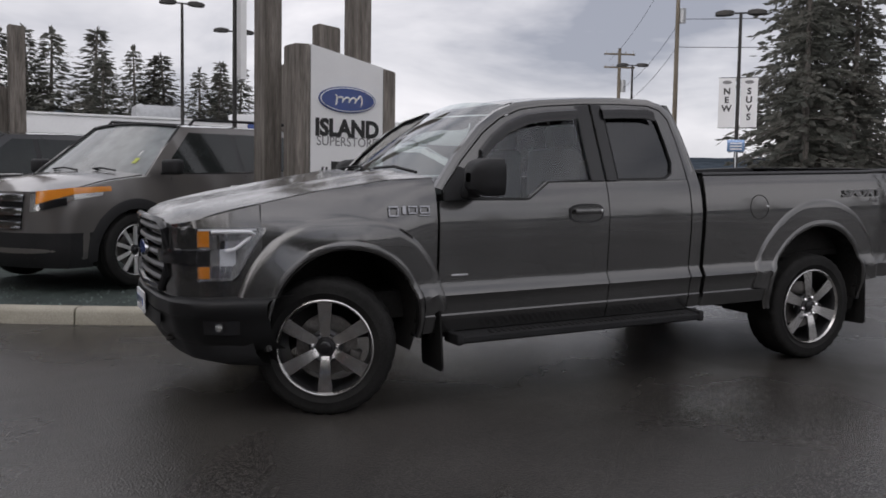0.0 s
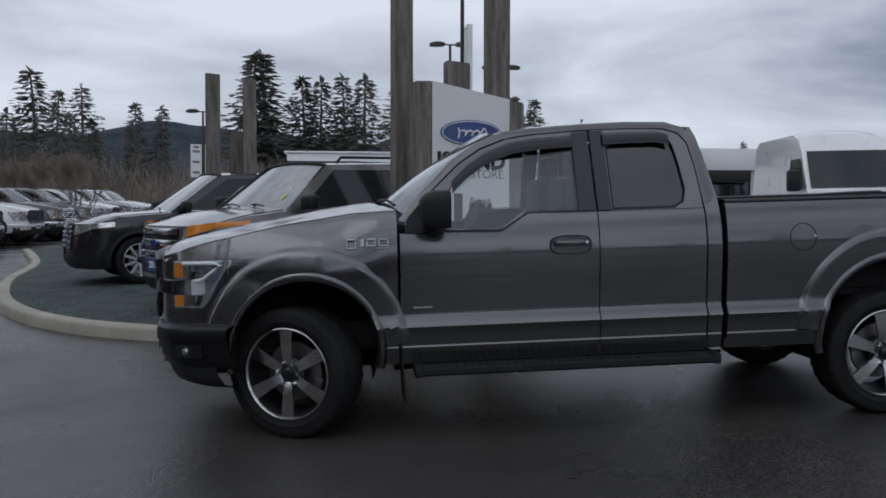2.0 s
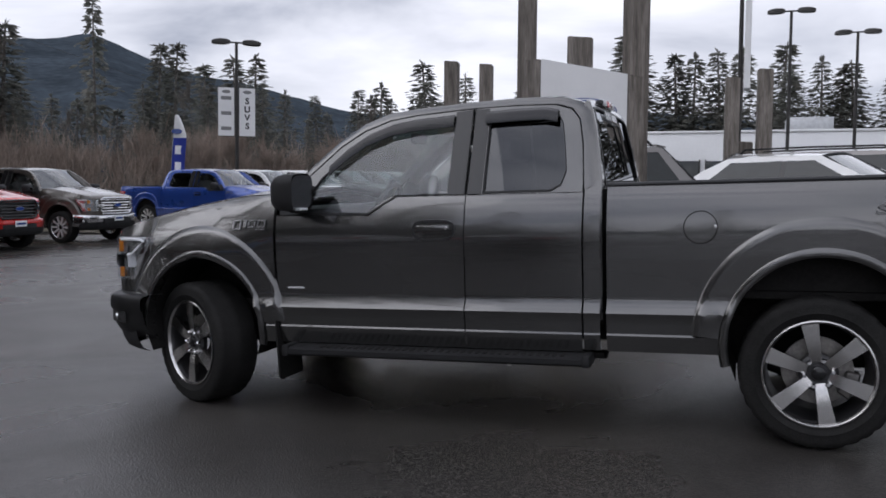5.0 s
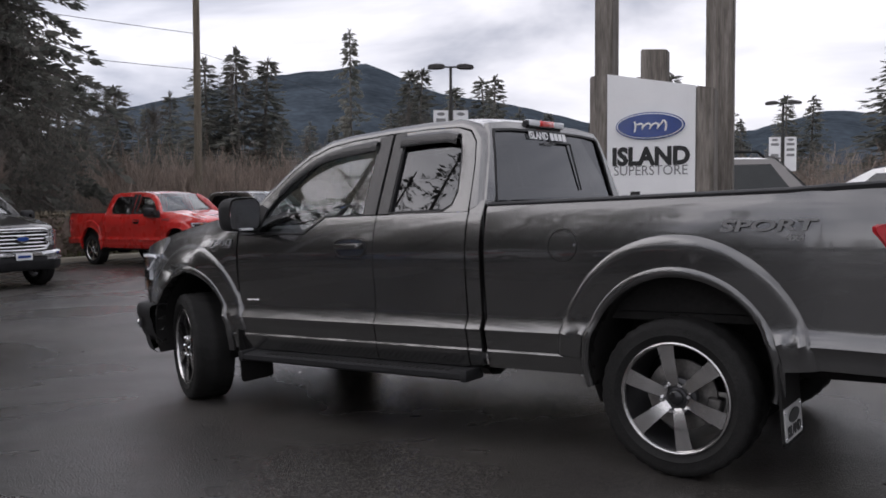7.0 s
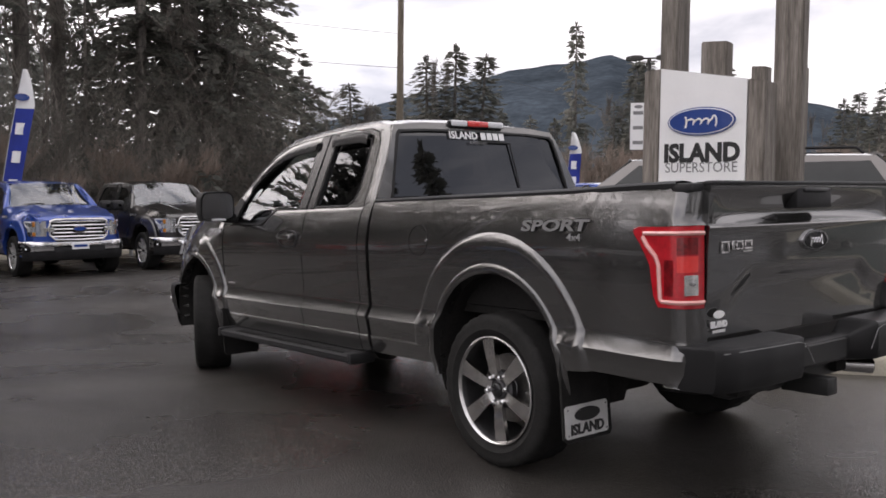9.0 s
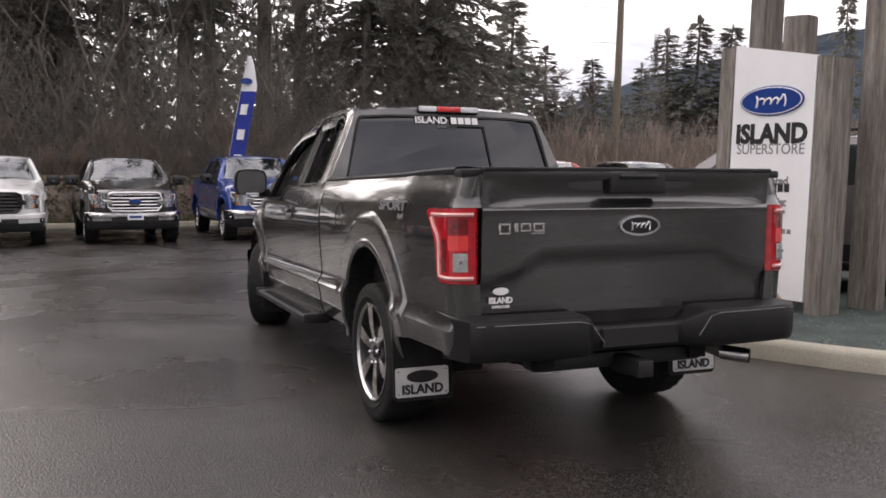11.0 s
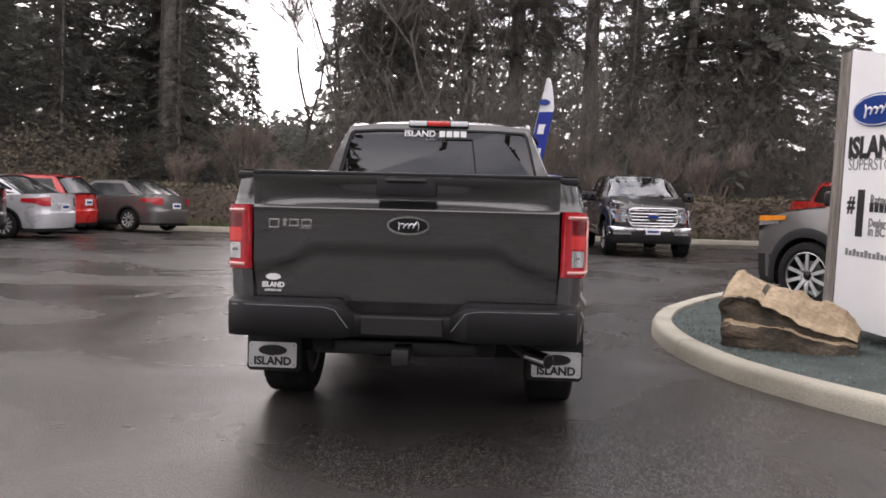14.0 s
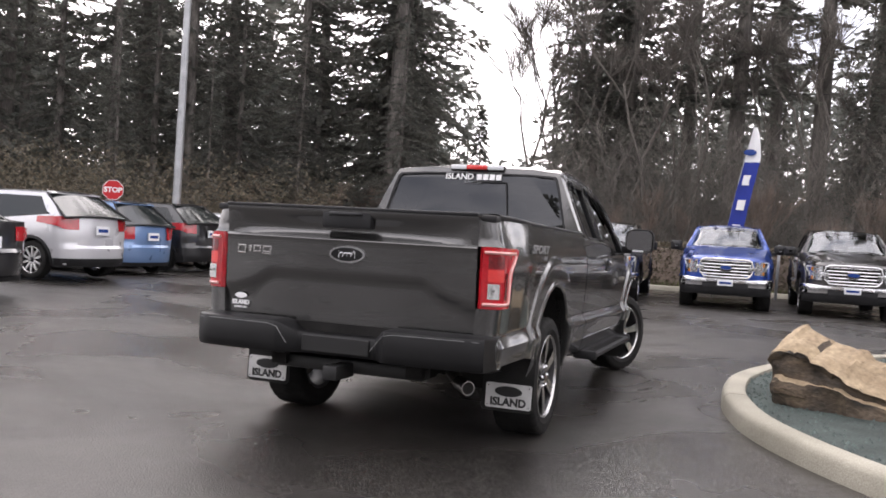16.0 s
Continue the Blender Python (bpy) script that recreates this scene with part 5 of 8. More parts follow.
    box(dash, 2.54, 2.58, -0.85, 0.85, 0.6, 1.33)
    part("dashboard", dash, "interior", T)
    stw = bmesh.new()
    sm = Matrix.Translation((1.14, -0.38, 1.19)) @ Matrix.Rotation(radians(-65), 4, "Y")
    tube(stw, [sm @ Vector((0.185 * math.cos(a), 0.185 * math.sin(a), 0)) for a in [2 * math.pi * k / 24 for k in range(25)]], 0.016, 6)
    tube(stw, [sm @ Vector((-0.18, 0, 0)), sm @ Vector((0.18, 0, 0))], 0.02, 6)
    tube(stw, [sm @ Vector((0, 0, 0)), sm @ Vector((0, 0, -0.25))], 0.03, 6)
    part("steering_wheel", stw, "interior", T)
    rv = boxed(1.22, 1.26, -0.12, 0.12, 1.63, 1.70, 0.015)
    part("rear_view_mirror", rv, "interior", T)
    SHEAR[0], CREW[0] = 0.0, False
    for x in (0.10, 3.68):
        ax = bmesh.new()
        tube(ax, [(x, -0.70, 0.385), (x, 0.70, 0.385)], 0.05, 8)
        if x > 1:
            box(ax, 3.53, 3.83, -0.16, 0.16, 0.27, 0.50, 0.06)
        part("axle", ax, "under", T)
    # wheels
    w = make_wheel(T, wheel_style, 96 if hero else 26)
    flip = Matrix.Rotation(math.pi, 4, "Z")
    w.matrix_basis = Matrix.Translation((0.055, -0.790, 0.378)) @ Matrix.Rotation(radians(-steer), 4, "Z")
    copy_thing(w, Matrix.Translation((0.13, 0.800, 0.386)) @ Matrix.Rotation(radians(-steer), 4, "Z") @ flip @ Matrix.Rotation(radians(20), 4, "Y"))
    copy_thing(w, Matrix.Translation((3.683, -0.812, 0.386)) @ Matrix.Rotation(radians(-10), 4, "Y"))
    copy_thing(w, Matrix.Translation((3.683, 0.812, 0.386)) @ flip)
    if m is not None:
        T.matrix_world = m
    return T


def f_headlight(s, push, z0, z1, y0=0.735):
    """The headlight's shell, wrapped round the corner; its lower edge climbs to the rear."""
    bm, rows = bmesh.new(), []
    pts = [(y0, interp(y0, NOSE))] + [p for p in NOSE if y0 + 0.003 < p[0]]
    dense = []
    for (ya, xa), (yb, xb) in zip(pts, pts[1:]):
        for k in range(4):
            dense.append((ya + (yb - ya) * k / 4, xa + (xb - xa) * k / 4))
    dense.append(pts[-1])
    for y, x in dense:
        lo = interp(x, [(-0.46, z0), (-0.42, z0 + 0.09), (-0.33, z1 - 0.035)])
        rows.append([Vector((x - push, s * (y + push * 0.9), lo + (z1 - lo) * j / 8)) for j in range(9)])
    grid(bm, rows)
    return skin(bm, (0.03, -s * 0.01, 0))


def thing_part(bm, name, material, parent, label):
    return part(name, bm, material, parent, label)


hero_truck = make_pickup("pickup_truck", "dark grey metallic pickup truck on wet asphalt, front wheels turned", "grey_paint", steer=25, hero=True, m=on_ground(0, 0), bumper="bumper_black")


# ---- ground, island, sign ----
gb = bmesh.new()
xs = [-900, -300, -120, -60] + [-50 + 5 * k for k in range(21)] + [60, 120, 300, 900]
grid(gb, [[Vector((x, y, ground_z(x, y))) for y in xs] for x in xs])
tagged(part("ground", gb, "asphalt", None, smooth=True), "dark wet asphalt car lot with damp sheen", "ground", kind="structure")

KERB = [(-8.5, 19.0), (-6.4, 13.5), (-5.4, 9.3), (-4.4, 6.4), (-3.5, 4.7), (-2.6, 3.62), (-1.8, 3.02), (-1.1, 2.62), (-0.4, 2.28), (0.5, 2.02), (1.3, 1.95), (2.1, 2.0), (3.0, 2.22), (4.0, 2.75), (5.2, 3.7), (7.2, 5.6), (10.0, 8.6)]


def smooth_line(pts, n):
    """n points along a smooth line through the given ones."""
    pts = [Vector((*p, 0)) for p in pts]
    out = []
    for i in range(len(pts) - 1):
        a, b, c, d = pts[max(i - 1, 0)], pts[i], pts[i + 1], pts[min(i + 2, len(pts) - 1)]
        k = max(2, int((c - b).length / 0.16))
        for j in range(k):
            t = j / k
            out.append(0.5 * ((2 * b) + (c - a) * t + (2 * a - 5 * b + 4 * c - d) * t * t + (3 * b - a - 3 * c + d) * t ** 3))
    out.append(pts[-1])
    return out


kerb_line = smooth_line(KERB, 0)
KERB_PROFILE = ((0.0, -0.02), (0.006, 0.10), (0.022, 0.130), (0.05, 0.142), (0.16, 0.145), (0.185, 0.138), (0.195, 0.11), (0.195, 0.02))
cum = [0.0]
for a, b in zip(kerb_line, kerb_line[1:]):
    cum.append(cum[-1] + (b - a).length)
kerb = thing("kerb", "pale concrete kerb round the gravel island", "kerb", kind="structure")
inner_line = []
stones, cur, nextcut = [], [], 3.0
for i, p in enumerate(kerb_line):
    d = (kerb_line[min(i + 1, len(kerb_line) - 1)] - kerb_line[max(i - 1, 0)]).normalized()
    nrm = Vector((-d.y, d.x, 0))
    row = [Vector((p.x + nrm.x * o, p.y + nrm.y * o, ground_z(p.x, p.y) + h)) for o, h in KERB_PROFILE]
    inner_line.append(p + nrm * 0.19)
    cur.append((row, d))
    if cum[i] > nextcut or i == len(kerb_line) - 1:
        if len(cur) > 1:
            stones.append(cur)
        cur = [(row, d)]
        nextcut = cum[i] + 3.0
for st in stones:
    rows = [r for r, d in st]
    rows[0] = [p + st[0][1] * 0.008 for p in rows[0]]
    rows[-1] = [p - st[-1][1] * 0.008 for p in rows[-1]]
    kb = bmesh.new()
    vs = grid(kb, rows)
    kb.faces.new(vs[0])
    kb.faces.new(vs[-1][::-1])
    part("kerb_stone", kb, "kerb", kerb, angle=50)

bed, rows = bmesh.new(), []
far_line = [Vector((-5.0 + 15.0 * i / (len(inner_line) - 1), 22.0 - 9.0 * i / (len(inner_line) - 1), 0)) for i in range(len(inner_line))]
for a, b in zip(inner_line, far_line):
    row = []
    for k in range(15):
        p = a.lerp(b, (k / 14) ** 1.4)
        n = noise.noise(Vector((p.x * 1.3, p.y * 1.3, 0)))
        row.append(Vector((p.x, p.y, ground_z(p.x, p.y) + 0.105 + 0.03 * min(1, k / 4) + 0.02 * n * min(1, k / 2))))
    rows.append(row)
grid(bed, rows)
tagged(part("gravel_island", bed, "gravel_bed", None), "grey-green gravel bed of the island", "ground", kind="structure")

# loose gravel over the near part of the island
rng = random.Random(4)
verts, faces = [], []
for _ in range(9000):
    i = rng.randrange(len(inner_line))
    u = rng.random() ** 1.6 * 0.28
    p = inner_line[i].lerp(far_line[i], u) + Vector((rng.uniform(-.1, .1), rng.uniform(-.1, .1), 0))
    if not (-4.5 < p.x < 5.2 and p.y < 8.5):
        continue
    z = ground_z(p.x, p.y) + 0.112 + 0.03 * min(1, u * 4)
    r = rng.uniform(0.010, 0.024)
    a = rng.uniform(0, 6.28)
    b0 = len(verts)
    for k in range(4):
        verts.append((p.x + r * math.cos(a + k * 1.57) * rng.uniform(.7, 1.2), p.y + r * math.sin(a + k * 1.57) * rng.uniform(.7, 1.2), z - r * 0.3))
    verts.append((p.x, p.y, z + r * 0.7))
    faces += [(b0, b0 + 1, b0 + 4), (b0 + 1, b0 + 2, b0 + 4), (b0 + 2, b0 + 3, b0 + 4), (b0 + 3, b0, b0 + 4)]
me = bpy.data.meshes.new("gravel")
me.from_pydata(verts, [], faces)
me.materials.append(M["stone"])
tagged(new("gravel", me), "loose crushed grey-green stones on the island", "gravel", kind="stuff")

# the sign
sx, sy = 1.69, 3.582
ang = math.atan2(0.163, 0.878)
sign = thing("dealer_sign", "tall white dealer sign panel between weathered timber posts", "sign", m=Matrix.Translation((sx, sy, ground_z(sx, sy) + 0.10)) @ Matrix.Rotation(ang, 4, "Z"))
zb = -(ground_z(sx, sy) + 0.10)
TL, TR, BZ = 2.709 + zb, 2.541 + zb, 0.315 + zb


def sign_prism(name, poly, y0, y1, material, label="", bevel=0.0):
    bm = bmesh.new()
    prism(bm, poly, lambda u, v, d: Vector((u, d, v)), y0, y1)
    if bevel:
        bmesh.ops.bevel(bm, geom=bm.edges[:], offset=bevel, segments=2, affect="EDGES")
    return part(name, bm, material, sign, label, angle=30)


panel = sign_prism("sign_panel", [(-0.446, BZ), (0.446, BZ), (0.446, TR), (-0.446, TL)], -0.03, 0.03, "panel_white", "white painted sign panel")
for k in range(3):
    sign_prism("panel_rail", [(-0.44, 0.6 + 0.8 * k), (0.44, 0.6 + 0.8 * k), (0.44, 0.7 + 0.8 * k), (-0.44, 0.7 + 0.8 * k)], 0.032, 0.10, "timber")


def post(name, x, y, w, d, top, slope=0.0, label="weathered grey timber post"):
    bm = bmesh.new()
    prism(bm, [(x - w / 2, -0.12), (x + w / 2, -0.12), (x + w / 2, top - slope), (x - w / 2, top)], lambda u, v, e: Vector((u, e, v)), y - d / 2, y + d / 2)
    bmesh.ops.bevel(bm, geom=bm.edges[:], offset=0.012, segments=2, affect="EDGES")
    return part(name, bm, "timber", sign, label, angle=30)


post("timber_post", -0.541, 0.10, 0.186, 0.26, TL - 0.01, -0.01)
post("timber_post", 0.535, 0.13, 0.175, 0.30, TR - 0.0, 0.03)
post("timber_post", -0.625, 0.632, 0.20, 0.29, 5.2)
post("timber_post", 0.575, 0.745, 0.285, 0.16, 3.98 + zb, 0.03)
post("timber_post", -0.041, 0.382, 0.275, 0.16, 3.00 + zb, 0.02)
pm = Matrix.Translation((0, -0.0305, 0)) @ Matrix.Rotation(radians(90), 4, "X")


def on_panel(u, v):
    return pm @ Matrix.Translation((u, v + zb - 0.006, 0))


ob_ = bmesh.new()
oval(ob_, 0.352, 0.142, on_panel(-0.005, 2.165), 0.0, 0.016)
o1 = part("oval_emblem", ob_, "logo_blue", panel, "blue oval emblem with pale border")
ob_ = bmesh.new()
oval(ob_, 0.338, 0.130, on_panel(-0.005, 2.165), 0.014, 0.0185)
o2 = part("oval_border", ob_, "white", o1)
ob_ = bmesh.new()
oval(ob_, 0.328, 0.121, on_panel(-0.005, 2.165), 0.017, 0.021)
part("oval_field", ob_, "logo_blue", o1)
ob_ = bmesh.new()
script_stroke(ob_, on_panel(-0.005, 2.165), 0.30, 0.115, 0.021)
part("emblem_mark", ob_, "white", o1, "plain white flowing mark")
words("lettering", "ISLAND", 0.245, "letter_black", panel, on_panel(0.0, 1.85), 0.012, "bold black lettering", 0.95, 0.003)
words("lettering", "SUPERSTORE", 0.142, "letter_grey", panel, on_panel(0.0, 1.71), 0.0, "thin grey lettering", 0.92, 0.003)
words("lettering", "#", 0.20, "letter_black", panel, on_panel(-0.29, 1.37), 0.006, "", 0.9, 0.003)
words("lettering", "1", 0.50, "letter_black", panel, on_panel(-0.150, 1.28), 0.030, "", 0.9, 0.003)
for t_, v_, k_ in (("Rated", 1.415, "letter_grey"), ("Dealer", 1.225, "letter_grey"), ("in BC", 1.155, "letter_grey")):
    words("lettering", t_, 0.115 if t_ != "Dealer" else 0.095, k_, panel, on_panel(-0.02, v_), 0.003, "", 0.9, 0.003, "LEFT")
for k in range(4):
    bar = bmesh.new()
    box(bar, -0.02 + 0.068 * k, 0.035 + 0.068 * k, 1.310 + zb, 1.390 + zb, 0.0, 0.003, 0, 1, pm)
    part("lettering_bar", bar, "letter_black", panel)
for k in range(11):
    bar = bmesh.new()
    box(bar, -0.32 + 0.056 * k, -0.280 + 0.056 * k, 0.925 + zb, (0.985 if k in (0, 2, 5, 8) else 0.968) + zb, 0.0, 0.003, 0, 1, pm)
    part("address_bar", bar, "letter_grey", panel, "grey web address block")


# ---- parked cars ----
def make_car(name, label, category, paint_key, P, m=None, group="", trim="black_plastic", wheel_style="five"):
    """A parked car. P holds its main measures; the front axle is at x = 0 and it faces -x."""
    T = thing(name, label, category, group)
    wb, f, r, hw, rad = P["wb"], P["f"], P["r"], P["hw"], P["rad"]
    belt, roof = P["belt"], P["roof"]
    wsb, wst, rt, rb_, deck = P["wsb"], P["wst"], P["rt"], P["rb"], P["deck"]
    sill, R = P.get("sill", 0.26), rad + 0.055
    zc = rad + 0.01
    x0, x1 = -f + 0.30, wb + r - 0.22

    def top(x):
        return interp(x, belt)

    def wide(x, z):
        k = interp(z, [(sill, 0.93), (0.35, 0.965), (0.55, 0.985), (0.80, 1.0), (1.0, 0.985), (1.25, 0.94)])
        e = max(0.0, -(x - 0.1)) ** 1.8 * 0.10 + max(0.0, x - wb + 0.1) ** 1.8 * 0.10
        return hw * k - e

    def bottom(x):
        for c in (0.0, wb):
            if abs(x - c) < R:
                return max(sill, zc + math.sqrt(R * R - (x - c) ** 2) - 0.03)
        return sill

    cols = sorted({round(x0 + (x1 - x0) * i / 40, 4) for i in range(41)} | {round(c + R * math.cos(math.pi * i / 20), 4) for c in (0.0, wb) for i in range(21)})
    cols = [x for x in cols if x0 <= x <= x1]
    FE = [(sill - 0.06, 0.10), (sill + 0.02, 0.03), (0.42, 0.0), (0.58, 0.012), (0.75, 0.03), (1.0, 0.07), (1.2, 0.12)]
    RE = [(sill - 0.06, 0.09), (sill + 0.04, 0.02), (0.48, 0.0), (0.58, 0.0), (0.63, 0.045), (0.85, 0.05), (1.2, 0.10)]

    def body_pt(q, z, s, push=0.0):
        """The skin: q 0 to 1 round the nose, 1 to 2 along the side, 2 to 3 round the tail."""
        if q < 1:
            x = -f + (x0 + f) * q ** 3.2 + interp(z, FE) * (1 - q ** 5)
            return Vector((x - push * (1 - q ** 3), s * (q * wide(x0, z) + push * q ** 2), z))
        if q > 2:
            u = 3 - q
            x = wb + r - (wb + r - x1) * u ** 3.2 - interp(z, RE) * (1 - u ** 5)
            return Vector((x + push * (1 - u ** 3), s * (u * wide(x1, z) + push * u ** 2), z))
        x = x0 + (q - 1) * (x1 - x0)
        return Vector((x, s * (wide(x, z) + push), z))

    qs = [k / 12 for k in range(12)] + [1 + (x - x0) / (x1 - x0) for x in cols] + [2 + k / 12 for k in range(1, 13)]
    ZB = (0.35, 0.42, 0.48, 0.55, 0.58, 0.63, 0.70, 0.80, 0.90, 1.0, 1.1)
    for s in (-1, 1):
        bm, rows = bmesh.new(), []
        for q in qs:
            x = x0 if q < 1 else (x1 if q > 2 else x0 + (q - 1) * (x1 - x0))
            lo, hi = (bottom(x), top(x)) if 1 <= q <= 2 else (sill - 0.04, top(x))
            rows.append([body_pt(q, z, s) for z in [lo] + [min(max(b, lo), hi) for b in ZB] + [hi]])
        grid(bm, rows)
        bmesh.ops.dissolve_degenerate(bm, dist=0.0004, edges=bm.edges)
        part("body_side", bm, paint_key, T)

        def patch(q0, q1, z_of, n, push, mseg=3, s=s):
            b_, rws = bmesh.new(), []
            for i in range(n + 1):
                q = q0 + (q1 - q0) * i / n
                za, zb_ = z_of(i / n)
                rws.append([body_pt(q, za + (zb_ - za) * k / mseg, s, push) for k in range(mseg + 1)])
            grid(b_, rws)
            return b_
        for c in (0.0, wb):
            ar, rows = bmesh.new(), []
            for i in range(25):
                a = math.radians(-8 + 196 * i / 24)
                rows.append([Vector((c + (R + dr) * math.cos(a), s * (wide(c + (R + dr) * math.cos(a), max(sill, zc + R * math.sin(a))) + dy), zc - 0.03 + (R + dr) * math.sin(a))) for dr, dy in ((P.get("archw", 0.05), 0.003), (P.get("archw", 0.05) - 0.02, 0.012), (0.0, 0.012), (-0.01, -0.06))])
            grid(ar, rows)
            part("arch_trim", ar, trim, T)
            ww, rows = bmesh.new(), []
            for i in range(13):
                a = math.radians(-15 + 210 * i / 12)
                rows.append([Vector((c + R * math.cos(a), s * y, zc - 0.03 + R * math.sin(a))) for y in (hw - 0.05, hw - 0.40)])
            vs = grid(ww, rows)
            ww.faces.new([q[1] for q in vs])
            part("wheel_well", ww, "under", T)
        sb = bmesh.new()
        grid(sb, [[Vector((x, s * y, z)) for y, z in ((hw * 0.955, sill + 0.09), (hw * 0.96, sill + 0.02), (hw * 0.90, sill - 0.05), (hw * 0.7, sill - 0.04))] for x in (R * 0.98, wb / 2, wb - R * 0.98)])
        part("side_skirt", sb, trim, T)
        # greenhouse side
        def gy(z):
            return hw * 0.945 - (z - P["bz"]) * (0.24 / (roof - P["bz"]))
        def at(u, v, d, s=s):
            return Vector((u, s * (gy(v) + d), v))
        o = [(wsb, top(wsb) - 0.01), (wsb + (wst - wsb) * 0.5, (top(wsb) + roof) / 2 - 0.005), (wst, roof - 0.045), ((wst + rt) / 2, roof - 0.025), (rt, roof - 0.055), (rt + (rb_ - rt) * 0.5, (roof + top(rb_)) / 2), (rb_, top(rb_) - 0.01), ((rb_ + wsb) * 0.5, top((rb_ + wsb) / 2) - 0.01)]
        mid = wsb + (rb_ - wsb) * P.get("bp", 0.5)
        a = [(wsb + 0.22, top(wsb + 0.22) + 0.02), (wst + 0.08, roof - 0.115), (mid - 0.04, roof - 0.10), (mid - 0.02, top(mid) + 0.02)]
        b = [(mid + 0.05, top(mid) + 0.02), (mid + 0.04, roof - 0.10), (rt - 0.06, roof - 0.125), (rb_ - (rb_ - rt) * 0.55 - 0.04, top(rb_) + 0.06), (rb_ - 0.26, top(rb_) + 0.03)]
        g = bmesh.new()
        prism(g, o, at, -0.03, 0.0)
        part("cab_side", g, paint_key, T, smooth=False)
        band = bmesh.new()
        prism(band, [(u, v - 0.012) if v < roof - 0.2 else (u, v + 0.012) for u, v in [a[0], a[1], b[2], b[3], b[4]]], at, 0.0002, 0.0028)
        part("pillar_trim", band, "gloss_black", T, smooth=False)
        for loop, nm in ((a, "side_window"), (b, "rear_side_window")):
            w = bmesh.new()
            prism(w, loop, at, 0.0005, 0.005)
            part(nm, w, "far_glass", T, smooth=False)
        line = bmesh.new()
        tube(line, [at(u, v, 0.004) for u, v in a[:1] + [(mid, top(mid) + 0.005), b[-1]]], 0.008, 6)
        part("window_trim", line, P.get("wtrim", "black_plastic"), T)
        for x in (wsb + 0.30, mid, P.get("dseam", rb_ - 0.45)):
            q = bmesh.new()
            tube(q, [(x + 0.02, s * (wide(x, z) + 0.0005), z) for z in (sill + 0.1, 0.5, 0.7, top(x) - 0.02)], 0.004, 4)
            part("door_seam", q, "under", T)
        for x in (mid - 0.18, P.get("dseam", rb_ - 0.45) - 0.12):
            q = bmesh.new()
            hz = top(x) - 0.14
            y = wide(x, hz)
            box(q, x - 0.09, x + 0.09, min(s * y, s * (y + 0.03)), max(s * y, s * (y + 0.03)), hz - 0.014, hz + 0.016, 0.009)
            part("door_handle", q, P.get("handle", paint_key), T)
        mi = bmesh.new()
        box(mi, wsb + 0.16, wsb + 0.30, min(s * (hw - 0.02), s * (hw + 0.20)), max(s * (hw - 0.02), s * (hw + 0.20)), top(wsb) + 0.02, top(wsb) + 0.18, 0.04, 3)
        part("side_mirror", mi, P.get("mirror", paint_key), T)
        # lamps
        hz0, hz1 = P["hl"]
        q1 = 1 + 0.30 / (x1 - x0)
        ho = part("headlight", patch(0.60, q1, lambda t: (hz0 + (hz1 - hz0) * (0.05 + 0.85 * t ** 1.6), hz1 + 0.05 * t), 14, 0.012), "lamp_chrome", T, "clear headlight")
        if P.get("amber"):
            part("turn_lamp", patch(0.66, q1 + 0.02, lambda t: (hz1 - 0.100 + 0.125 * t, hz1 + 0.022 + 0.050 * t), 14, 0.017), "amber", ho, "amber turn lamp")
            part("lamp_bezel", patch(0.70, 0.94, lambda t: (hz0 + 0.02 + 0.06 * t, hz1 - 0.084 + 0.05 * t), 8, 0.015), "gloss_black", ho)
        tlz0, tlz1 = P["tl"]
        tq = 2 - P.get("tld", 0.30) / (x1 - x0)
        part("tail_light", patch(tq, 2.42, lambda t: (tlz0 + (tlz1 - tlz0) * (0.45 * max(0, 1 - 2.2 * t)), tlz1 - 0.03 * max(0, 1 - 2 * t)), 14, 0.014), "red_lens", T, "red tail light")
        part("lower_trim", patch(1 + (R + 0.02 - x0) / (x1 - x0), 1 + (wb - R - 0.02 - x0) / (x1 - x0), lambda t: (sill, sill + P.get("clad", 0.10)), 8, 0.008), trim, T)
        part("bumper_trim", patch(0.0, 1.0 + max(0.02, (-R - 0.03 - x0)) / (x1 - x0), lambda t: (sill - 0.05, sill + P.get("clad", 0.10) + 0.05), 14, 0.006), trim, T)
        part("rear_bumper_trim", patch(2 - max(0.02, (x1 - wb - R - 0.03)) / (x1 - x0), 3.0, lambda t: (sill - 0.05, sill + P.get("clad", 0.10) + 0.02), 14, 0.006), trim, T)
    # hood, roof, tail
    def deck_sheet(xa, xb, n, crown, inset=0.0, edge_drop=0.0):
        bm, rows = bmesh.new(), []
        for i in range(n + 1):
            t = i / n
            row = []
            for j in range(17):
                u = -1 + 2 * j / 16
                x = xa(u) + (xb(u) - xa(u)) * t
                z = top(min(max(x, x0), x1))
                row.append(Vector((x, u * (wide(min(max(x, x0), x1), z)), z + crown * (1 - abs(u) ** 2.4) * min(1, 5 * t if not deck or xa(0) < 0 else 5 * (1 - t)))))
            rows.append(row)
        grid(bm, rows)
        return bm
    part("hood", deck_sheet(lambda u: -f + (x0 + f) * abs(u) ** 3.2 + interp(top(x0), FE) * (1 - abs(u) ** 5), lambda u: wsb + 0.06, 12, P.get("crown", 0.07), 0, 0.0), paint_key, T)
    if deck:
        part("boot_lid", deck_sheet(lambda u: rb_ - 0.05, lambda u: wb + r - (wb + r - x1) * abs(u) ** 3.2 - interp(top(x1), RE) * (1 - abs(u) ** 5), 8, 0.03), paint_key, T)
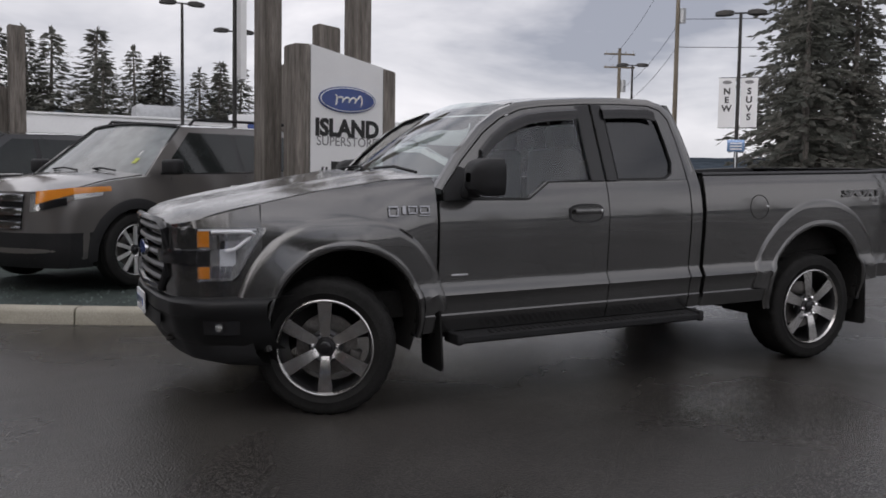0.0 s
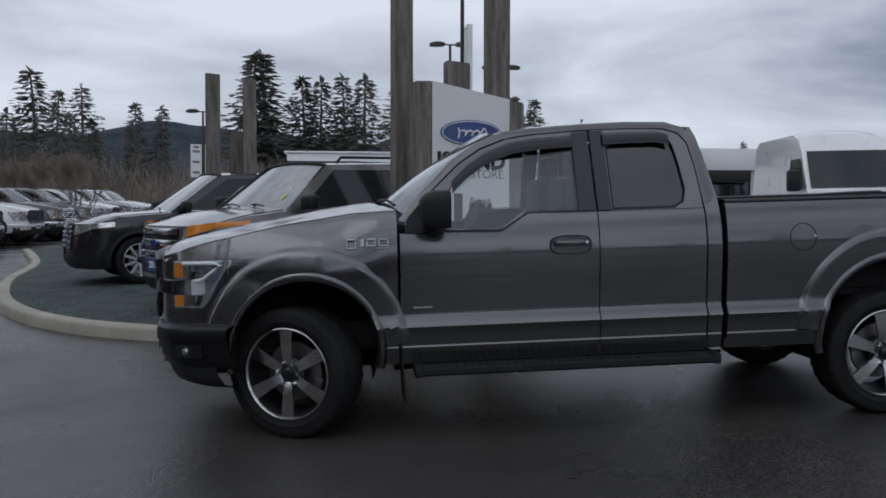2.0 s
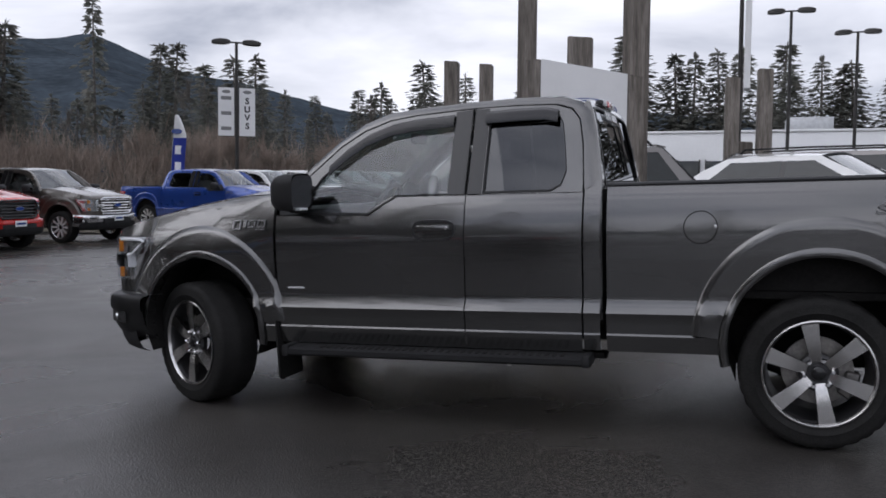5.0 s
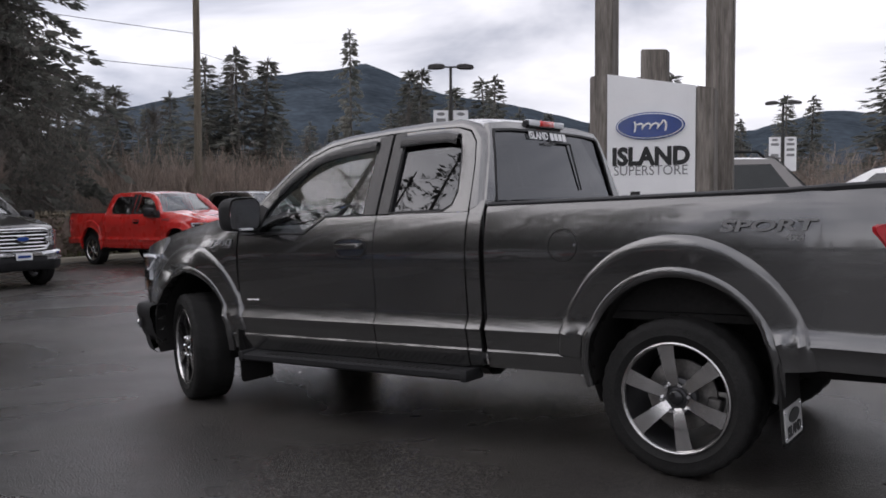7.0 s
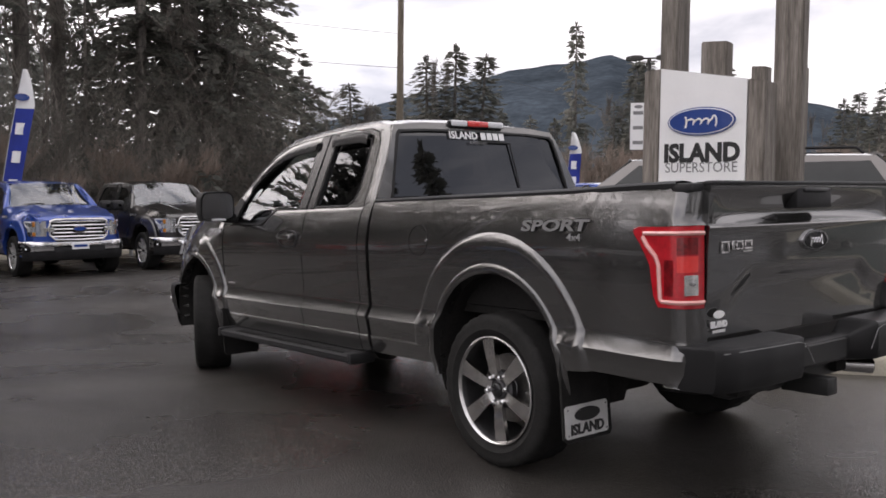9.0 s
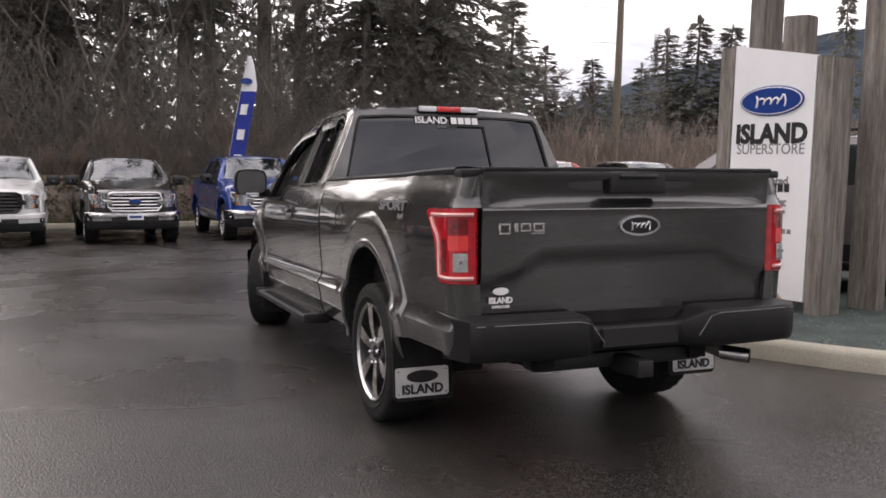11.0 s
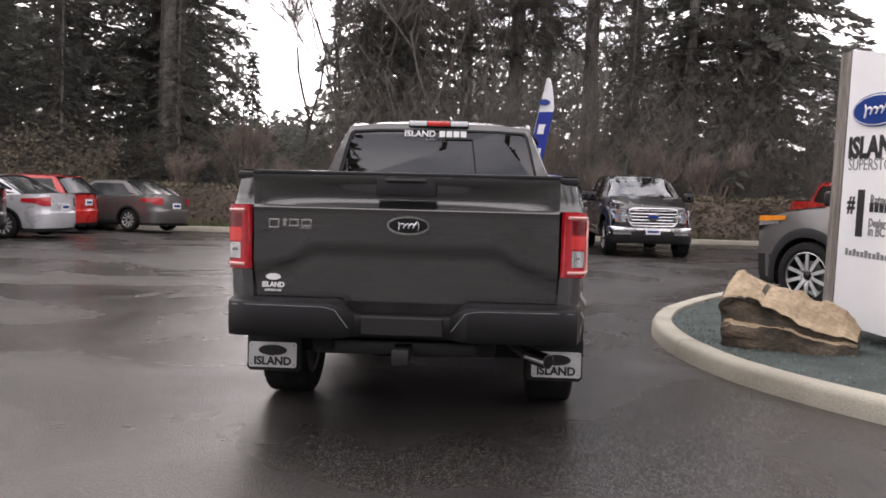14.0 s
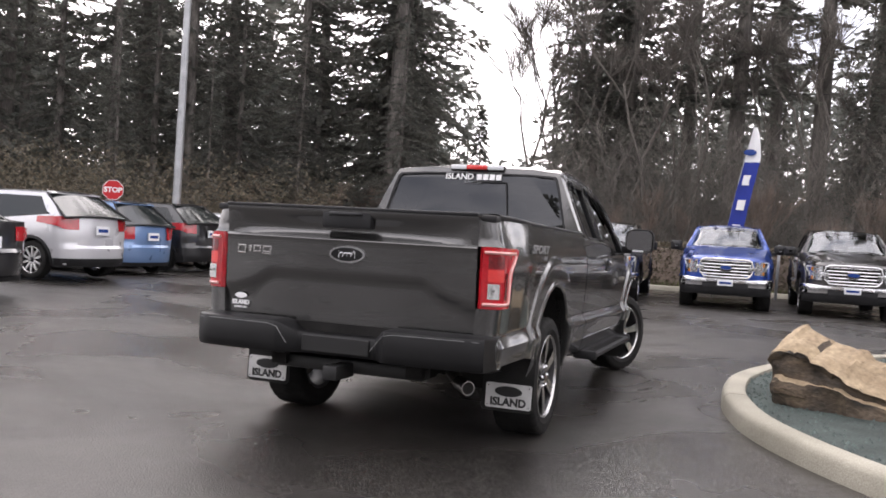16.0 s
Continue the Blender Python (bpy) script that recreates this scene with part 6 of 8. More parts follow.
    for s in (-1, 1):
        q = bmesh.new()
        tube(q, [(x, s * (wide(max(x, x0), top(max(x, x0))) - 0.055), top(max(x, x0)) + 0.018) for x in [x0 + 0.04 + (wsb - 0.05 - x0) * k / 8 for k in range(9)]], 0.006, 5)
        part("hood_seam", q, "under", T)
        wp = bmesh.new()
        tube(wp, [(wsb - 0.06, s * 0.3 - 0.25, top(wsb) + 0.06), (wsb, s * 0.3 + 0.05, top(wsb) + 0.085), (wsb + 0.05, s * 0.3 + 0.3, top(wsb) + 0.07)], 0.010, 5)
        part("wiper", wp, "black_plastic", T)
    rf, rows = bmesh.new(), []
    for i in range(13):
        t = i / 12
        row = []
        for j in range(13):
            u = -1 + 2 * j / 12
            x = wst + (rt - wst) * t
            zr = roof - 0.045 + 0.02 * math.sin(math.pi * t) - 0.01 * t
            row.append(Vector((x - 0.05 * (1 - u * u) * (1 - t) + 0.05 * (1 - u * u) * t, u * (hw * 0.945 - 0.24 + 0.02), zr + 0.045 * (1 - u * u))))
        rows.append(row)
    grid(rf, rows)
    part("roof", rf, paint_key, T)
    def screen(xb, zb0, xt, zt0, bulge, nm):
        bm, rows = bmesh.new(), []
        for i in range(7):
            t = i / 6
            row = []
            for j in range(13):
                u = -1 + 2 * j / 12
                wd = (hw * 0.945 - 0.03) * (1 - t) + (hw * 0.945 - 0.24) * t
                row.append(Vector((xb + (xt - xb) * t + bulge * (1 - u * u), u * wd, zb0 + (zt0 - zb0) * t + 0.04 * (1 - u * u))))
            rows.append(row)
        grid(bm, rows)
        so = part(nm, bm, "far_screen" if nm == "windscreen" else "far_glass", T)
        edge = bmesh.new()
        loop = rows[0] + [rr[-1] for rr in rows[1:]] + rows[-1][::-1][1:] + [rr[0] for rr in rows[::-1][1:]]
        tube(edge, [p + Vector((0.004 if bulge > 0 else -0.004, 0, 0.004)) for p in loop], 0.020, 5)
        part("screen_seal", edge, "black_plastic", so)
        return so
    wo = screen(wsb + 0.03, top(wsb) - 0.01, wst - 0.01, roof - 0.05, -0.06, "windscreen")
    if deck:
        screen(rb_ - 0.03, top(rb_) - 0.01, rt + 0.01, roof - 0.06, 0.06, "rear_window")
    else:
        tz = P.get("rwz", top(wb))
        screen(wb + r - 0.10, tz, rt + 0.01, roof - 0.06, 0.05, "rear_window")
        sp = bmesh.new()
        prism(sp, [(rt - 0.02, roof - 0.01), (rt + 0.11, roof - 0.040), (rt + 0.11, roof - 0.055), (rt - 0.02, roof - 0.06)], lambda u, v, d: Vector((u, d, v)), -hw * 0.64, hw * 0.64)
        part("roof_spoiler", sp, paint_key, T)
    # nose and tail
    zrear = top(x1)
    if not deck:
        up, rows = bmesh.new(), []
        for j in range(13):
            u = -1 + 2 * j / 12
            rows.append([Vector((wb + r - 0.06 - 0.22 * abs(u) ** 3 - 0.02 * k, u * wide(x1, 0.9), zrear - 0.02 + (P.get("rwz", zrear) - zrear + 0.06) * k / 3)) for k in range(4)])
        grid(up, rows)
        part("tailgate", up, paint_key, T)
    gq, rows = bmesh.new(), []
    for i in range(17):
        u = -1 + i / 8
        rows.append([body_pt(abs(u) * 0.52, z, -1 if u < 0 else 1, 0.004) for z in (P["gr"][0] - 0.04, sum(P["gr"]) / 2, P["gr"][1] + 0.03)])
    grid(gq, rows)
    part("grille_mesh", gq, "gloss_black", T)
    for k in range(P.get("bars", 3)):
        z = P["gr"][0] + (P["gr"][1] - P["gr"][0]) * k / max(1, P.get("bars", 3) - 1)
        gbm, rows = bmesh.new(), []
        for i in range(17):
            u = -1 + i / 8
            rows.append([body_pt(abs(u) * P.get("gw", 0.50), z + h, -1 if u < 0 else 1, e) for e, h in ((0.0, -P.get("barh", 0.026)), (0.020, -0.85 * P.get("barh", 0.026)), (0.024, 0.0), (0.018, 0.85 * P.get("barh", 0.026)), (0.0, P.get("barh", 0.026)))])
        grid(gbm, rows)
        part("grille_bar", gbm, P.get("grille", "chrome"), T)
    if P.get("badge", True):
        eb = bmesh.new()
        oval(eb, 0.085, 0.036, frame_from((-f - 0.005, 0, sum(P["gr"]) / 2), (0, -1, 0)), -0.005, 0.010)
        part("oval_badge", eb, "logo_blue", T)
    pz = P.get("pz", 0.78)
    part("number_plate", boxed(wb + r - 0.025, wb + r + 0.004, -0.16, 0.16, pz - 0.08, pz + 0.08, 0.004, 1), "plate_white", T, "rear plate with plain bars")
    part("plate_bar", boxed(wb + r + 0.001, wb + r + 0.007, -0.12, 0.12, pz - 0.03, pz + 0.03), "logo_blue", T)
    if P.get("rails"):
        for s in (-1, 1):
            q = bmesh.new()
            ry = hw * 0.945 - 0.25
            tube(q, [(wst + 0.15, s * ry, roof - 0.02), (wst + 0.22, s * ry, roof + 0.045), ((wst + rt) / 2, s * ry, roof + 0.055), (rt - 0.2, s * ry, roof + 0.04), (rt - 0.12, s * ry, roof - 0.03)], 0.018, 6)
            part("roof_rail", q, P["rails"], T)
    ub = bmesh.new()
    box(ub, -f + 0.3, wb + r - 0.3, -hw + 0.25, hw - 0.25, sill - 0.04, sill + 0.15)
    part("underbody", ub, "under", T)
    k = rad / 0.40
    w = make_wheel(T, wheel_style)
    S = Matrix.Diagonal((k, k * 0.82, k, 1))
    flip = Matrix.Rotation(math.pi, 4, "Z")
    w.scale = (k, k * 0.82, k)
    w.location = (0, -(hw - 0.125), rad)
    for mm in (Matrix.Translation((0, hw - 0.125, rad)) @ flip, Matrix.Translation((wb, -(hw - 0.125), rad)), Matrix.Translation((wb, hw - 0.125, rad)) @ flip):
        copy_thing(w, mm)
    if m is not None:
        T.matrix_world = m
    return T


SUV = dict(wb=2.86, f=0.98, r=1.16, hw=0.985, rad=0.385, sill=0.30, roof=1.70, bz=1.10, belt=[(-0.68, 0.98), (-0.3, 1.07), (0.25, 1.13), (2.0, 1.15), (4.0, 1.19)], wsb=0.16, wst=0.86, rt=3.50, rb=3.92, deck=False, bp=0.38, dseam=2.55, hl=(0.78, 0.96), tl=(0.85, 1.16), gr=(0.66, 0.92), bars=3, rwz=1.16, pz=0.92, rails="black_plastic", amber=True, mirror="black_plastic", handle="chrome", crown=0.055, clad=0.24, archw=0.10, gw=0.52, barh=0.040)
CROSS = dict(wb=2.85, f=0.95, r=0.98, hw=0.96, rad=0.37, sill=0.30, roof=1.70, bz=1.05, belt=[(-0.65, 0.93), (-0.3, 1.02), (0.5, 1.07), (2.2, 1.10), (3.8, 1.20)], wsb=0.45, wst=1.35, rt=3.15, rb=3.70, deck=False, bp=0.40, dseam=2.5, hl=(0.76, 0.90), tl=(0.92, 1.08), gr=(0.58, 0.88), bars=5, rwz=1.16, pz=0.85, mirror="black_plastic", wtrim="chrome", handle="chrome", crown=0.055)
SEDAN = dict(wb=2.67, f=0.90, r=0.98, hw=0.875, rad=0.315, sill=0.22, roof=1.435, bz=0.92, belt=[(-0.6, 0.74), (-0.2, 0.84), (0.45, 0.92), (2.0, 0.94), (3.0, 0.99), (3.7, 1.02)], wsb=0.30, wst=1.20, rt=2.35, rb=3.15, deck=True, bp=0.46, clad=0.0, dseam=2.3, hl=(0.62, 0.74), tl=(0.74, 0.94), gr=(0.50, 0.62), bars=2, pz=0.72, badge=False, tld=0.34)
BIG_SEDAN = dict(SEDAN, wb=3.05, f=0.95, r=1.03, hw=0.95, rad=0.36, sill=0.26, roof=1.49, bz=1.02, belt=[(-0.6, 0.90), (0.2, 1.0), (2.0, 1.02), (4.0, 1.04)], wsb=0.62, wst=1.45, rt=2.75, rb=3.45, hl=(0.70, 0.85), tl=(0.72, 0.98), gr=(0.6, 0.8), dseam=2.75, wtrim="chrome")
HATCH = dict(wb=2.50, f=0.80, r=0.60, hw=0.845, rad=0.305, sill=0.24, roof=1.50, bz=0.95, belt=[(-0.5, 0.78), (-0.1, 0.90), (0.3, 0.96), (2.0, 0.98), (3.1, 1.02)], wsb=0.12, wst=1.05, rt=2.50, rb=2.92, deck=False, bp=0.46, clad=0.01, dseam=1.95, hl=(0.66, 0.84), tl=(0.74, 1.0), gr=(0.5, 0.6), bars=2, rwz=1.0, pz=0.80, badge=False, tld=0.24)
JUKE = dict(HATCH, wb=2.53, f=0.83, r=0.77, hw=0.88, rad=0.345, sill=0.30, clad=0.08, roof=1.57, bz=1.02, belt=[(-0.5, 0.95), (0.0, 1.02), (1.5, 1.02), (2.4, 1.10), (3.2, 1.14)], wsb=0.25, wst=1.10, rt=2.55, rb=3.08, hl=(0.75, 0.9), tl=(0.90, 1.14), rwz=1.10, pz=0.90, tld=0.45)

M["explorer_grey"] = paint("sterling_grey_paint", (0.17, 0.16, 0.152), 0.6, 0.34, 0.10)
M["edge_black"] = paint("black_paint", (0.010, 0.010, 0.012), 0.2, 0.3)
M["tuxedo"] = paint("tuxedo_black_paint", (0.016, 0.014, 0.013), 0.3, 0.3)
M["blue_paint"] = paint("flame_blue_paint", (0.012, 0.055, 0.30), 0.4, 0.3)
M["white_paint"] = paint("oxford_white_paint", (0.72, 0.72, 0.71), 0.0, 0.3)
M["red_paint"] = paint("race_red_paint", (0.55, 0.018, 0.014), 0.0, 0.28)
M["silver_paint"] = paint("silver_paint", (0.62, 0.62, 0.64), 0.35, 0.3)
M["sky_blue_paint"] = paint("light_blue_paint", (0.16, 0.27, 0.48), 0.4, 0.3)
M["bronze_paint"] = paint("dark_bronze_paint", (0.05, 0.042, 0.034), 0.4, 0.3)

LIFT = 0.135
explorer = make_car("suv", "dark grey sport utility vehicle on the gravel island", "suv", "explorer_grey", SUV, on_ground(-0.98, 4.61, 34.0, LIFT), trim="black_plastic")
bm = bmesh.new()
box(bm, -1.005, -0.985, -0.17, 0.17, 0.47, 0.62, 0.004, 1)
pl = part("front_plate", bm, "logo_blue", explorer, "blue dealer year plate")
words("plate_year", "2011", 0.10, "white", pl, frame_from((-1.006, 0, 0.545), (0, -1, 0)), 0.003)
M["sticker_yellow"] = mat("yellow_green_sticker", (0.55, 0.60, 0.08), 0.5)
for c, z, u0, w_, h_ in (("red_lens", 1.46, -0.52, 0.11, 0.055), ("sky_blue_paint", 1.405, -0.53, 0.08, 0.040), ("white", 1.335, -0.56, 0.10, 0.055), ("sticker_yellow", 1.255, -0.61, 0.09, 0.055)):
    b2 = bmesh.new()
    prism(b2, [(u0, z), (u0 + w_, z), (u0 + w_, z + h_), (u0, z + h_)], lambda u, v, d: Vector((0.19 + 0.66 * (v - 1.12) / 0.53 - 0.050 - d, u, v)), 0.0, 0.004)
    part("windscreen_sticker", b2, c, explorer)
make_car("crossover", "black crossover with chrome grille on the island", "suv", "edge_black", CROSS, on_ground(-3.15, 8.5, 24.0, LIFT))
make_car("sedan", "white four-door sedan parked beyond the sign", "car", "white_paint", BIG_SEDAN, on_ground(5.9, 7.3, 158.0, LIFT + 0.08))
make_car("suv", "dark grey sport utility vehicle parked beyond the white sedan", "suv", "explorer_grey", SUV, on_ground(6.7, 10.7, 165.0, LIFT))
ROW = "cars parked along the lot's edge"
for nm, lab, cat, col, P, x, y, yaw in (
        ("sedan", "black four-door sedan parked tail out", "car", "edge_black", SEDAN, 0.25, -11.2, 90),
        ("crossover", "silver white compact crossover with swept tail lights", "car", "silver_paint", JUKE, -3.42, -12.17, 89),
        ("hatchback", "light blue small hatchback parked tail out", "car", "sky_blue_paint", HATCH, -5.8, -12.7, 88),
        ("crossover", "black compact crossover with swept tail lights", "car", "edge_black", JUKE, -8.12, -13.08, 88),
        ("sedan", "silver four-door sedan parked tail out", "car", "silver_paint", SEDAN, -10.65, -13.1, 86),
        ("hatchback", "red small hatchback parked tail out", "car", "red_paint", HATCH, -13.2, -13.2, 85),
        ("sedan", "dark grey four-door sedan parked tail out", "car", "explorer_grey", SEDAN, -16.0, -11.9, 70)):
    make_car(nm, lab, cat, col, P, on_ground(x, y, yaw), ROW)

# the row of pickups along the hedge, noses out
def big(x, y, yaw, s=1.03):
    """Four-wheel-drive crew cabs stand a little taller."""
    return on_ground(x, y, yaw) @ Matrix.Scale(s, 4)


TR = "pickups parked along the hedge"
chrome_crew = make_pickup("pickup_truck", "black pickup truck with chrome grille beside the hedge", "tuxedo", grille="chrome", bumper="chrome", group=TR, wheel_style="five", m=big(-12.1, -1.52, 183.3), crew=True)
dark_crew = make_pickup("pickup_truck", "white pickup truck with black grille beside the hedge", "white_paint", grille="dark", bumper="paint", group=TR, m=big(-12.0, -4.2, 182.6), crew=True)


def repaint(src, label, old, new_key, m):
    ob = copy_thing(src, m)
    ob["label"] = label
    for o in ob.children_recursive:
        if o.type == "MESH" and o.data.materials and o.data.materials[0] == M[old]:
            o.material_slots[0].link = "OBJECT"
            o.material_slots[0].material = M[new_key]
    return ob


for src, lab, old, col, x, y, yaw in (
        (chrome_crew, "bright blue pickup truck with chrome grille", "tuxedo", "blue_paint", -12.0, 1.42, 182),
        (chrome_crew, "black pickup truck with chrome grille", "tuxedo", "tuxedo", -11.95, 4.0, 181.3),
        (dark_crew, "red pickup truck with black grille", "white_paint", "red_paint", -13.1, 10.2, 178.8),
        (chrome_crew, "dark bronze pickup truck with chrome grille", "tuxedo", "bronze_paint", -13.0, 13.4, 178),
        (chrome_crew, "bright blue pickup truck with chrome grille", "tuxedo", "blue_paint", -11.25, 19.2, 174),
        (dark_crew, "white pickup truck in a long row", "white_paint", "white_paint", -11.05, 21.7, 175),
        (dark_crew, "white pickup truck in a long row", "white_paint", "white_paint", -10.85, 24.7, 175),
        (chrome_crew, "black pickup truck in a long row", "tuxedo", "tuxedo", -10.65, 27.6, 175),
        (chrome_crew, "dark bronze pickup truck in a long row", "tuxedo", "bronze_paint", -10.45, 30.4, 175),
        (dark_crew, "white pickup truck in a long row", "white_paint", "white_paint", -10.3, 32.9, 175),
        (chrome_crew, "black pickup truck in a long row", "tuxedo", "tuxedo", -10.1, 35.4, 175),
        (dark_crew, "white pickup truck in a long row", "white_paint", "white_paint", -9.9, 38.0, 175)):
    repaint(src, lab, old, col, big(x, y, yaw))


# ---- trees, hedge, hills ----
def slivers(name, items, material, label="", parent=None):
    """One mesh of many narrow blades: each item is (base, tip, half width vector)."""
    v, f = [], []
    for b, t, w in items:
        k = len(v)
        m_ = b.lerp(t, 0.5)
        v += [b, m_ + w, t, m_ - w]
        f.append((k, k + 1, k + 2, k + 3))
    me = bpy.data.meshes.new(name)
    me.from_pydata([tuple(p) for p in v], [], f)
    me.materials.append(M[material])
    ob = new(name, me)
    if parent is not None:
        ob.parent = parent
    if label:
        ob["label"] = label
    return ob


def conifer(name, h, spread, bare, seed, leaf="needles", density=1.0, ragged=0.3, tuft=0.55, fine=4, slim=1.0):
    """A fir: tapered trunk, drooping limbs and sprays of needles."""
    r = random.Random(seed)
    T = thing(name, "", "tree")
    tr = bmesh.new()
    lean_x, lean_y = r.uniform(-.25, .25), r.uniform(-.25, .25)
    pts = [(lean_x * t * t, lean_y * t * t, -0.3 + (h + 0.3) * t) for t in [k / 8 for k in range(9)]]
    tube(tr, pts, [0.0115 * h * (1 - 0.93 * k / 8) + 0.02 for k in range(9)], 8)
    items = []
    z = h * bare
    while z < h * 0.985:
        t = (z - h * bare) / (h * (1 - bare))
        n = r.choice((4, 5, 6)) if density < 1 else r.choice((6, 7, 8))
        a0 = r.uniform(0, 6.28)
        for k in range(n):
            if r.random() < ragged * 0.5:
                continue
            a = a0 + 6.28 * k / n + r.uniform(-.35, .35)
            prof = (1 - t) ** 0.85 if bare < 0.15 else min(1.0, 0.45 + t * 1.6) * (1 - t) ** 0.7
            L = spread * prof * r.uniform(1 - ragged, 1.12) + 0.12
            d = Vector((math.cos(a), math.sin(a), 0))
            base = Vector((lean_x * (z / h) ** 2, lean_y * (z / h) ** 2, z + r.uniform(-0.02, 0.02) * h * (1 - t)))
            droop = r.uniform(0.10, 0.38) + 0.12 * (1 - t)
            steps = max(2, int(L / (tuft * 0.60)))
            prev = base
            for q in range(1, steps + 1):
                u = q / steps
                p = base + d * (L * u) + Vector((0, 0, L * (0.10 * u - droop * u * u)))
                if q == steps and L > (1.5 if density < 1 else 2.2):
                    tube(tr, [base, base.lerp(p, 0.5) + Vector((0, 0, 0.04 * L)), p], [0.012 * L + 0.008, 0.008 * L, 0.006], 3, False)
                for _ in range(fine):
                    side = Vector((-d.y, d.x, 0)) * r.uniform(-1, 1)
                    dirn = (d * r.uniform(0.35, 0.9) + side * 0.9 + Vector((0, 0, r.uniform(-0.55, 0.15)))).normalized()
                    ln = tuft * r.uniform(0.6, 1.25) * (1 - 0.45 * t)
                    w = dirn.cross(Vector((r.uniform(-1, 1), r.uniform(-1, 1), r.uniform(-.4, 1.0)))).normalized() * ln * r.uniform(0.10, 0.20) * slim
                    s0 = prev.lerp(p, r.random())
                    items.append((s0, s0 + dirn * ln, w))
                prev = p
        rc = spread * ((1 - t) ** 0.85 if bare < 0.15 else min(1.0, 0.45 + t * 1.6) * (1 - t) ** 0.7) * 0.45
        for _ in range(7 if h < 20 else 2):
            a = r.uniform(0, 6.28)
            s0 = Vector((lean_x * (z / h) ** 2 + rc * r.random() * math.cos(a), lean_y * (z / h) ** 2 + rc * r.random() * math.sin(a), z + r.uniform(-.2, .2)))
            dirn = Vector((math.cos(a), math.sin(a), r.uniform(-0.9, 0.1))).normalized()
            items.append((s0, s0 + dirn * tuft * 1.1, dirn.cross(Vector((r.uniform(-1, 1), r.uniform(-1, 1), r.uniform(-1, 1)))).normalized() * tuft * 0.24))
        z += r.uniform(0.22, 0.42) * (0.8 + h / 40) * (1.0 if h < 20 else 1.25)
    for _ in range(10):
        a = r.uniform(0, 6.28)
        dirn = Vector((math.cos(a) * 0.35, math.sin(a) * 0.35, 1)).normalized()
        s0 = Vector((lean_x, lean_y, h * r.uniform(0.95, 0.985)))
        items.append((s0, s0 + dirn * 0.5, dirn.cross(Vector((1, 0.3, 0))).normalized() * 0.07))
    part("trunk", tr, "bark", T)
    slivers("crown", items, leaf, "", T)
    return T


def bare_tree(name, h, seed, stems=1, material="pale_bark", fine=True, spread=0.5):
    """A leafless broad-leaved tree: a trunk that forks again and again."""
    r = random.Random(seed)
    T = thing(name, "", "tree")
    bm, twigs = bmesh.new(), []

    def grow(p, d, L, rad, depth):
        e = p + d * L
        mid_ = p.lerp(e, 0.5) + Vector((r.uniform(-1, 1), r.uniform(-1, 1), 0)) * L * 0.06
        tube(bm, [p, mid_, e], [rad, rad * 0.85, rad * 0.68], 5 if rad > 0.03 else 3, False)
        if depth == 0:
            for _ in range(22):
                dd = (d + Vector((r.uniform(-1, 1), r.uniform(-1, 1), r.uniform(-0.2, 0.8))) * 0.7).normalized()
                b = p.lerp(e, r.random())
                ln = L * r.uniform(0.6, 1.2)
                twigs.append((b, b + dd * ln, dd.cross(Vector((r.uniform(-1, 1), r.uniform(-1, 1), 0.3))).normalized() * 0.010))
            return
        for _ in range(r.choice((2, 3, 3))):
            dd = (d * 1.0 + Vector((r.uniform(-1, 1), r.uniform(-1, 1), r.uniform(-0.1, 0.55))) * spread * 1.3).normalized()
            grow(p.lerp(e, r.uniform(0.55, 1.0)), dd, L * r.uniform(0.55, 0.78), rad * 0.6, depth - 1)
    for k in range(stems):
        d = Vector((r.uniform(-.25, .25), r.uniform(-.25, .25), 1)).normalized() if stems > 1 else Vector((0.03, 0.02, 1))
        grow(Vector((r.uniform(-.3, .3) * (stems > 1), r.uniform(-.3, .3) * (stems > 1), -0.2)), d, h * 0.34, h * (0.0075 if fine else 0.009), 4 if fine else 3)
    part("trunk", bm, material, T)
    slivers("twig_crown", twigs, material, "", T)
    return T


def plant(src, label, x, y, yaw=0.0, s=1.0, sz=1.0, group=""):
    ob = copy_thing(src, upright(x, y, yaw))
    ob.scale = (s, s, s * sz)
    tagged(ob, label, "tree", group)
    return ob


rt_ = random.Random(11)
firs = [conifer("fir_tree", 14, 2.9, 0.03, 1, fine=3), conifer("fir_tree", 14, 2.5, 0.06, 2, ragged=0.45, fine=4), conifer("fir_tree", 14, 3.3, 0.02, 3, fine=3)]
talls = [conifer("tall_fir_tree", 26, 4.2, 0.16, 5, density=0.7, ragged=0.5, tuft=0.40, fine=7, slim=0.8), conifer("tall_fir_tree", 26, 3.6, 0.30, 6, density=0.7, ragged=0.6, tuft=0.40, fine=7, slim=0.8), conifer("tall_fir_tree", 26, 4.6, 0.08, 7, density=1.0, ragged=0.3, tuft=0.48, fine=5, slim=1.0)]
plain = conifer("tall_fir_tree", 26, 4.4, 0.10, 8, density=0.7, ragged=0.4, tuft=0.95, fine=2, slim=1.7)
sparse = conifer("pine_tree", 14, 2.0, 0.35, 9, density=0.6, ragged=0.7, tuft=0.6)
bares = [bare_tree("bare_tree", 10, 3), bare_tree("bare_tree", 10, 4, spread=0.42), bare_tree("alder", 8, 5, stems=4, material="twigs", fine=False, spread=0.3), bare_tree("alder", 8, 6, stems=5, material="twigs", fine=False, spread=0.28)]
FAR = "distant firs round the lot"
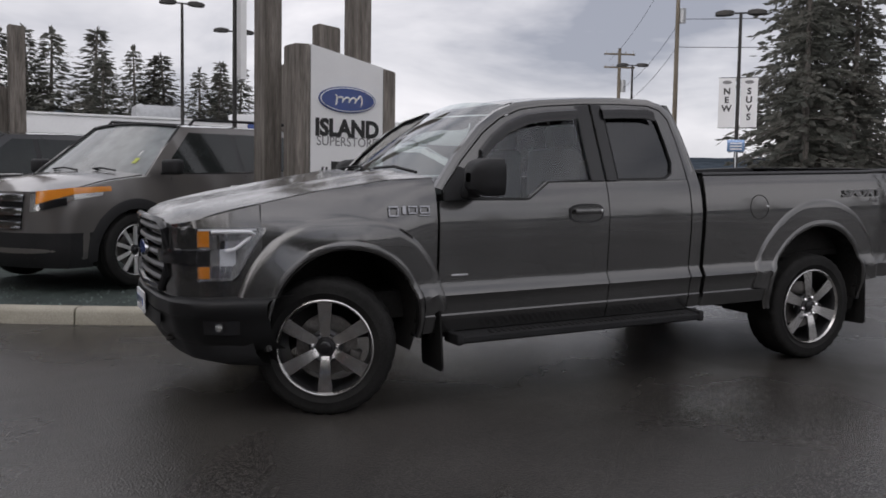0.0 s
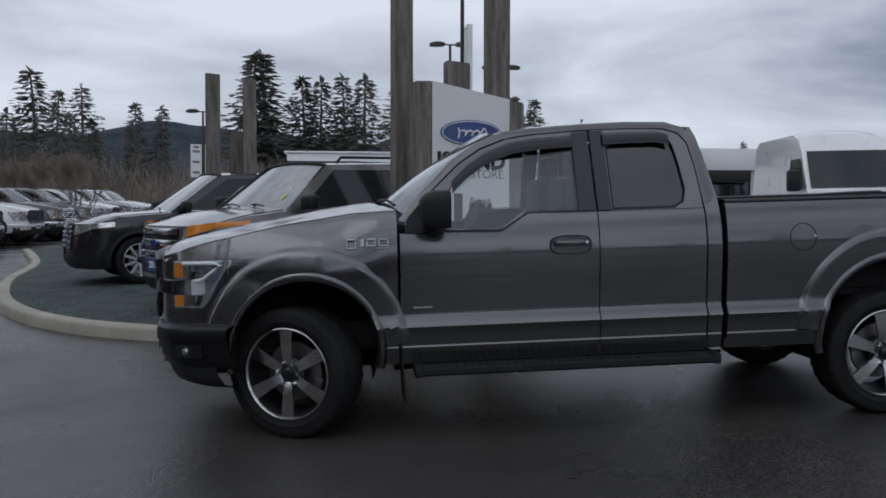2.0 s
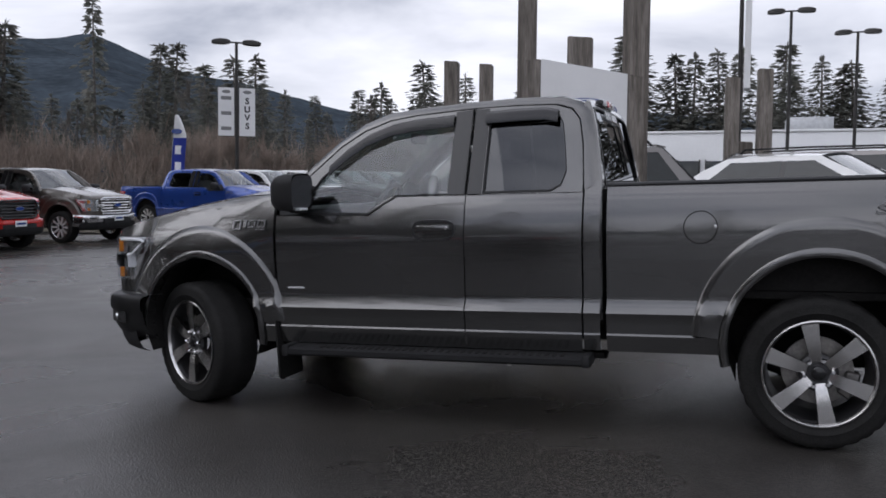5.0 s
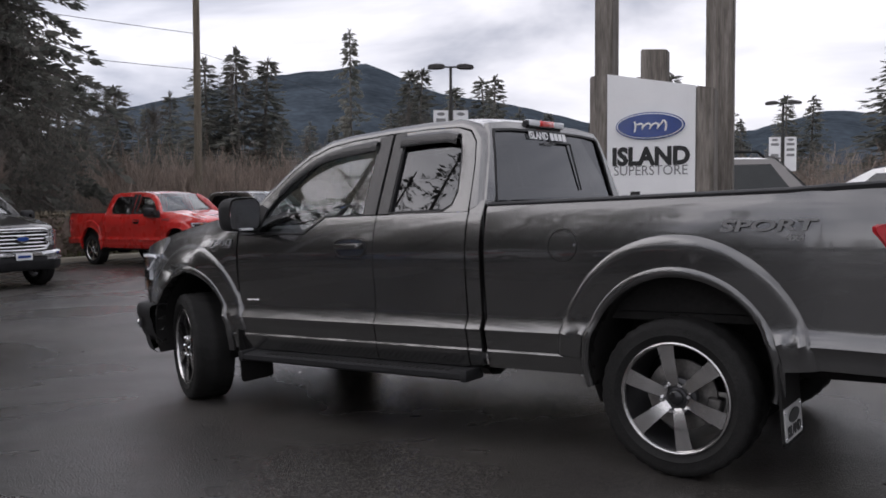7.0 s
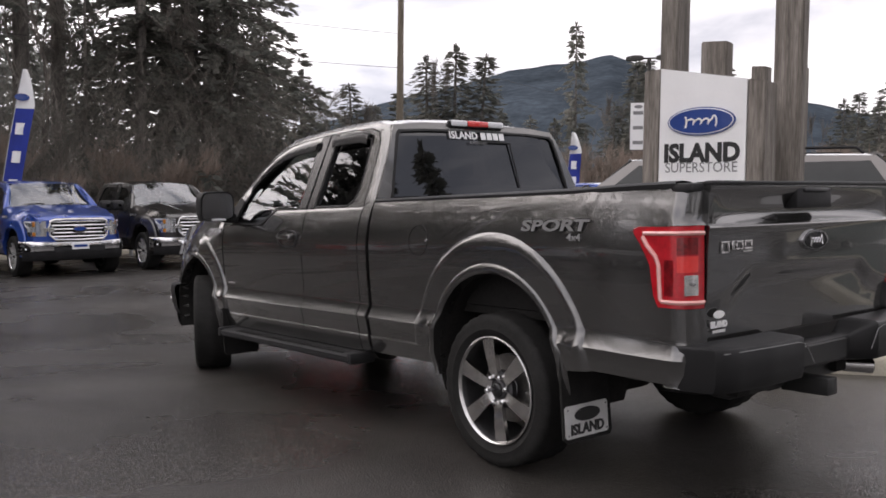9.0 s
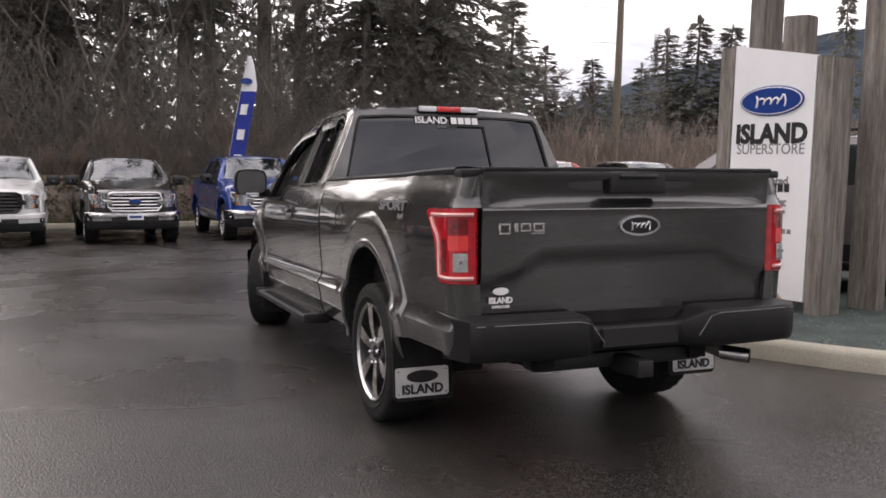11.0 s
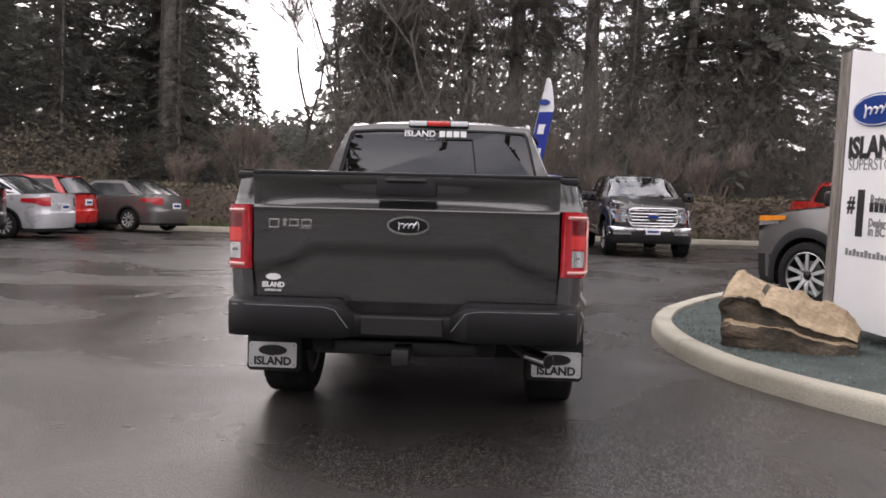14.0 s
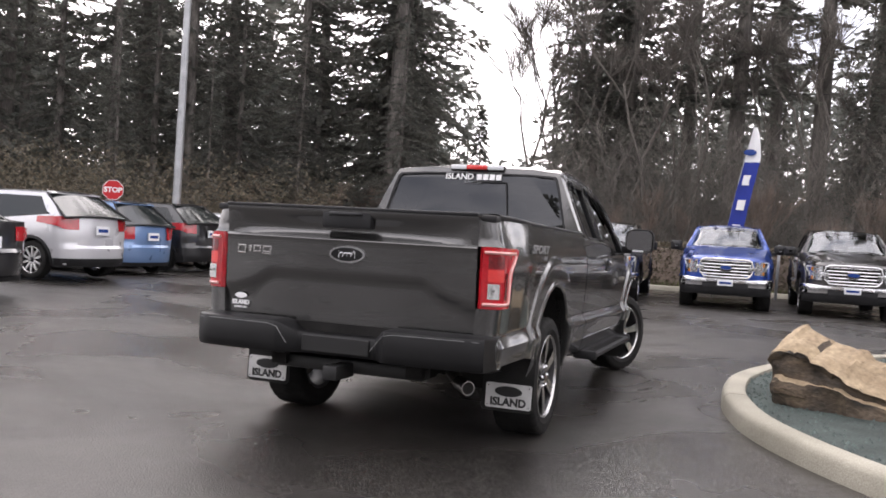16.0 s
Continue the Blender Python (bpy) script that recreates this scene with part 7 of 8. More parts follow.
# bearing (degrees, left of +y) and height angle of the tree tops that stand out, seen from the middle of the lot's edge
for az, el, d in ((7.3, 10.3, 130), (6.1, 10.4, 130), (3.7, 8.8, 130), (2.8, 8.9, 130), (1.1, 9.1, 130), (0.0, 9.1, 130), (-2.3, 9.4, 130), (-2.8, 7.8, 125), (-4.7, 8.4, 125), (-5.6, 7.7, 125), (-6.5, 8.1, 125), (-8.5, 7.3, 125), (-9.6, 7.7, 125), (-10.1, 7.2, 130), (-11.0, 7.5, 130), (24.2, 6.7, 130), (22.7, 7.2, 130), (19.6, 8.6, 130), (17.1, 7.9, 130), (33.8, 7.9, 130), (31.7, 8.6, 130), (36.6, 9.1, 90), (13.6, 6.8, 230), (12.3, 6.7, 230), (35.6, 9.2, 80), (30.7, 8.7, 80), (48.8, 9.8, 60), (47.1, 10.5, 60), (45.3, 10.0, 60), (60.8, 11.6, 88), (58, 8.6, 80), (54.5, 7.8, 75), (51.5, 7.6, 72), (63, 9.6, 75), (-14, 6.2, 110), (-17, 5.8, 110), (-20, 5.0, 110), (-24, 4.6, 110)):
    ox, oy = 2.5, -5.0
    x, y = ox - d * math.sin(radians(az)), oy + d * math.cos(radians(az))
    h = d * math.tan(radians(el)) + 1.3 - ground_z(x, y)
    plant(rt_.choice(firs), "dark green fir on the far edge of the lot", x, y, rt_.uniform(0, 360), h / 14 * rt_.uniform(1.6, 2.1), 1.0, FAR).scale.z = h / 14
plant(sparse, "lone sparse-topped pine above the thicket", 2.5 - 90 * math.sin(radians(40.2)), -5 + 90 * math.cos(radians(40.2)), 0, 1.35, 1, FAR).scale.z = (90 * math.tan(radians(11.3)) + 1.8) / 14
for k in range(30):
    az, d = 15 + 50 * k / 29 + rt_.uniform(-.5, .5), rt_.uniform(62, 84)
    h = d * math.tan(radians(rt_.uniform(4.6, 6.6))) + 1.5
    plant(rt_.choice(firs), "dark fir in the wood behind the thicket", 2.5 - d * math.sin(radians(az)), -5 + d * math.cos(radians(az)), rt_.uniform(0, 360), h / 14 * rt_.uniform(1.4, 2.0), 1, FAR).scale.z = h / 14
# the tall wood behind the hedge
WOOD = "tall firs behind the hedge"
for x, y in [(-27, 9.2), (-24, 7.0), (-28.5, 6.0), (-25.5, 3.6), (-29, 2.0), (-24.6, 0.4), (-28, -1.4), (-25.5, -3.2), (-30, -4.6), (-23.5, -12.6), (-27, -13.0), (-31, -15.5), (-22, -16), (-25.5, -16.8), (-20.5, -19.5), (-24, -20.5), (-18.5, -22.5), (-22, -24), (-16.5, -25.5), (-20, -27.5), (-14, -28), (-11, -29.5), (-17.5, -30), (-33, -22)]:
    plant(rt_.choice(talls[:2]), "tall dark fir with bare lower trunk behind the hedge", x + rt_.uniform(-.6, .6), y + rt_.uniform(-.6, .6), rt_.uniform(0, 360), rt_.uniform(0.8, 1.15), 1, WOOD)
for x, y, s in [(-23, 10.2, 0.8), (-22.5, 5, 0.6), (-23.4, -4.8, 0.7), (-24.0, -11.8, 0.75), (-21.5, -11, 0.6), (-20, -14.5, 0.55), (-18.6, -17.5, 0.5), (-16.5, -20, 0.55)]:
    plant(talls[2], "young fir at the edge of the wood", x, y, rt_.uniform(0, 360), s * 0.62, 1, WOOD)
for x, y, s, k in [(-24.6, -12.4, 1.35, 0), (-25.5, -13.4, 1.5, 2), (-24.6, 9.4, 1.5, 2), (-26.0, 10.8, 1.6, 2), (-23.6, 7.2, 1.1, 0), (-24.8, -4.3, 0.85, 1), (-26.5, -3.6, 1.2, 2), (-19.3, -20.6, 0.8, 0), (-17, -23.2, 0.85, 1), (-14.6, -25, 0.9, 2), (-12, -26.5, 0.8, 0), (-21, -17.8, 0.75, 2), (-9, -28, 0.9, 1), (-22.6, -15.2, 0.8, 1)]:
    plant(talls[2 if k else 0], "dense dark fir with drooping boughs at the edge of the wood", x, y, rt_.uniform(0, 360), s * 0.72, 1.1, WOOD)
for k in range(17):
    y = 14 - 46 * k / 16
    if -10.5 < y < -6.5:
        continue
    plant(firs[k % 3], "shaded young fir inside the wood", -33 + 0.16 * (y + 6) + (0.5 * (y + 12) if y < -12 else 0) * -0.6, y, rt_.uniform(0, 360), rt_.uniform(0.5, 0.7), 1, WOOD)
# trees added behind the walk, mostly out of view, for the paintwork to mirror
BACK = "firs beyond the street"
for k in range(24):
    a = radians(195 + 150 * k / 23)
    d = rt_.uniform(44, 56)
    plant(plain, "tall fir added behind the walk for the paintwork to mirror", 2 + d * math.cos(a), -4 + d * math.sin(a), rt_.uniform(0, 360), rt_.uniform(0.34, 0.5), 1, BACK)
# extra ones added to hold bright sky out of the window reflections
for x, y, s in ((-34, -33, 1.2), (-29, -37, 1.1), (-24, -35, 1.2), (-19, -38, 1.15), (-14, -36, 1.2), (-9, -38, 0.75), (-4, -37, 0.6), (2, -39, 0.55), (-39, -28, 1.2)):
    plant(plain, "tall fir added behind the walk for the paintwork to mirror", x, y, rt_.uniform(0, 360), s, 1, BACK)
# big firs to the north-east; those further east are unseen, added to darken the tailgate
for x, y, s in ((34.5, 27.0, 1.22), (37.0, 29.5, 1.36), (39.5, 31.0, 1.2), (38.5, 27.5, 1.25), (47.5, 34.0, 0.80), (53, 38, 0.62), (50.5, 33, 0.60), (57, 38, 0.7), (52, 28, 1.1), (56, 22, 1.4), (50, 16, 1.5), (54, 9, 1.7), (47, 4, 1.7), (50, -3, 1.7), (46, -9, 1.7), (49, -16, 1.6), (44, -22, 1.6)):
    plant(rt_.choice((firs[2], firs[0])), "large dark green fir, north-east by the highway, added unseen further east", x, y, rt_.uniform(0, 360), s, 1, "firs beside the highway")
# bare trees and thickets
THK = "bare trees in the thicket"
for x, y, s, k in ((-32, 17.8, 1.0, 0), (-29.5, 19.6, 0.8, 1), (-33, 14.5, 0.75, 1), (-23.5, -1.2, 1.2, 0), (-22.5, -3.0, 1.1, 1), (-24.2, 1.6, 1.3, 0), (-23.2, -5.2, 1.15, 1), (-21.9, -0.2, 1.2, 1), (-24.5, 5.5, 1.0, 0), (-27.0, -6.2, 1.7, 0), (-26.2, -4.4, 1.8, 1), (-28.5, -8.0, 1.4, 1), (-27.5, 13.2, 0.95, 0), (-22.4, 3.6, 1.25, 0), (-22.0, -1.9, 1.35, 1), (-22.8, 9.2, 1.1, 0)):
    plant(bares[k], "leafless broad-leaved tree with fine twigs", x, y, rt_.uniform(0, 360), s, 1, THK)
for k in range(56):
    az = 20 + 54 * k / 55 + rt_.uniform(-.7, .7)
    d = rt_.uniform(36, 52)
    plant(bares[2 + k % 2], "leafless alder in the brown thicket", 2.5 - d * math.sin(radians(az)), -5 + d * math.cos(radians(az)), rt_.uniform(0, 360), rt_.uniform(0.45, 0.75), 1, THK)
for k in range(9):
    az, d = 27 + 41 * k / 8, rt_.uniform(40, 50)
    plant(firs[k % 3], "small dark fir in the brown thicket", 2.5 - d * math.sin(radians(az)), -5 + d * math.cos(radians(az)), rt_.uniform(0, 360), rt_.uniform(0.28, 0.42), 1, THK)
for k in range(16):
    plant(bares[2 + k % 2], "leafless undergrowth beneath the tall firs", rt_.uniform(-22.8, -20.5), -16 + 27 * k / 15, rt_.uniform(0, 360), rt_.uniform(0.40, 0.62), 1, THK)
for az, d, h in ((34.5, 38, 7.5), (46, 36, 9.5), (23, 44, 6.5), (41.5, 40, 6.0)):
    plant(bares[1], "slender pale leafless tree", 2.5 - d * math.sin(radians(az)), -5 + d * math.cos(radians(az)), 0, 0.35, 1, THK).scale.z = h / 10
for ob in firs + talls + [plain, sparse] + bares:
    for o in (*ob.children_recursive, ob):
        bpy.data.objects.remove(o)


def brush(name, label, spots, h, n, seed, material, width=0.05, lean_=0.5):
    """A mass of fine upright twigs or leaves along a strip."""
    r = random.Random(seed)
    items = []
    for _ in range(n):
        (xa, ya), (xb, yb), dep = r.choice(spots)
        t = r.random()
        nx, ny = (yb - ya), -(xb - xa)
        L = math.hypot(nx, ny)
        o = r.uniform(-dep, dep)
        x, y = xa + (xb - xa) * t + nx / L * o, ya + (yb - ya) * t + ny / L * o
        hh = h(x, y, r)
        z0 = ground_z(x, y) + hh * r.random() ** 1.3 * 0.75
        d = Vector((r.uniform(-lean_, lean_), r.uniform(-lean_, lean_), 1)).normalized()
        ln = r.uniform(0.12, 0.36) * hh if lean_ < 1 else r.uniform(0.08, 0.20)
        items.append((Vector((x, y, z0)), Vector((x, y, z0)) + d * ln, d.cross(Vector((r.uniform(-1, 1), r.uniform(-1, 1), 0.2))).normalized() * r.uniform(0.4, 1.2) * width))
    ob = slivers(name, items, material)
    return tagged(ob, label, "shrubs", kind="stuff")


brush("thicket", "brown leafless thicket behind the parked pickups", [((-24, 13), (-24, 22), 3.0), ((-24, 22), (-16, 46), 4.0), ((-16, 46), (-4, 55), 4.0), ((-30, 12), (-30, 30), 4.0)], lambda x, y, r: r.uniform(1.6, 4.8), 42000, 21, "twigs", 0.015)
brush("undergrowth", "dark undergrowth beneath the tall firs", [((-22.5, -6), (-22.5, 12), 1.6), ((-24, -12), (-23, -6), 1.5), ((-22, -12), (-13, -25), 2.0), ((-26, -8), (-27, 10), 2.0)], lambda x, y, r: r.uniform(1.4, 5.6), 62000, 22, "needles", 0.020, 2.5)
# bare underwood, its fine pale twigs also standing in for haze over the firs
brush("bare_underwood", "grey-brown bare underwood twigs before the firs, paled to read as haze", [((-22.0, -5.5), (-22.0, 11.5), 1.0)], lambda x, y, r: r.uniform(2.0, 7.5), 26000, 25, "grey_twigs", 0.007, 0.9)
brush("wood_floor_growth", "dense dark bushes deep in the wood", [((-26.5, -16), (-26.5, 12), 1.6), ((-26, -16), (-16, -27), 1.6)], lambda x, y, r: r.uniform(1.2, 4.2), 42000, 24, "needles", 0.05, 2.5)
brush("brown_bushes", "rust brown bushes behind the parked cars", [((-19.5, -12.5), (-13.5, -17.5), 1.8), ((-13.5, -17.5), (-9, -20), 1.5)], lambda x, y, r: r.uniform(1.4, 4.8), 54000, 23, "hedge", 0.018, 2.5)

# the depth of the wood: boughs of the trees further in, haze in their colour
r6 = random.Random(31)
items = []
STRIPS = [((-35, -19), (-35, 8.5), 2.2), ((-35, -19), (-20, -33.5), 2.2), ((-20, -33.5), (-6, -35), 2.0)]
for _ in range(36000):
    (xa, ya), (xb, yb), dep = r6.choices(STRIPS, (27, 21, 14))[0]
    t, o = r6.random(), r6.uniform(-dep, dep)
    x, y = xa + (xb - xa) * t + o, ya + (yb - ya) * t + o * 0.4
    top = 10.5 + 5.0 * noise.noise(Vector((x * 0.22, y * 0.22, 7))) + 2.5 * noise.noise(Vector((x * 0.7, y * 0.7, 2)))
    if -12.5 < y < -6.0 and x < -30:
        top = 5.2 + 1.5 * noise.noise(Vector((x * 0.7, y * 0.7, 2)))
    z = ground_z(x, y) + top * r6.random() ** 1.15
    d = Vector((r6.uniform(-1, 1), r6.uniform(-1, 1), r6.uniform(-0.9, 0.25))).normalized()
    p, ln = Vector((x, y, z)), r6.uniform(0.35, 0.8)
    items.append((p, p + d * ln, d.cross(Vector((r6.uniform(-1, 1), r6.uniform(-1, 1), r6.uniform(-.4, 1)))).normalized() * ln * r6.uniform(0.10, 0.2)))
for _ in range(16000):
    t = r6.random()
    x, y = (-52 + r6.uniform(-3, 3), -26 + 40 * t) if r6.random() < 0.6 else (-52 + 40 * t, -26 - 26 * t + r6.uniform(-3, 3))
    top = 11.5 + 4.0 * noise.noise(Vector((x * 0.16, y * 0.16, 4)))
    if -22 < y < -12 and x < -45:
        top *= 0.55
    p, ln = Vector((x, y, ground_z(x, y) + top * r6.random() ** 1.1)), r6.uniform(0.6, 1.2)
    d = Vector((r6.uniform(-1, 1), r6.uniform(-1, 1), r6.uniform(-0.9, 0.25))).normalized()
    items.append((p, p + d * ln, d.cross(Vector((r6.uniform(-1, 1), r6.uniform(-1, 1), r6.uniform(-.4, 1)))).normalized() * ln * r6.uniform(0.14, 0.26)))
tagged(slivers("deep_wood", items, "hazed_boughs"), "boughs deep inside the fir wood, paled grey-green for haze", "trees", kind="stuff")

# the clipped hedge
r5 = random.Random(5)
HEDGE = [((-19.9, -6.6), (-20.0, 9.0)), ((-20.0, 9.0), (-19.2, 18.5)), ((-17.6, -12.5), (-19.9, -6.6))]
for (xa, ya), (xb, yb) in HEDGE:
    T = thing("hedge", "brown-green clipped hedge behind the kerb", "hedge", "hedges")
    items = []
    L = math.hypot(xb - xa, yb - ya)
    ux, uy = (xb - xa) / L, (yb - ya) / L
    for _ in range(int(L * 520)):
        t, o, zz = r5.random() * L, r5.uniform(-0.55, 0.55), r5.random()
        side = r5.random()
        if side < 0.45:
            o = 0.55 * (1 if r5.random() < 0.85 else -1)
        elif side < 0.75:
            zz = 1.0
        bump = 0.10 * noise.noise(Vector((t * 0.9, o, 3)))
        x, y = xa + ux * t + uy * o, ya + uy * t - ux * o
        p = Vector((x, y, ground_z(x, y) + 0.14 + zz * (1.25 + bump)))
        d = Vector((r5.uniform(-1, 1), r5.uniform(-1, 1), r5.uniform(-.3, 1))).normalized()
        items.append((p, p + d * r5.uniform(0.10, 0.22), d.cross(Vector((r5.uniform(-1, 1), 0.3, r5.uniform(-1, 1)))).normalized() * 0.035))
    slivers("foliage", items, "hedge", "", T)
    core = bmesh.new()
    prism(core, [(-0.5, 0.0), (0.5, 0.0), (0.48, 1.22), (-0.48, 1.22)], lambda u, v, d: Vector((xa + ux * d + uy * u, ya + uy * d - ux * u, ground_z(xa + ux * d, ya + uy * d) + 0.1 + v)), 0, L)
    part("branch_core", core, "twigs", T, smooth=False)

# verge with a kerb in front of the hedge
VERGE = [(-14.5, -14.5), (-17.0, -10.0), (-18.6, -6.4), (-18.9, -3.0), (-19.0, 3.0), (-19.0, 9.0), (-18.4, 18.0)]
vl = smooth_line(VERGE, 0)
vk = bmesh.new()
rows = []
for i, p in enumerate(vl):
    d = (vl[min(i + 1, len(vl) - 1)] - vl[max(i - 1, 0)]).normalized()
    nrm = Vector((-d.y, d.x, 0))
    rows.append([Vector((p.x + nrm.x * o, p.y + nrm.y * o, ground_z(p.x, p.y) + h)) for o, h in KERB_PROFILE])
grid(vk, rows)
tagged(part("far_kerb", vk, "kerb"), "pale concrete kerb before the hedge", "kerb", kind="structure")
vg, rows = bmesh.new(), []
for i, p in enumerate(vl):
    rows.append([Vector((p.x - 0.19 - o, p.y - 0.1 * (o > 6), ground_z(p.x - o, p.y) + 0.11 + 0.02 * (o > 0))) for o in (0.0, 0.5, 2, 6, 14, 30)])
grid(vg, rows)
M["soil"] = mat("leaf_litter", (0.055, 0.048, 0.030), 0.95, vary=0.4, scale=0.8, fine=20, bump=0.6)
tagged(part("verge", vg, "soil"), "leaf-strewn verge under hedge and trees", "ground", kind="structure")
gr = []
for _ in range(5200):
    p = r5.choice(vl)
    x, y = p.x - r5.uniform(0.25, 0.75), p.y + r5.uniform(-.1, .1)
    if noise.noise(Vector((x * 0.5, y * 0.5, 0))) < -0.12:
        continue
    b = Vector((x, y, ground_z(x, y) + 0.11))
    d = Vector((r5.uniform(-.4, .4), r5.uniform(-.4, .4), 1)).normalized()
    gr.append((b, b + d * r5.uniform(0.08, 0.28), Vector((r5.uniform(-1, 1), r5.uniform(-1, 1), 0)).normalized() * 0.012))
tagged(slivers("verge_grass", gr, "grass"), "pale green tufts of grass along the kerb", "grass", kind="stuff")

# wooded hills
RIDGE = [(-180, 3.0), (-60, 2.2), (-30, 2.4), (-14, 3.2), (-4, 4.4), (2, 5.0), (5.8, 5.4), (8, 5.5), (10.6, 5.85), (12.4, 5.85), (14.3, 5.4), (16, 4.9), (20, 4.95), (25, 5.4), (28.7, 6.3), (31.9, 7.05), (35, 7.5), (36.6, 7.9), (38.2, 8.6), (39.2, 9.1), (40.6, 9.5), (41.6, 9.3), (42.7, 9.05), (44.3, 8.9), (47, 8.55), (50, 7.7), (56, 6.2), (61, 4.2), (67, 2.0), (120, 1.4), (180, 2.2)]
hb, rows = bmesh.new(), []
for k in range(721):
    az = -180 + k * 0.5
    el = interp(az, RIDGE) + 0.10 * noise.noise(Vector((az * 0.55, 1, 2))) + 0.05 * noise.noise(Vector((az * 2.3, 5, 2)))
    a = radians(az)
    row = []
    for dist, kk in ((700, -0.02), (900, 0.25), (1100, 0.55), (1350, 0.82), (1500, 1.0)):
        hgt = 1500 * math.tan(radians(el)) * kk + 18 * noise.noise(Vector((math.sin(a) * dist * 0.008, math.cos(a) * dist * 0.008, kk * 3))) * (kk > 0) * (kk < 1)
        row.append(Vector((-dist * math.sin(a), dist * math.cos(a), hgt)))
    rows.append(row)
grid(hb, rows)
tagged(part("backdrop_hills", hb, "hill"), "wooded hills in the distance, haze painted in as blue-grey", "hills", kind="structure")


# ---- poles, lamps, flags, building ----
def lot_lamp(x, y, h, yaw, banners=(), label="dark steel lot lamp with two flat heads"):
    T = thing("lot_lamp", label, "street lamp", "lot lamps", m=upright(x, y, yaw))
    b = bmesh.new()
    tube(b, [(0, 0, -0.05), (0, 0, h * 0.5), (0, 0, h)], [0.085, 0.075, 0.06], 10)
    part("pole", b, "dark_metal", T)
    part("base", boxed(-0.17, 0.17, -0.17, 0.17, -0.02, 0.35, 0.03), "kerb", T)
    ar = bmesh.new()
    tube(ar, [(-0.32, 0, h - 0.02), (0.32, 0, h - 0.02)], 0.035, 8)
    part("arm", ar, "dark_metal", T)
    for s in (-1, 1):
        hd, rows = bmesh.new(), []
        for u, w, z0, z1 in ((0.25, 0.12, -0.06, 0.06), (0.38, 0.19, -0.09, 0.10), (0.62, 0.22, -0.10, 0.11), (0.85, 0.20, -0.10, 0.07), (0.95, 0.14, -0.08, 0.02)):
            rows.append([Vector((s * u, y_, h + z)) for y_, z in ((-w, z0), (-w * 0.9, z1 * 0.6), (-w * 0.5, z1), (w * 0.5, z1), (w * 0.9, z1 * 0.6), (w, z0))])
        vs = grid(hd, rows, close=True)
        hd.faces.new(vs[0])
        hd.faces.new(vs[-1][::-1])
        part("lamp_head", hd, "dark_metal", T)
    for k, (side, text, z) in enumerate(banners):
        ban = bmesh.new()
        x0_, x1_ = (0.10, 0.72) if side > 0 else (-0.72, -0.10)
        box(ban, x0_, x1_, -0.008, 0.008, z - 1.9, z, 0.003, 1)
        bo = part("banner", ban, "panel_white", T, "white vertical banner with black letters")
        for zz in (z + 0.02, z - 1.92):
            q = bmesh.new()
            tube(q, [(0, 0, zz), (x1_ if side > 0 else x0_, 0, zz)], 0.014, 6)
            part("banner_arm", q, "dark_metal", bo)
        xc = (x0_ + x1_) / 2
        for f_ in (-1, 1):
            mm = Matrix.Translation((xc, f_ * 0.009, 0)) @ (Matrix.Rotation(radians(90), 4, "X") if f_ < 0 else Matrix.Rotation(math.pi, 4, "Z") @ Matrix.Rotation(radians(90), 4, "X"))
            ov = bmesh.new()
            oval(ov, 0.17, 0.07, mm @ Matrix.Translation((0, z - 0.16, 0)), 0, 0.002, 20)
            part("banner_oval", ov, "letter_grey", bo)
            for i, c in enumerate(text):
                if c == "|":
                    q = bmesh.new()
                    box(q, -0.2, 0.2, z - 0.48 - 0.30 * i, z - 0.34 - 0.30 * i, 0, 0.002, 0, 1, mm)
                    part("banner_bar", q, "letter_grey", bo)
                else:
                    words("banner_letter", c, 0.34, "letter_black", bo, mm @ Matrix.Translation((0, z - 0.52 - 0.33 * i, 0.001)), 0.012)
    return T


lot_lamp(-15.9, 25.1, 7.1, 38, ((-1, "| | |", 5.3), (1, "SUVS", 5.3)))
lot_lamp(7.9, 37.5, 7.8, 0)
lot_lamp(23.7, 20.6, 7.4, -42, ((-1, "NEW", 4.9), (1, "SUVS", 4.9)))
nb_ = thing("notice_board", "small blue notice board on a post", "sign", m=upright(23.3, 20.2, -42))
part("board", boxed(-0.32, 0.32, -0.02, 0.02, 2.05, 2.50, 0.01), "sky_blue_paint", nb_)
part("post", boxed(-0.03, 0.03, 0.02, 0.07, 0, 2.4, 0.005), "galv", nb_)
for k in range(3):
    part("text_bar", boxed(-0.22, 0.22, -0.026, -0.020, 2.12 + 0.11 * k, 2.17 + 0.11 * k), "white", nb_)
lot_lamp(-8.0, 46.0, 6.5, 20, ((-1, "| | |", 4.6), (1, "|||", 4.6)))
lot_lamp(32.0, 38.0, 7.6, -30)
lot_lamp(5.0, 34.5, 8.4, 0)


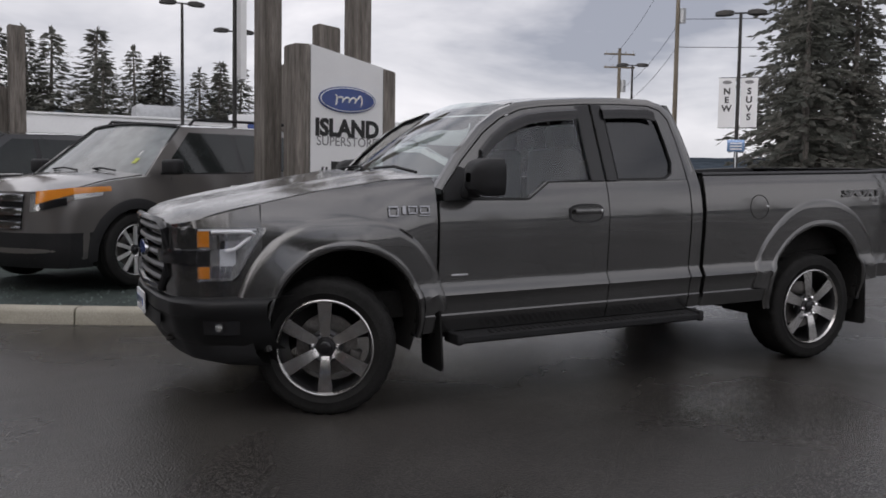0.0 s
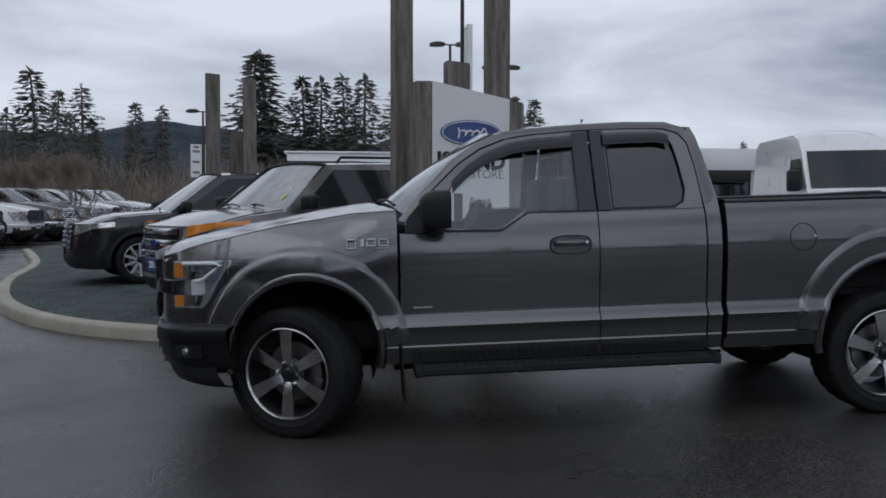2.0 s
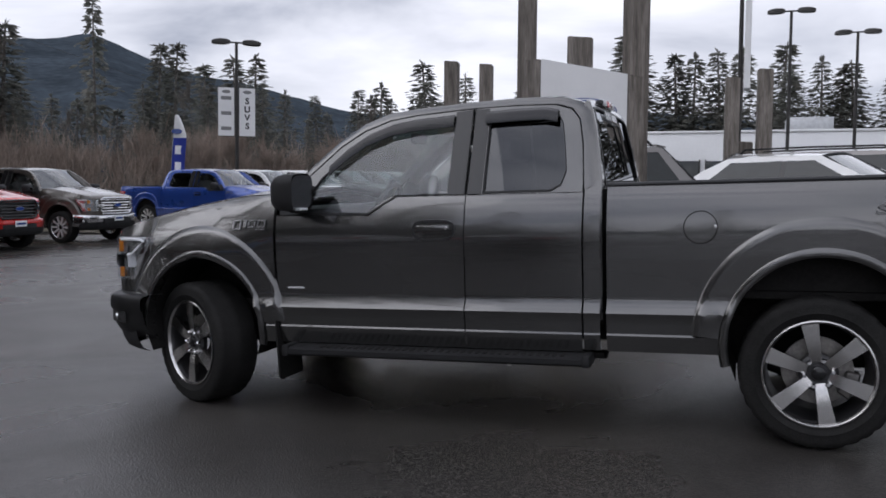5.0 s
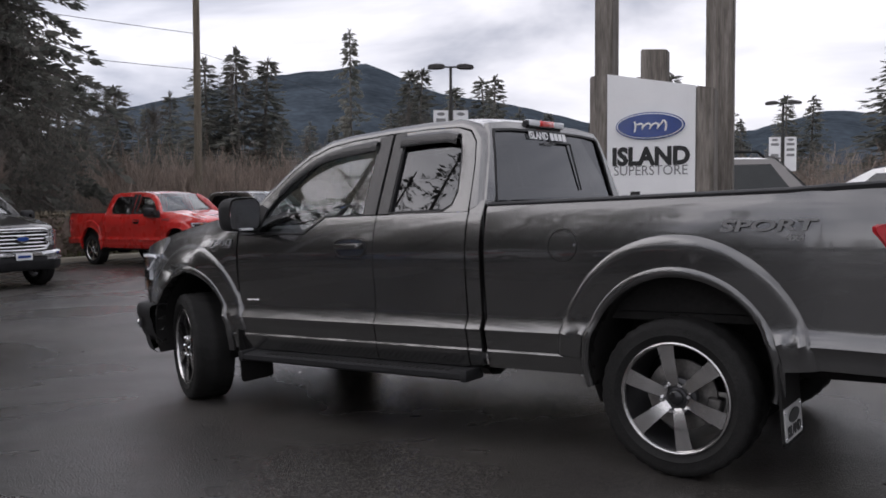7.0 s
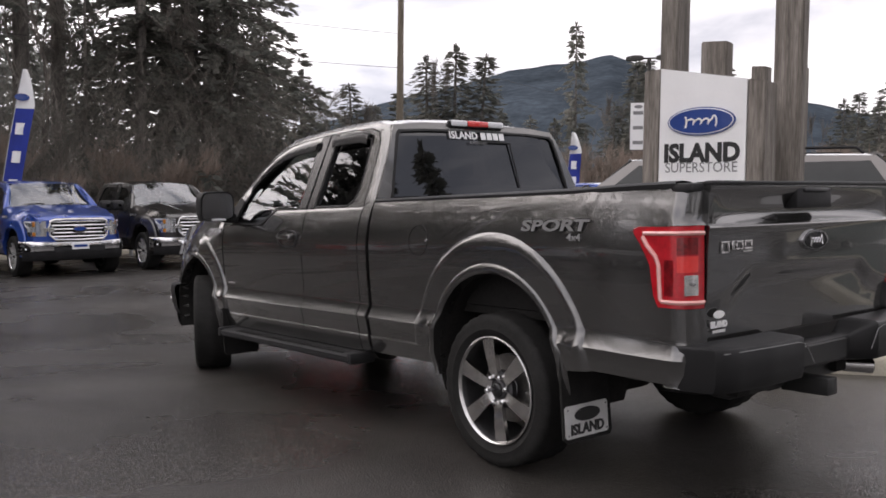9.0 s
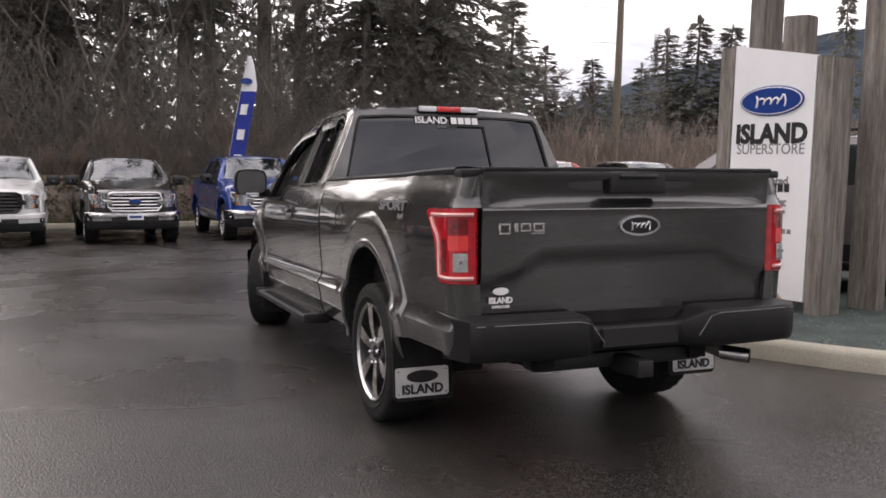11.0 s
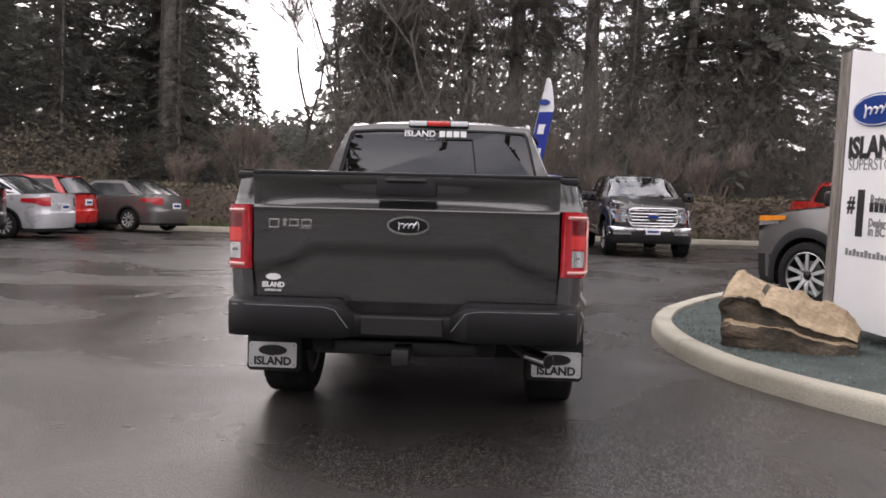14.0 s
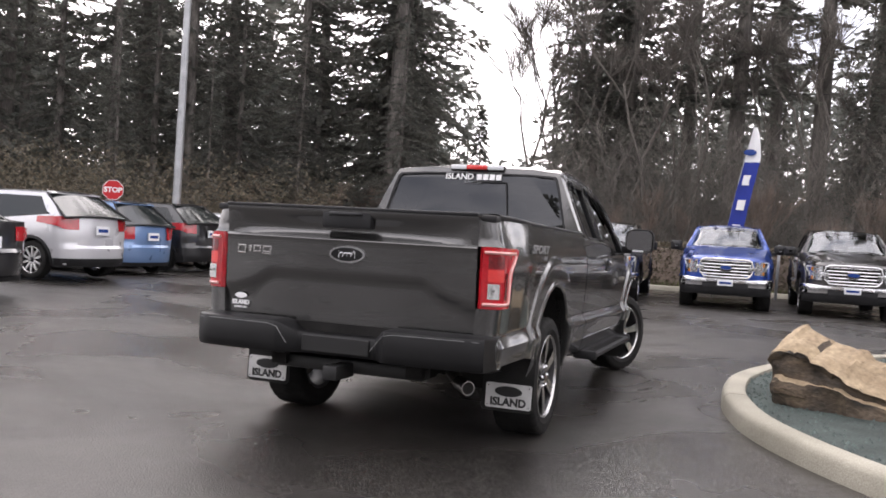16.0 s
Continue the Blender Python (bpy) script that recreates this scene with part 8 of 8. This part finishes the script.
def feather_flag(x, y, h, yaw, bend=0.35, slope=0.14):
    T = thing("feather_flag", "tall blue feather flag with white bars and pale tip", "flag", "feather flags", m=upright(x, y, yaw))
    b = bmesh.new()
    n = 12
    pole = [(slope * h * k / n + 0.28 * bend * (k / n) ** 3, 0, h * k / n) for k in range(n + 1)]
    tube(b, pole, [0.02 - 0.012 * k / n for k in range(n + 1)], 6)
    part("pole", b, "galv", T)
    for nm, t0, t1, mt in (("sail", 0.22, 0.80, "flag_blue"), ("tip", 0.80, 1.0, "white")):
        q, rows = bmesh.new(), []
        for k in range(9):
            t = t0 + (t1 - t0) * k / 8
            px = slope * h * t + 0.28 * bend * t ** 3
            w = 0.42 * min(1.0, (1.02 - t) * 5.0) ** 0.6
            rows.append([Vector((px + w * u, 0.05 * math.sin(u * 4 + t * 9), h * t + 0.02)) for u in (0, 0.25, 0.5, 0.75, 1.0)])
        grid(q, rows)
        part(nm, skin(q, (0, 0.004, 0)), mt, T)
    for k in range(4):
        z = h * (0.70 - 0.145 * k)
        for sgn in (-1, 1):
            q = bmesh.new()
            prism(q, [(0.10, z - 0.14), (0.30, z - 0.14), (0.30, z + 0.14), (0.10, z + 0.14)], lambda u, v, d, sgn=sgn: Vector((u + 0.02 + slope * v, 0.05 * math.sin(u * 8 + v / h * 9) + sgn * (0.010 + d), v)), 0, 0.004)
            part("flag_mark", q, "white", T)
    eb = bmesh.new()
    oval(eb, 0.17, 0.09, Matrix.Translation((0.16 + slope * h * 0.86, -0.05, h * 0.86)) @ Matrix.Rotation(radians(90), 4, "X"), 0, 0.004, 20)
    part("flag_oval", eb, "logo_blue", T)
    return T


M["flag_blue"] = mat("flag_blue_cloth", (0.012, 0.030, 0.26), 0.7, vary=0.15, scale=3, fine=80)
feather_flag(-16.4, 0.90, 4.75, 86)
feather_flag(-14.6, 18.9, 3.75, 40, 0.35, 0.03)


def utility_pole(x, y, h, arms=True, yaw=0.0):
    T = thing("utility_pole", "weathered wooden utility pole", "utility pole", "utility poles", m=upright(x, y, yaw))
    b = bmesh.new()
    tube(b, [(0, 0, -0.1), (0, 0, h / 2), (0, 0, h)], [0.17, 0.145, 0.12], 12)
    part("pole", b, "pole_wood", T)
    if arms:
        for z in (h - 0.5, h - 1.5):
            q = bmesh.new()
            box(q, -1.2, 1.2, -0.06, 0.06, z, z + 0.12, 0.01)
            part("crossarm", q, "pole_wood", T)
            for u in (-1.05, -0.5, 0.5, 1.05):
                i = bmesh.new()
                tube(i, [(u, 0, z + 0.12), (u, 0, z + 0.30)], 0.035, 8)
                part("insulator", i, "galv", T)
        q = bmesh.new()
        tube(q, [(0.32, 0, h - 3.3), (0.32, 0, h - 2.4)], 0.22, 12)
        part("transformer", q, "galv", T)
    return T


P1, P2, P3 = (-23.0, 17.8), (36.7, 39.6), (-30, -40)
utility_pole(*P1, 11.5, False)
utility_pole(*P2, 14, True, -20)
utility_pole(40.0, 50, 10.5, True, -20)
mp = thing("light_pole", "pale grey steel light pole behind the parked cars", "light pole", m=upright(-12.3, -14.1))
b = bmesh.new()
tube(b, [(0, 0, -0.05), (0, 0, 5), (0, 0, 11)], [0.13, 0.11, 0.08], 12)
part("pole", b, "galv", mp)
b = bmesh.new()
tube(b, [(0, 0, 10.8), (0.5, 0.6, 11.1), (1.0, 1.2, 11.15)], 0.04, 8)
part("arm", b, "galv", mp)


def wire(a, b_, sag, r=0.012, name="overhead_wire"):
    q = bmesh.new()
    a, b_ = Vector(a), Vector(b_)
    tube(q, [a.lerp(b_, k / 24) - Vector((0, 0, sag * 4 * (k / 24) * (1 - k / 24))) for k in range(25)], r, 5)
    return tagged(part(name, q, "dark_metal"), "thin black overhead wire between poles", "cable", "overhead wires")


for z in (8.3, 6.9):
    wire((P1[0], P1[1], z), (-24.5, -24.0, z + 0.4), 0.6, 0.012)
wire((P1[0], P1[1], 7.6), (-24.0, 75.0, 6.0), 1.2, 0.008)
for z, o in ((14.0, -1.0), (11.5, 0.3), (9.7, 0.0)):
    wire((P2[0] + o, P2[1], z + 0.9), (70.0 + o, -6.0, z + 1.2), 1.1, 0.022)
    wire((P2[0] + o, P2[1], z + 0.9), (40.0 + o, 50.0, z * 0.8), 0.5, 0.014)

# stop sign
st = thing("stop_sign", "red octagonal stop sign with white letters on a post", "sign", m=upright(-11.0, -15.3, 132))
b = bmesh.new()
tube(b, [(0, 0.03, 0), (0, 0.03, 2.15)], 0.03, 8)
part("post", b, "galv", st)
for nm, rad_, mt, y0, y1 in (("rim", 0.30, "white", -0.004, 0.010), ("plate", 0.282, "sign_red", -0.008, 0.0)):
    if "sign_red" not in M:
        M["sign_red"] = mat("sign_red", (0.50, 0.015, 0.020), 0.4, vary=0.06)
    q = bmesh.new()
    prism(q, [(rad_ * math.cos(radians(22.5 + 45 * k)), 1.95 + rad_ * math.sin(radians(22.5 + 45 * k))) for k in range(8)], lambda u, v, d: Vector((u, d, v)), y0, y1)
    part(nm, q, mt, st, smooth=False)
words("lettering", "STOP", 0.20, "white", st, Matrix.Translation((0, -0.0085, 1.95)) @ Matrix.Rotation(radians(90), 4, "X"), 0.008)
for x, y, h in ((-18.9, -7.6, 1.35), (-17.8, 2.6, 1.6), (-17.9, 4.8, 1.5)):
    mk = thing("marker_post", "slim pale marker post at the kerb", "post", "marker posts", m=upright(x, y))
    part("post", boxed(-0.05, 0.05, -0.04, 0.04, 0, h, 0.01), "galv", mk)
    part("reflector", boxed(0.05, 0.056, -0.035, 0.035, h - 0.3, h - 0.05, 0.002, 1), "white", mk)

# other timber posts on the island
for x, y, top, w in ((-2.18, 10.9, 3.90, 0.27), (-1.52, 11.05, 3.84, 0.25), (-1.80, 11.3, 2.85, 0.25), (3.04, 12.54, 3.62, 0.26), (3.64, 12.69, 3.78, 0.27), (3.30, 12.95, 2.4, 0.26)):
    tp = thing("timber_post", "upright weathered grey timber post on the island", "post", "timber posts", m=Matrix.Translation((x, y, ground_z(x, y))) @ Matrix.Rotation(radians(8), 4, "Z"))
    h = top - ground_z(x, y)
    q = bmesh.new()
    prism(q, [(-w / 2, 0.0), (w / 2, 0.0), (w / 2, h - 0.02), (-w / 2, h)], lambda u, v, d: Vector((u, d, v)), -w / 2, w / 2)
    bmesh.ops.bevel(q, geom=q.edges[:], offset=0.012, segments=2, affect="EDGES")
    part("post", q, "timber", tp, angle=30)

# flag pole with a furled banner
fp = thing("flag_pole", "dark slim pole with a narrow white banner", "flag pole", m=upright(3.15, 15.7))
b = bmesh.new()
tube(b, [(0, 0, 0), (0, 0, 4), (0, 0, 9)], [0.06, 0.05, 0.045], 8)
part("pole", b, "dark_metal", fp)
part("banner", boxed(0.08, 0.22, -0.28, 0.28, 3.4, 5.6, 0.004, 1), "panel_white", fp)

# the showroom far behind
bd = thing("showroom", "long low white showroom with dark window band", "building", m=Matrix.Translation((0, 0, 0)))
zg = ground_z(10, 56)
M["wall_white"] = mat("white_cladding", (0.66, 0.67, 0.68), 0.6, vary=0.06, scale=0.3, fine=6)
part("wall", boxed(-4, 52, 57, 75, zg - 0.3, zg + 4.4, 0.02), "wall_white", bd)
part("parapet", boxed(12, 52, 56.6, 58, zg + 3.4, zg + 5.0, 0.02), "wall_white", bd)
part("roof", boxed(-4.2, 52.2, 56.9, 75.2, zg + 4.4, zg + 4.55, 0.02), "wall_white", bd)
part("roof_unit", boxed(6, 9, 60, 63, zg + 4.5, zg + 5.6, 0.05), "galv", bd)
for k in range(16):
    q = bmesh.new()
    x = -2.5 + 3.3 * k
    box(q, x, x + 2.9, 56.94, 57.0, zg + 0.2, zg + 2.5, 0.01)
    wo_ = part("window", q, "far_glass", bd)
    for xx in (x - 0.04, x + 1.42, x + 2.86):
        part("window_frame", boxed(xx, xx + 0.08, 56.88, 56.95, zg + 0.1, zg + 2.6), "dark_metal", wo_)
q = boxed(16, 30, 56.50, 56.6, zg + 2.5, zg + 3.4, 0.01)
band = part("fascia_band", q, "letter_black", bd, "black fascia band with white letters")
words("fascia_lettering", "TRUCKS", 0.75, "white", band, Matrix.Translation((21.5, 56.49, zg + 2.95)) @ Matrix.Rotation(radians(90), 4, "X"), 0.02)
b = bmesh.new()
oval(b, 1.0, 0.42, Matrix.Translation((14.0, 56.55, zg + 4.2)) @ Matrix.Rotation(radians(90), 4, "X"), 0, 0.08)
part("oval_emblem", b, "logo_blue", bd, "dark blue oval emblem")

# white high-roof van
vn = thing("van", "white high-roof van parked nose out", "van", m=on_ground(10.80, 11.15, 78))
bm = bmesh.new()
VP = [(-0.95, 0.55), (-1.0, 0.80), (-0.95, 1.15), (-0.15, 1.42), (0.55, 2.25), (0.95, 2.62), (1.5, 2.74), (4.4, 2.74), (4.65, 2.6), (4.70, 0.5)]
rows = []
for u in (-1, -0.97, -0.85, -0.5, 0, 0.5, 0.85, 0.97, 1):
    rows.append([Vector((x + 0.10 * u * u * (x < 1), u * (1.02 - 0.16 * max(0, z - 1.2) / 1.5), z - (0.10 if z > 2.4 else 0.02) * abs(u) ** 4)) for x, z in VP])
vs = grid(bm, rows)
bm.faces.new(vs[0])
bm.faces.new(vs[-1][::-1])
part("body", bm, "white_paint", vn, angle=30)
q = bmesh.new()
grid(q, [[Vector((-0.10 + 0.62 * t + 0.08 * u * u - 0.03, u * (0.92 - 0.08 * t), 1.47 + 0.78 * t)) for t in (0, 0.33, 0.66, 1)] for u in [k / 5 - 1 for k in range(11)]])
part("windscreen", q, "far_glass", vn)
for s in (-1, 1):
    q = bmesh.new()
    prism(q, [(0.25, 1.45), (0.70, 2.1), (1.35, 2.1), (1.35, 1.40)], lambda u, v, d: Vector((u, s * (1.025 - 0.107 * (v - 1.2) + d), v)), 0, 0.01)
    part("side_window", q, "far_glass", vn, smooth=False)
    part("side_mirror", boxed(0.15, 0.35, min(s * 1.05, s * 1.32), max(s * 1.05, s * 1.32), 1.40, 1.85, 0.05), "black_plastic", vn)
    part("headlight", boxed(-1.0, -0.55, min(s * 0.72, s * 0.985), max(s * 0.72, s * 0.985), 0.86, 1.18, 0.06), "lamp_chrome", vn)
part("grille", boxed(-1.03, -0.93, -0.6, 0.6, 0.72, 1.10, 0.03), "black_plastic", vn)
part("bumper", boxed(-1.06, -0.8, -0.98, 0.98, 0.32, 0.66, 0.08), "black_plastic", vn)
w = make_wheel(vn, "multi")
w.scale = (0.9, 0.75, 0.9)
w.location = (0, -0.92, 0.36)
flip = Matrix.Rotation(math.pi, 4, "Z")
for mm in (Matrix.Translation((0, 0.92, 0.36)) @ flip, Matrix.Translation((3.5, -0.92, 0.36)), Matrix.Translation((3.5, 0.92, 0.36)) @ flip):
    copy_thing(w, mm)

# small grass island between the parked pickups
si = bmesh.new()
lathe(si, [(2.3, 0.0), (2.28, 0.11), (2.2, 0.14), (2.0, 0.15), (1.9, 0.12), (0.01, 0.16)], 32, Matrix.Translation((-14.6, 17.3, ground_z(-14.6, 17.3))) @ Matrix.Rotation(radians(90), 4, "X") @ Matrix.Diagonal((1.6, 1, 0.45, 1)))
tagged(part("small_island", si, "kerb"), "small kerbed planting island between parked pickups", "kerb", kind="structure")

# the sandstone boulder
rk = bmesh.new()
RL, RW = 1.02, 0.66
rows = []
for i in range(37):
    t = i / 36
    H = interp(t, [(0, 0.55), (0.03, 0.61), (0.12, 0.63), (0.26, 0.57), (0.30, 0.55), (0.55, 0.50), (0.60, 0.455), (0.8, 0.41), (0.93, 0.36), (1, 0.27)])
    F = interp(t, [(0, 0.76), (0.35, 0.76), (0.6, 0.68), (0.8, 0.62), (1, 0.60)])
    C = interp(t, [(0, 0.46), (0.3, 0.50), (0.6, 0.62), (1, 0.72)])
    wid = RW * interp(t, [(0, 0.86), (0.05, 0.95), (0.3, 1.0), (0.7, 0.92), (0.92, 0.72), (1, 0.52)])
    key = [(-0.44, 0.0), (-0.50, 0.08 * H), (-0.54, C * F * H), (-0.50, (C + 0.03) * F * H), (-0.43, (C + 0.07) * F * H), (-0.42, 0.86 * F * H), (-0.50, 0.96 * F * H), (-0.46, F * H), (-0.10, F * H + 0.62 * (1 - F) * H), (0.16, H), (0.38, 0.82 * H), (0.50, 0.42 * H), (0.46, 0.0)]
    row = []
    for (ya, za), (yb, zb_) in zip(key, key[1:]):
        for k in range(4):
            y, z = wid * (ya + (yb - ya) * k / 4), za + (zb_ - za) * k / 4
            p = Vector((RL * (t - 0.5), y, z))
            n1, n2, n3 = noise.noise(p * 2.6 + Vector((5, 2, 1))), noise.noise(p * 9), noise.cell(Vector((p.x * 5, p.y * 5, p.z * 9)))
            n4 = abs(noise.noise(p * 4.5 + Vector((1, 7, 3))))
            row.append(p + Vector((0.03 * n1, 0.04 * n1 + 0.022 * n2 + 0.05 * n4 - 0.012, (0.03 * n1 + 0.016 * n2 + 0.020 * n3) * (z > 0.05))))
    rows.append(row)
vs = grid(rk, rows, close=True)
rk.faces.new(vs[0])
rk.faces.new(vs[-1][::-1])
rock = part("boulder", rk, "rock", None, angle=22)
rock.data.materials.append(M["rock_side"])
# faces steeper than a noisy limit take the darker stone colour
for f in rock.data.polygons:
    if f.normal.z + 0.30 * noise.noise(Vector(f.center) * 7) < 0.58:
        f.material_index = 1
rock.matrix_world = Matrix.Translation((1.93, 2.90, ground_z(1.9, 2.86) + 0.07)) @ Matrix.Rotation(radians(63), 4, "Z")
tagged(rock, "large tan sandstone boulder with darker steep faces on gravel", "boulder")
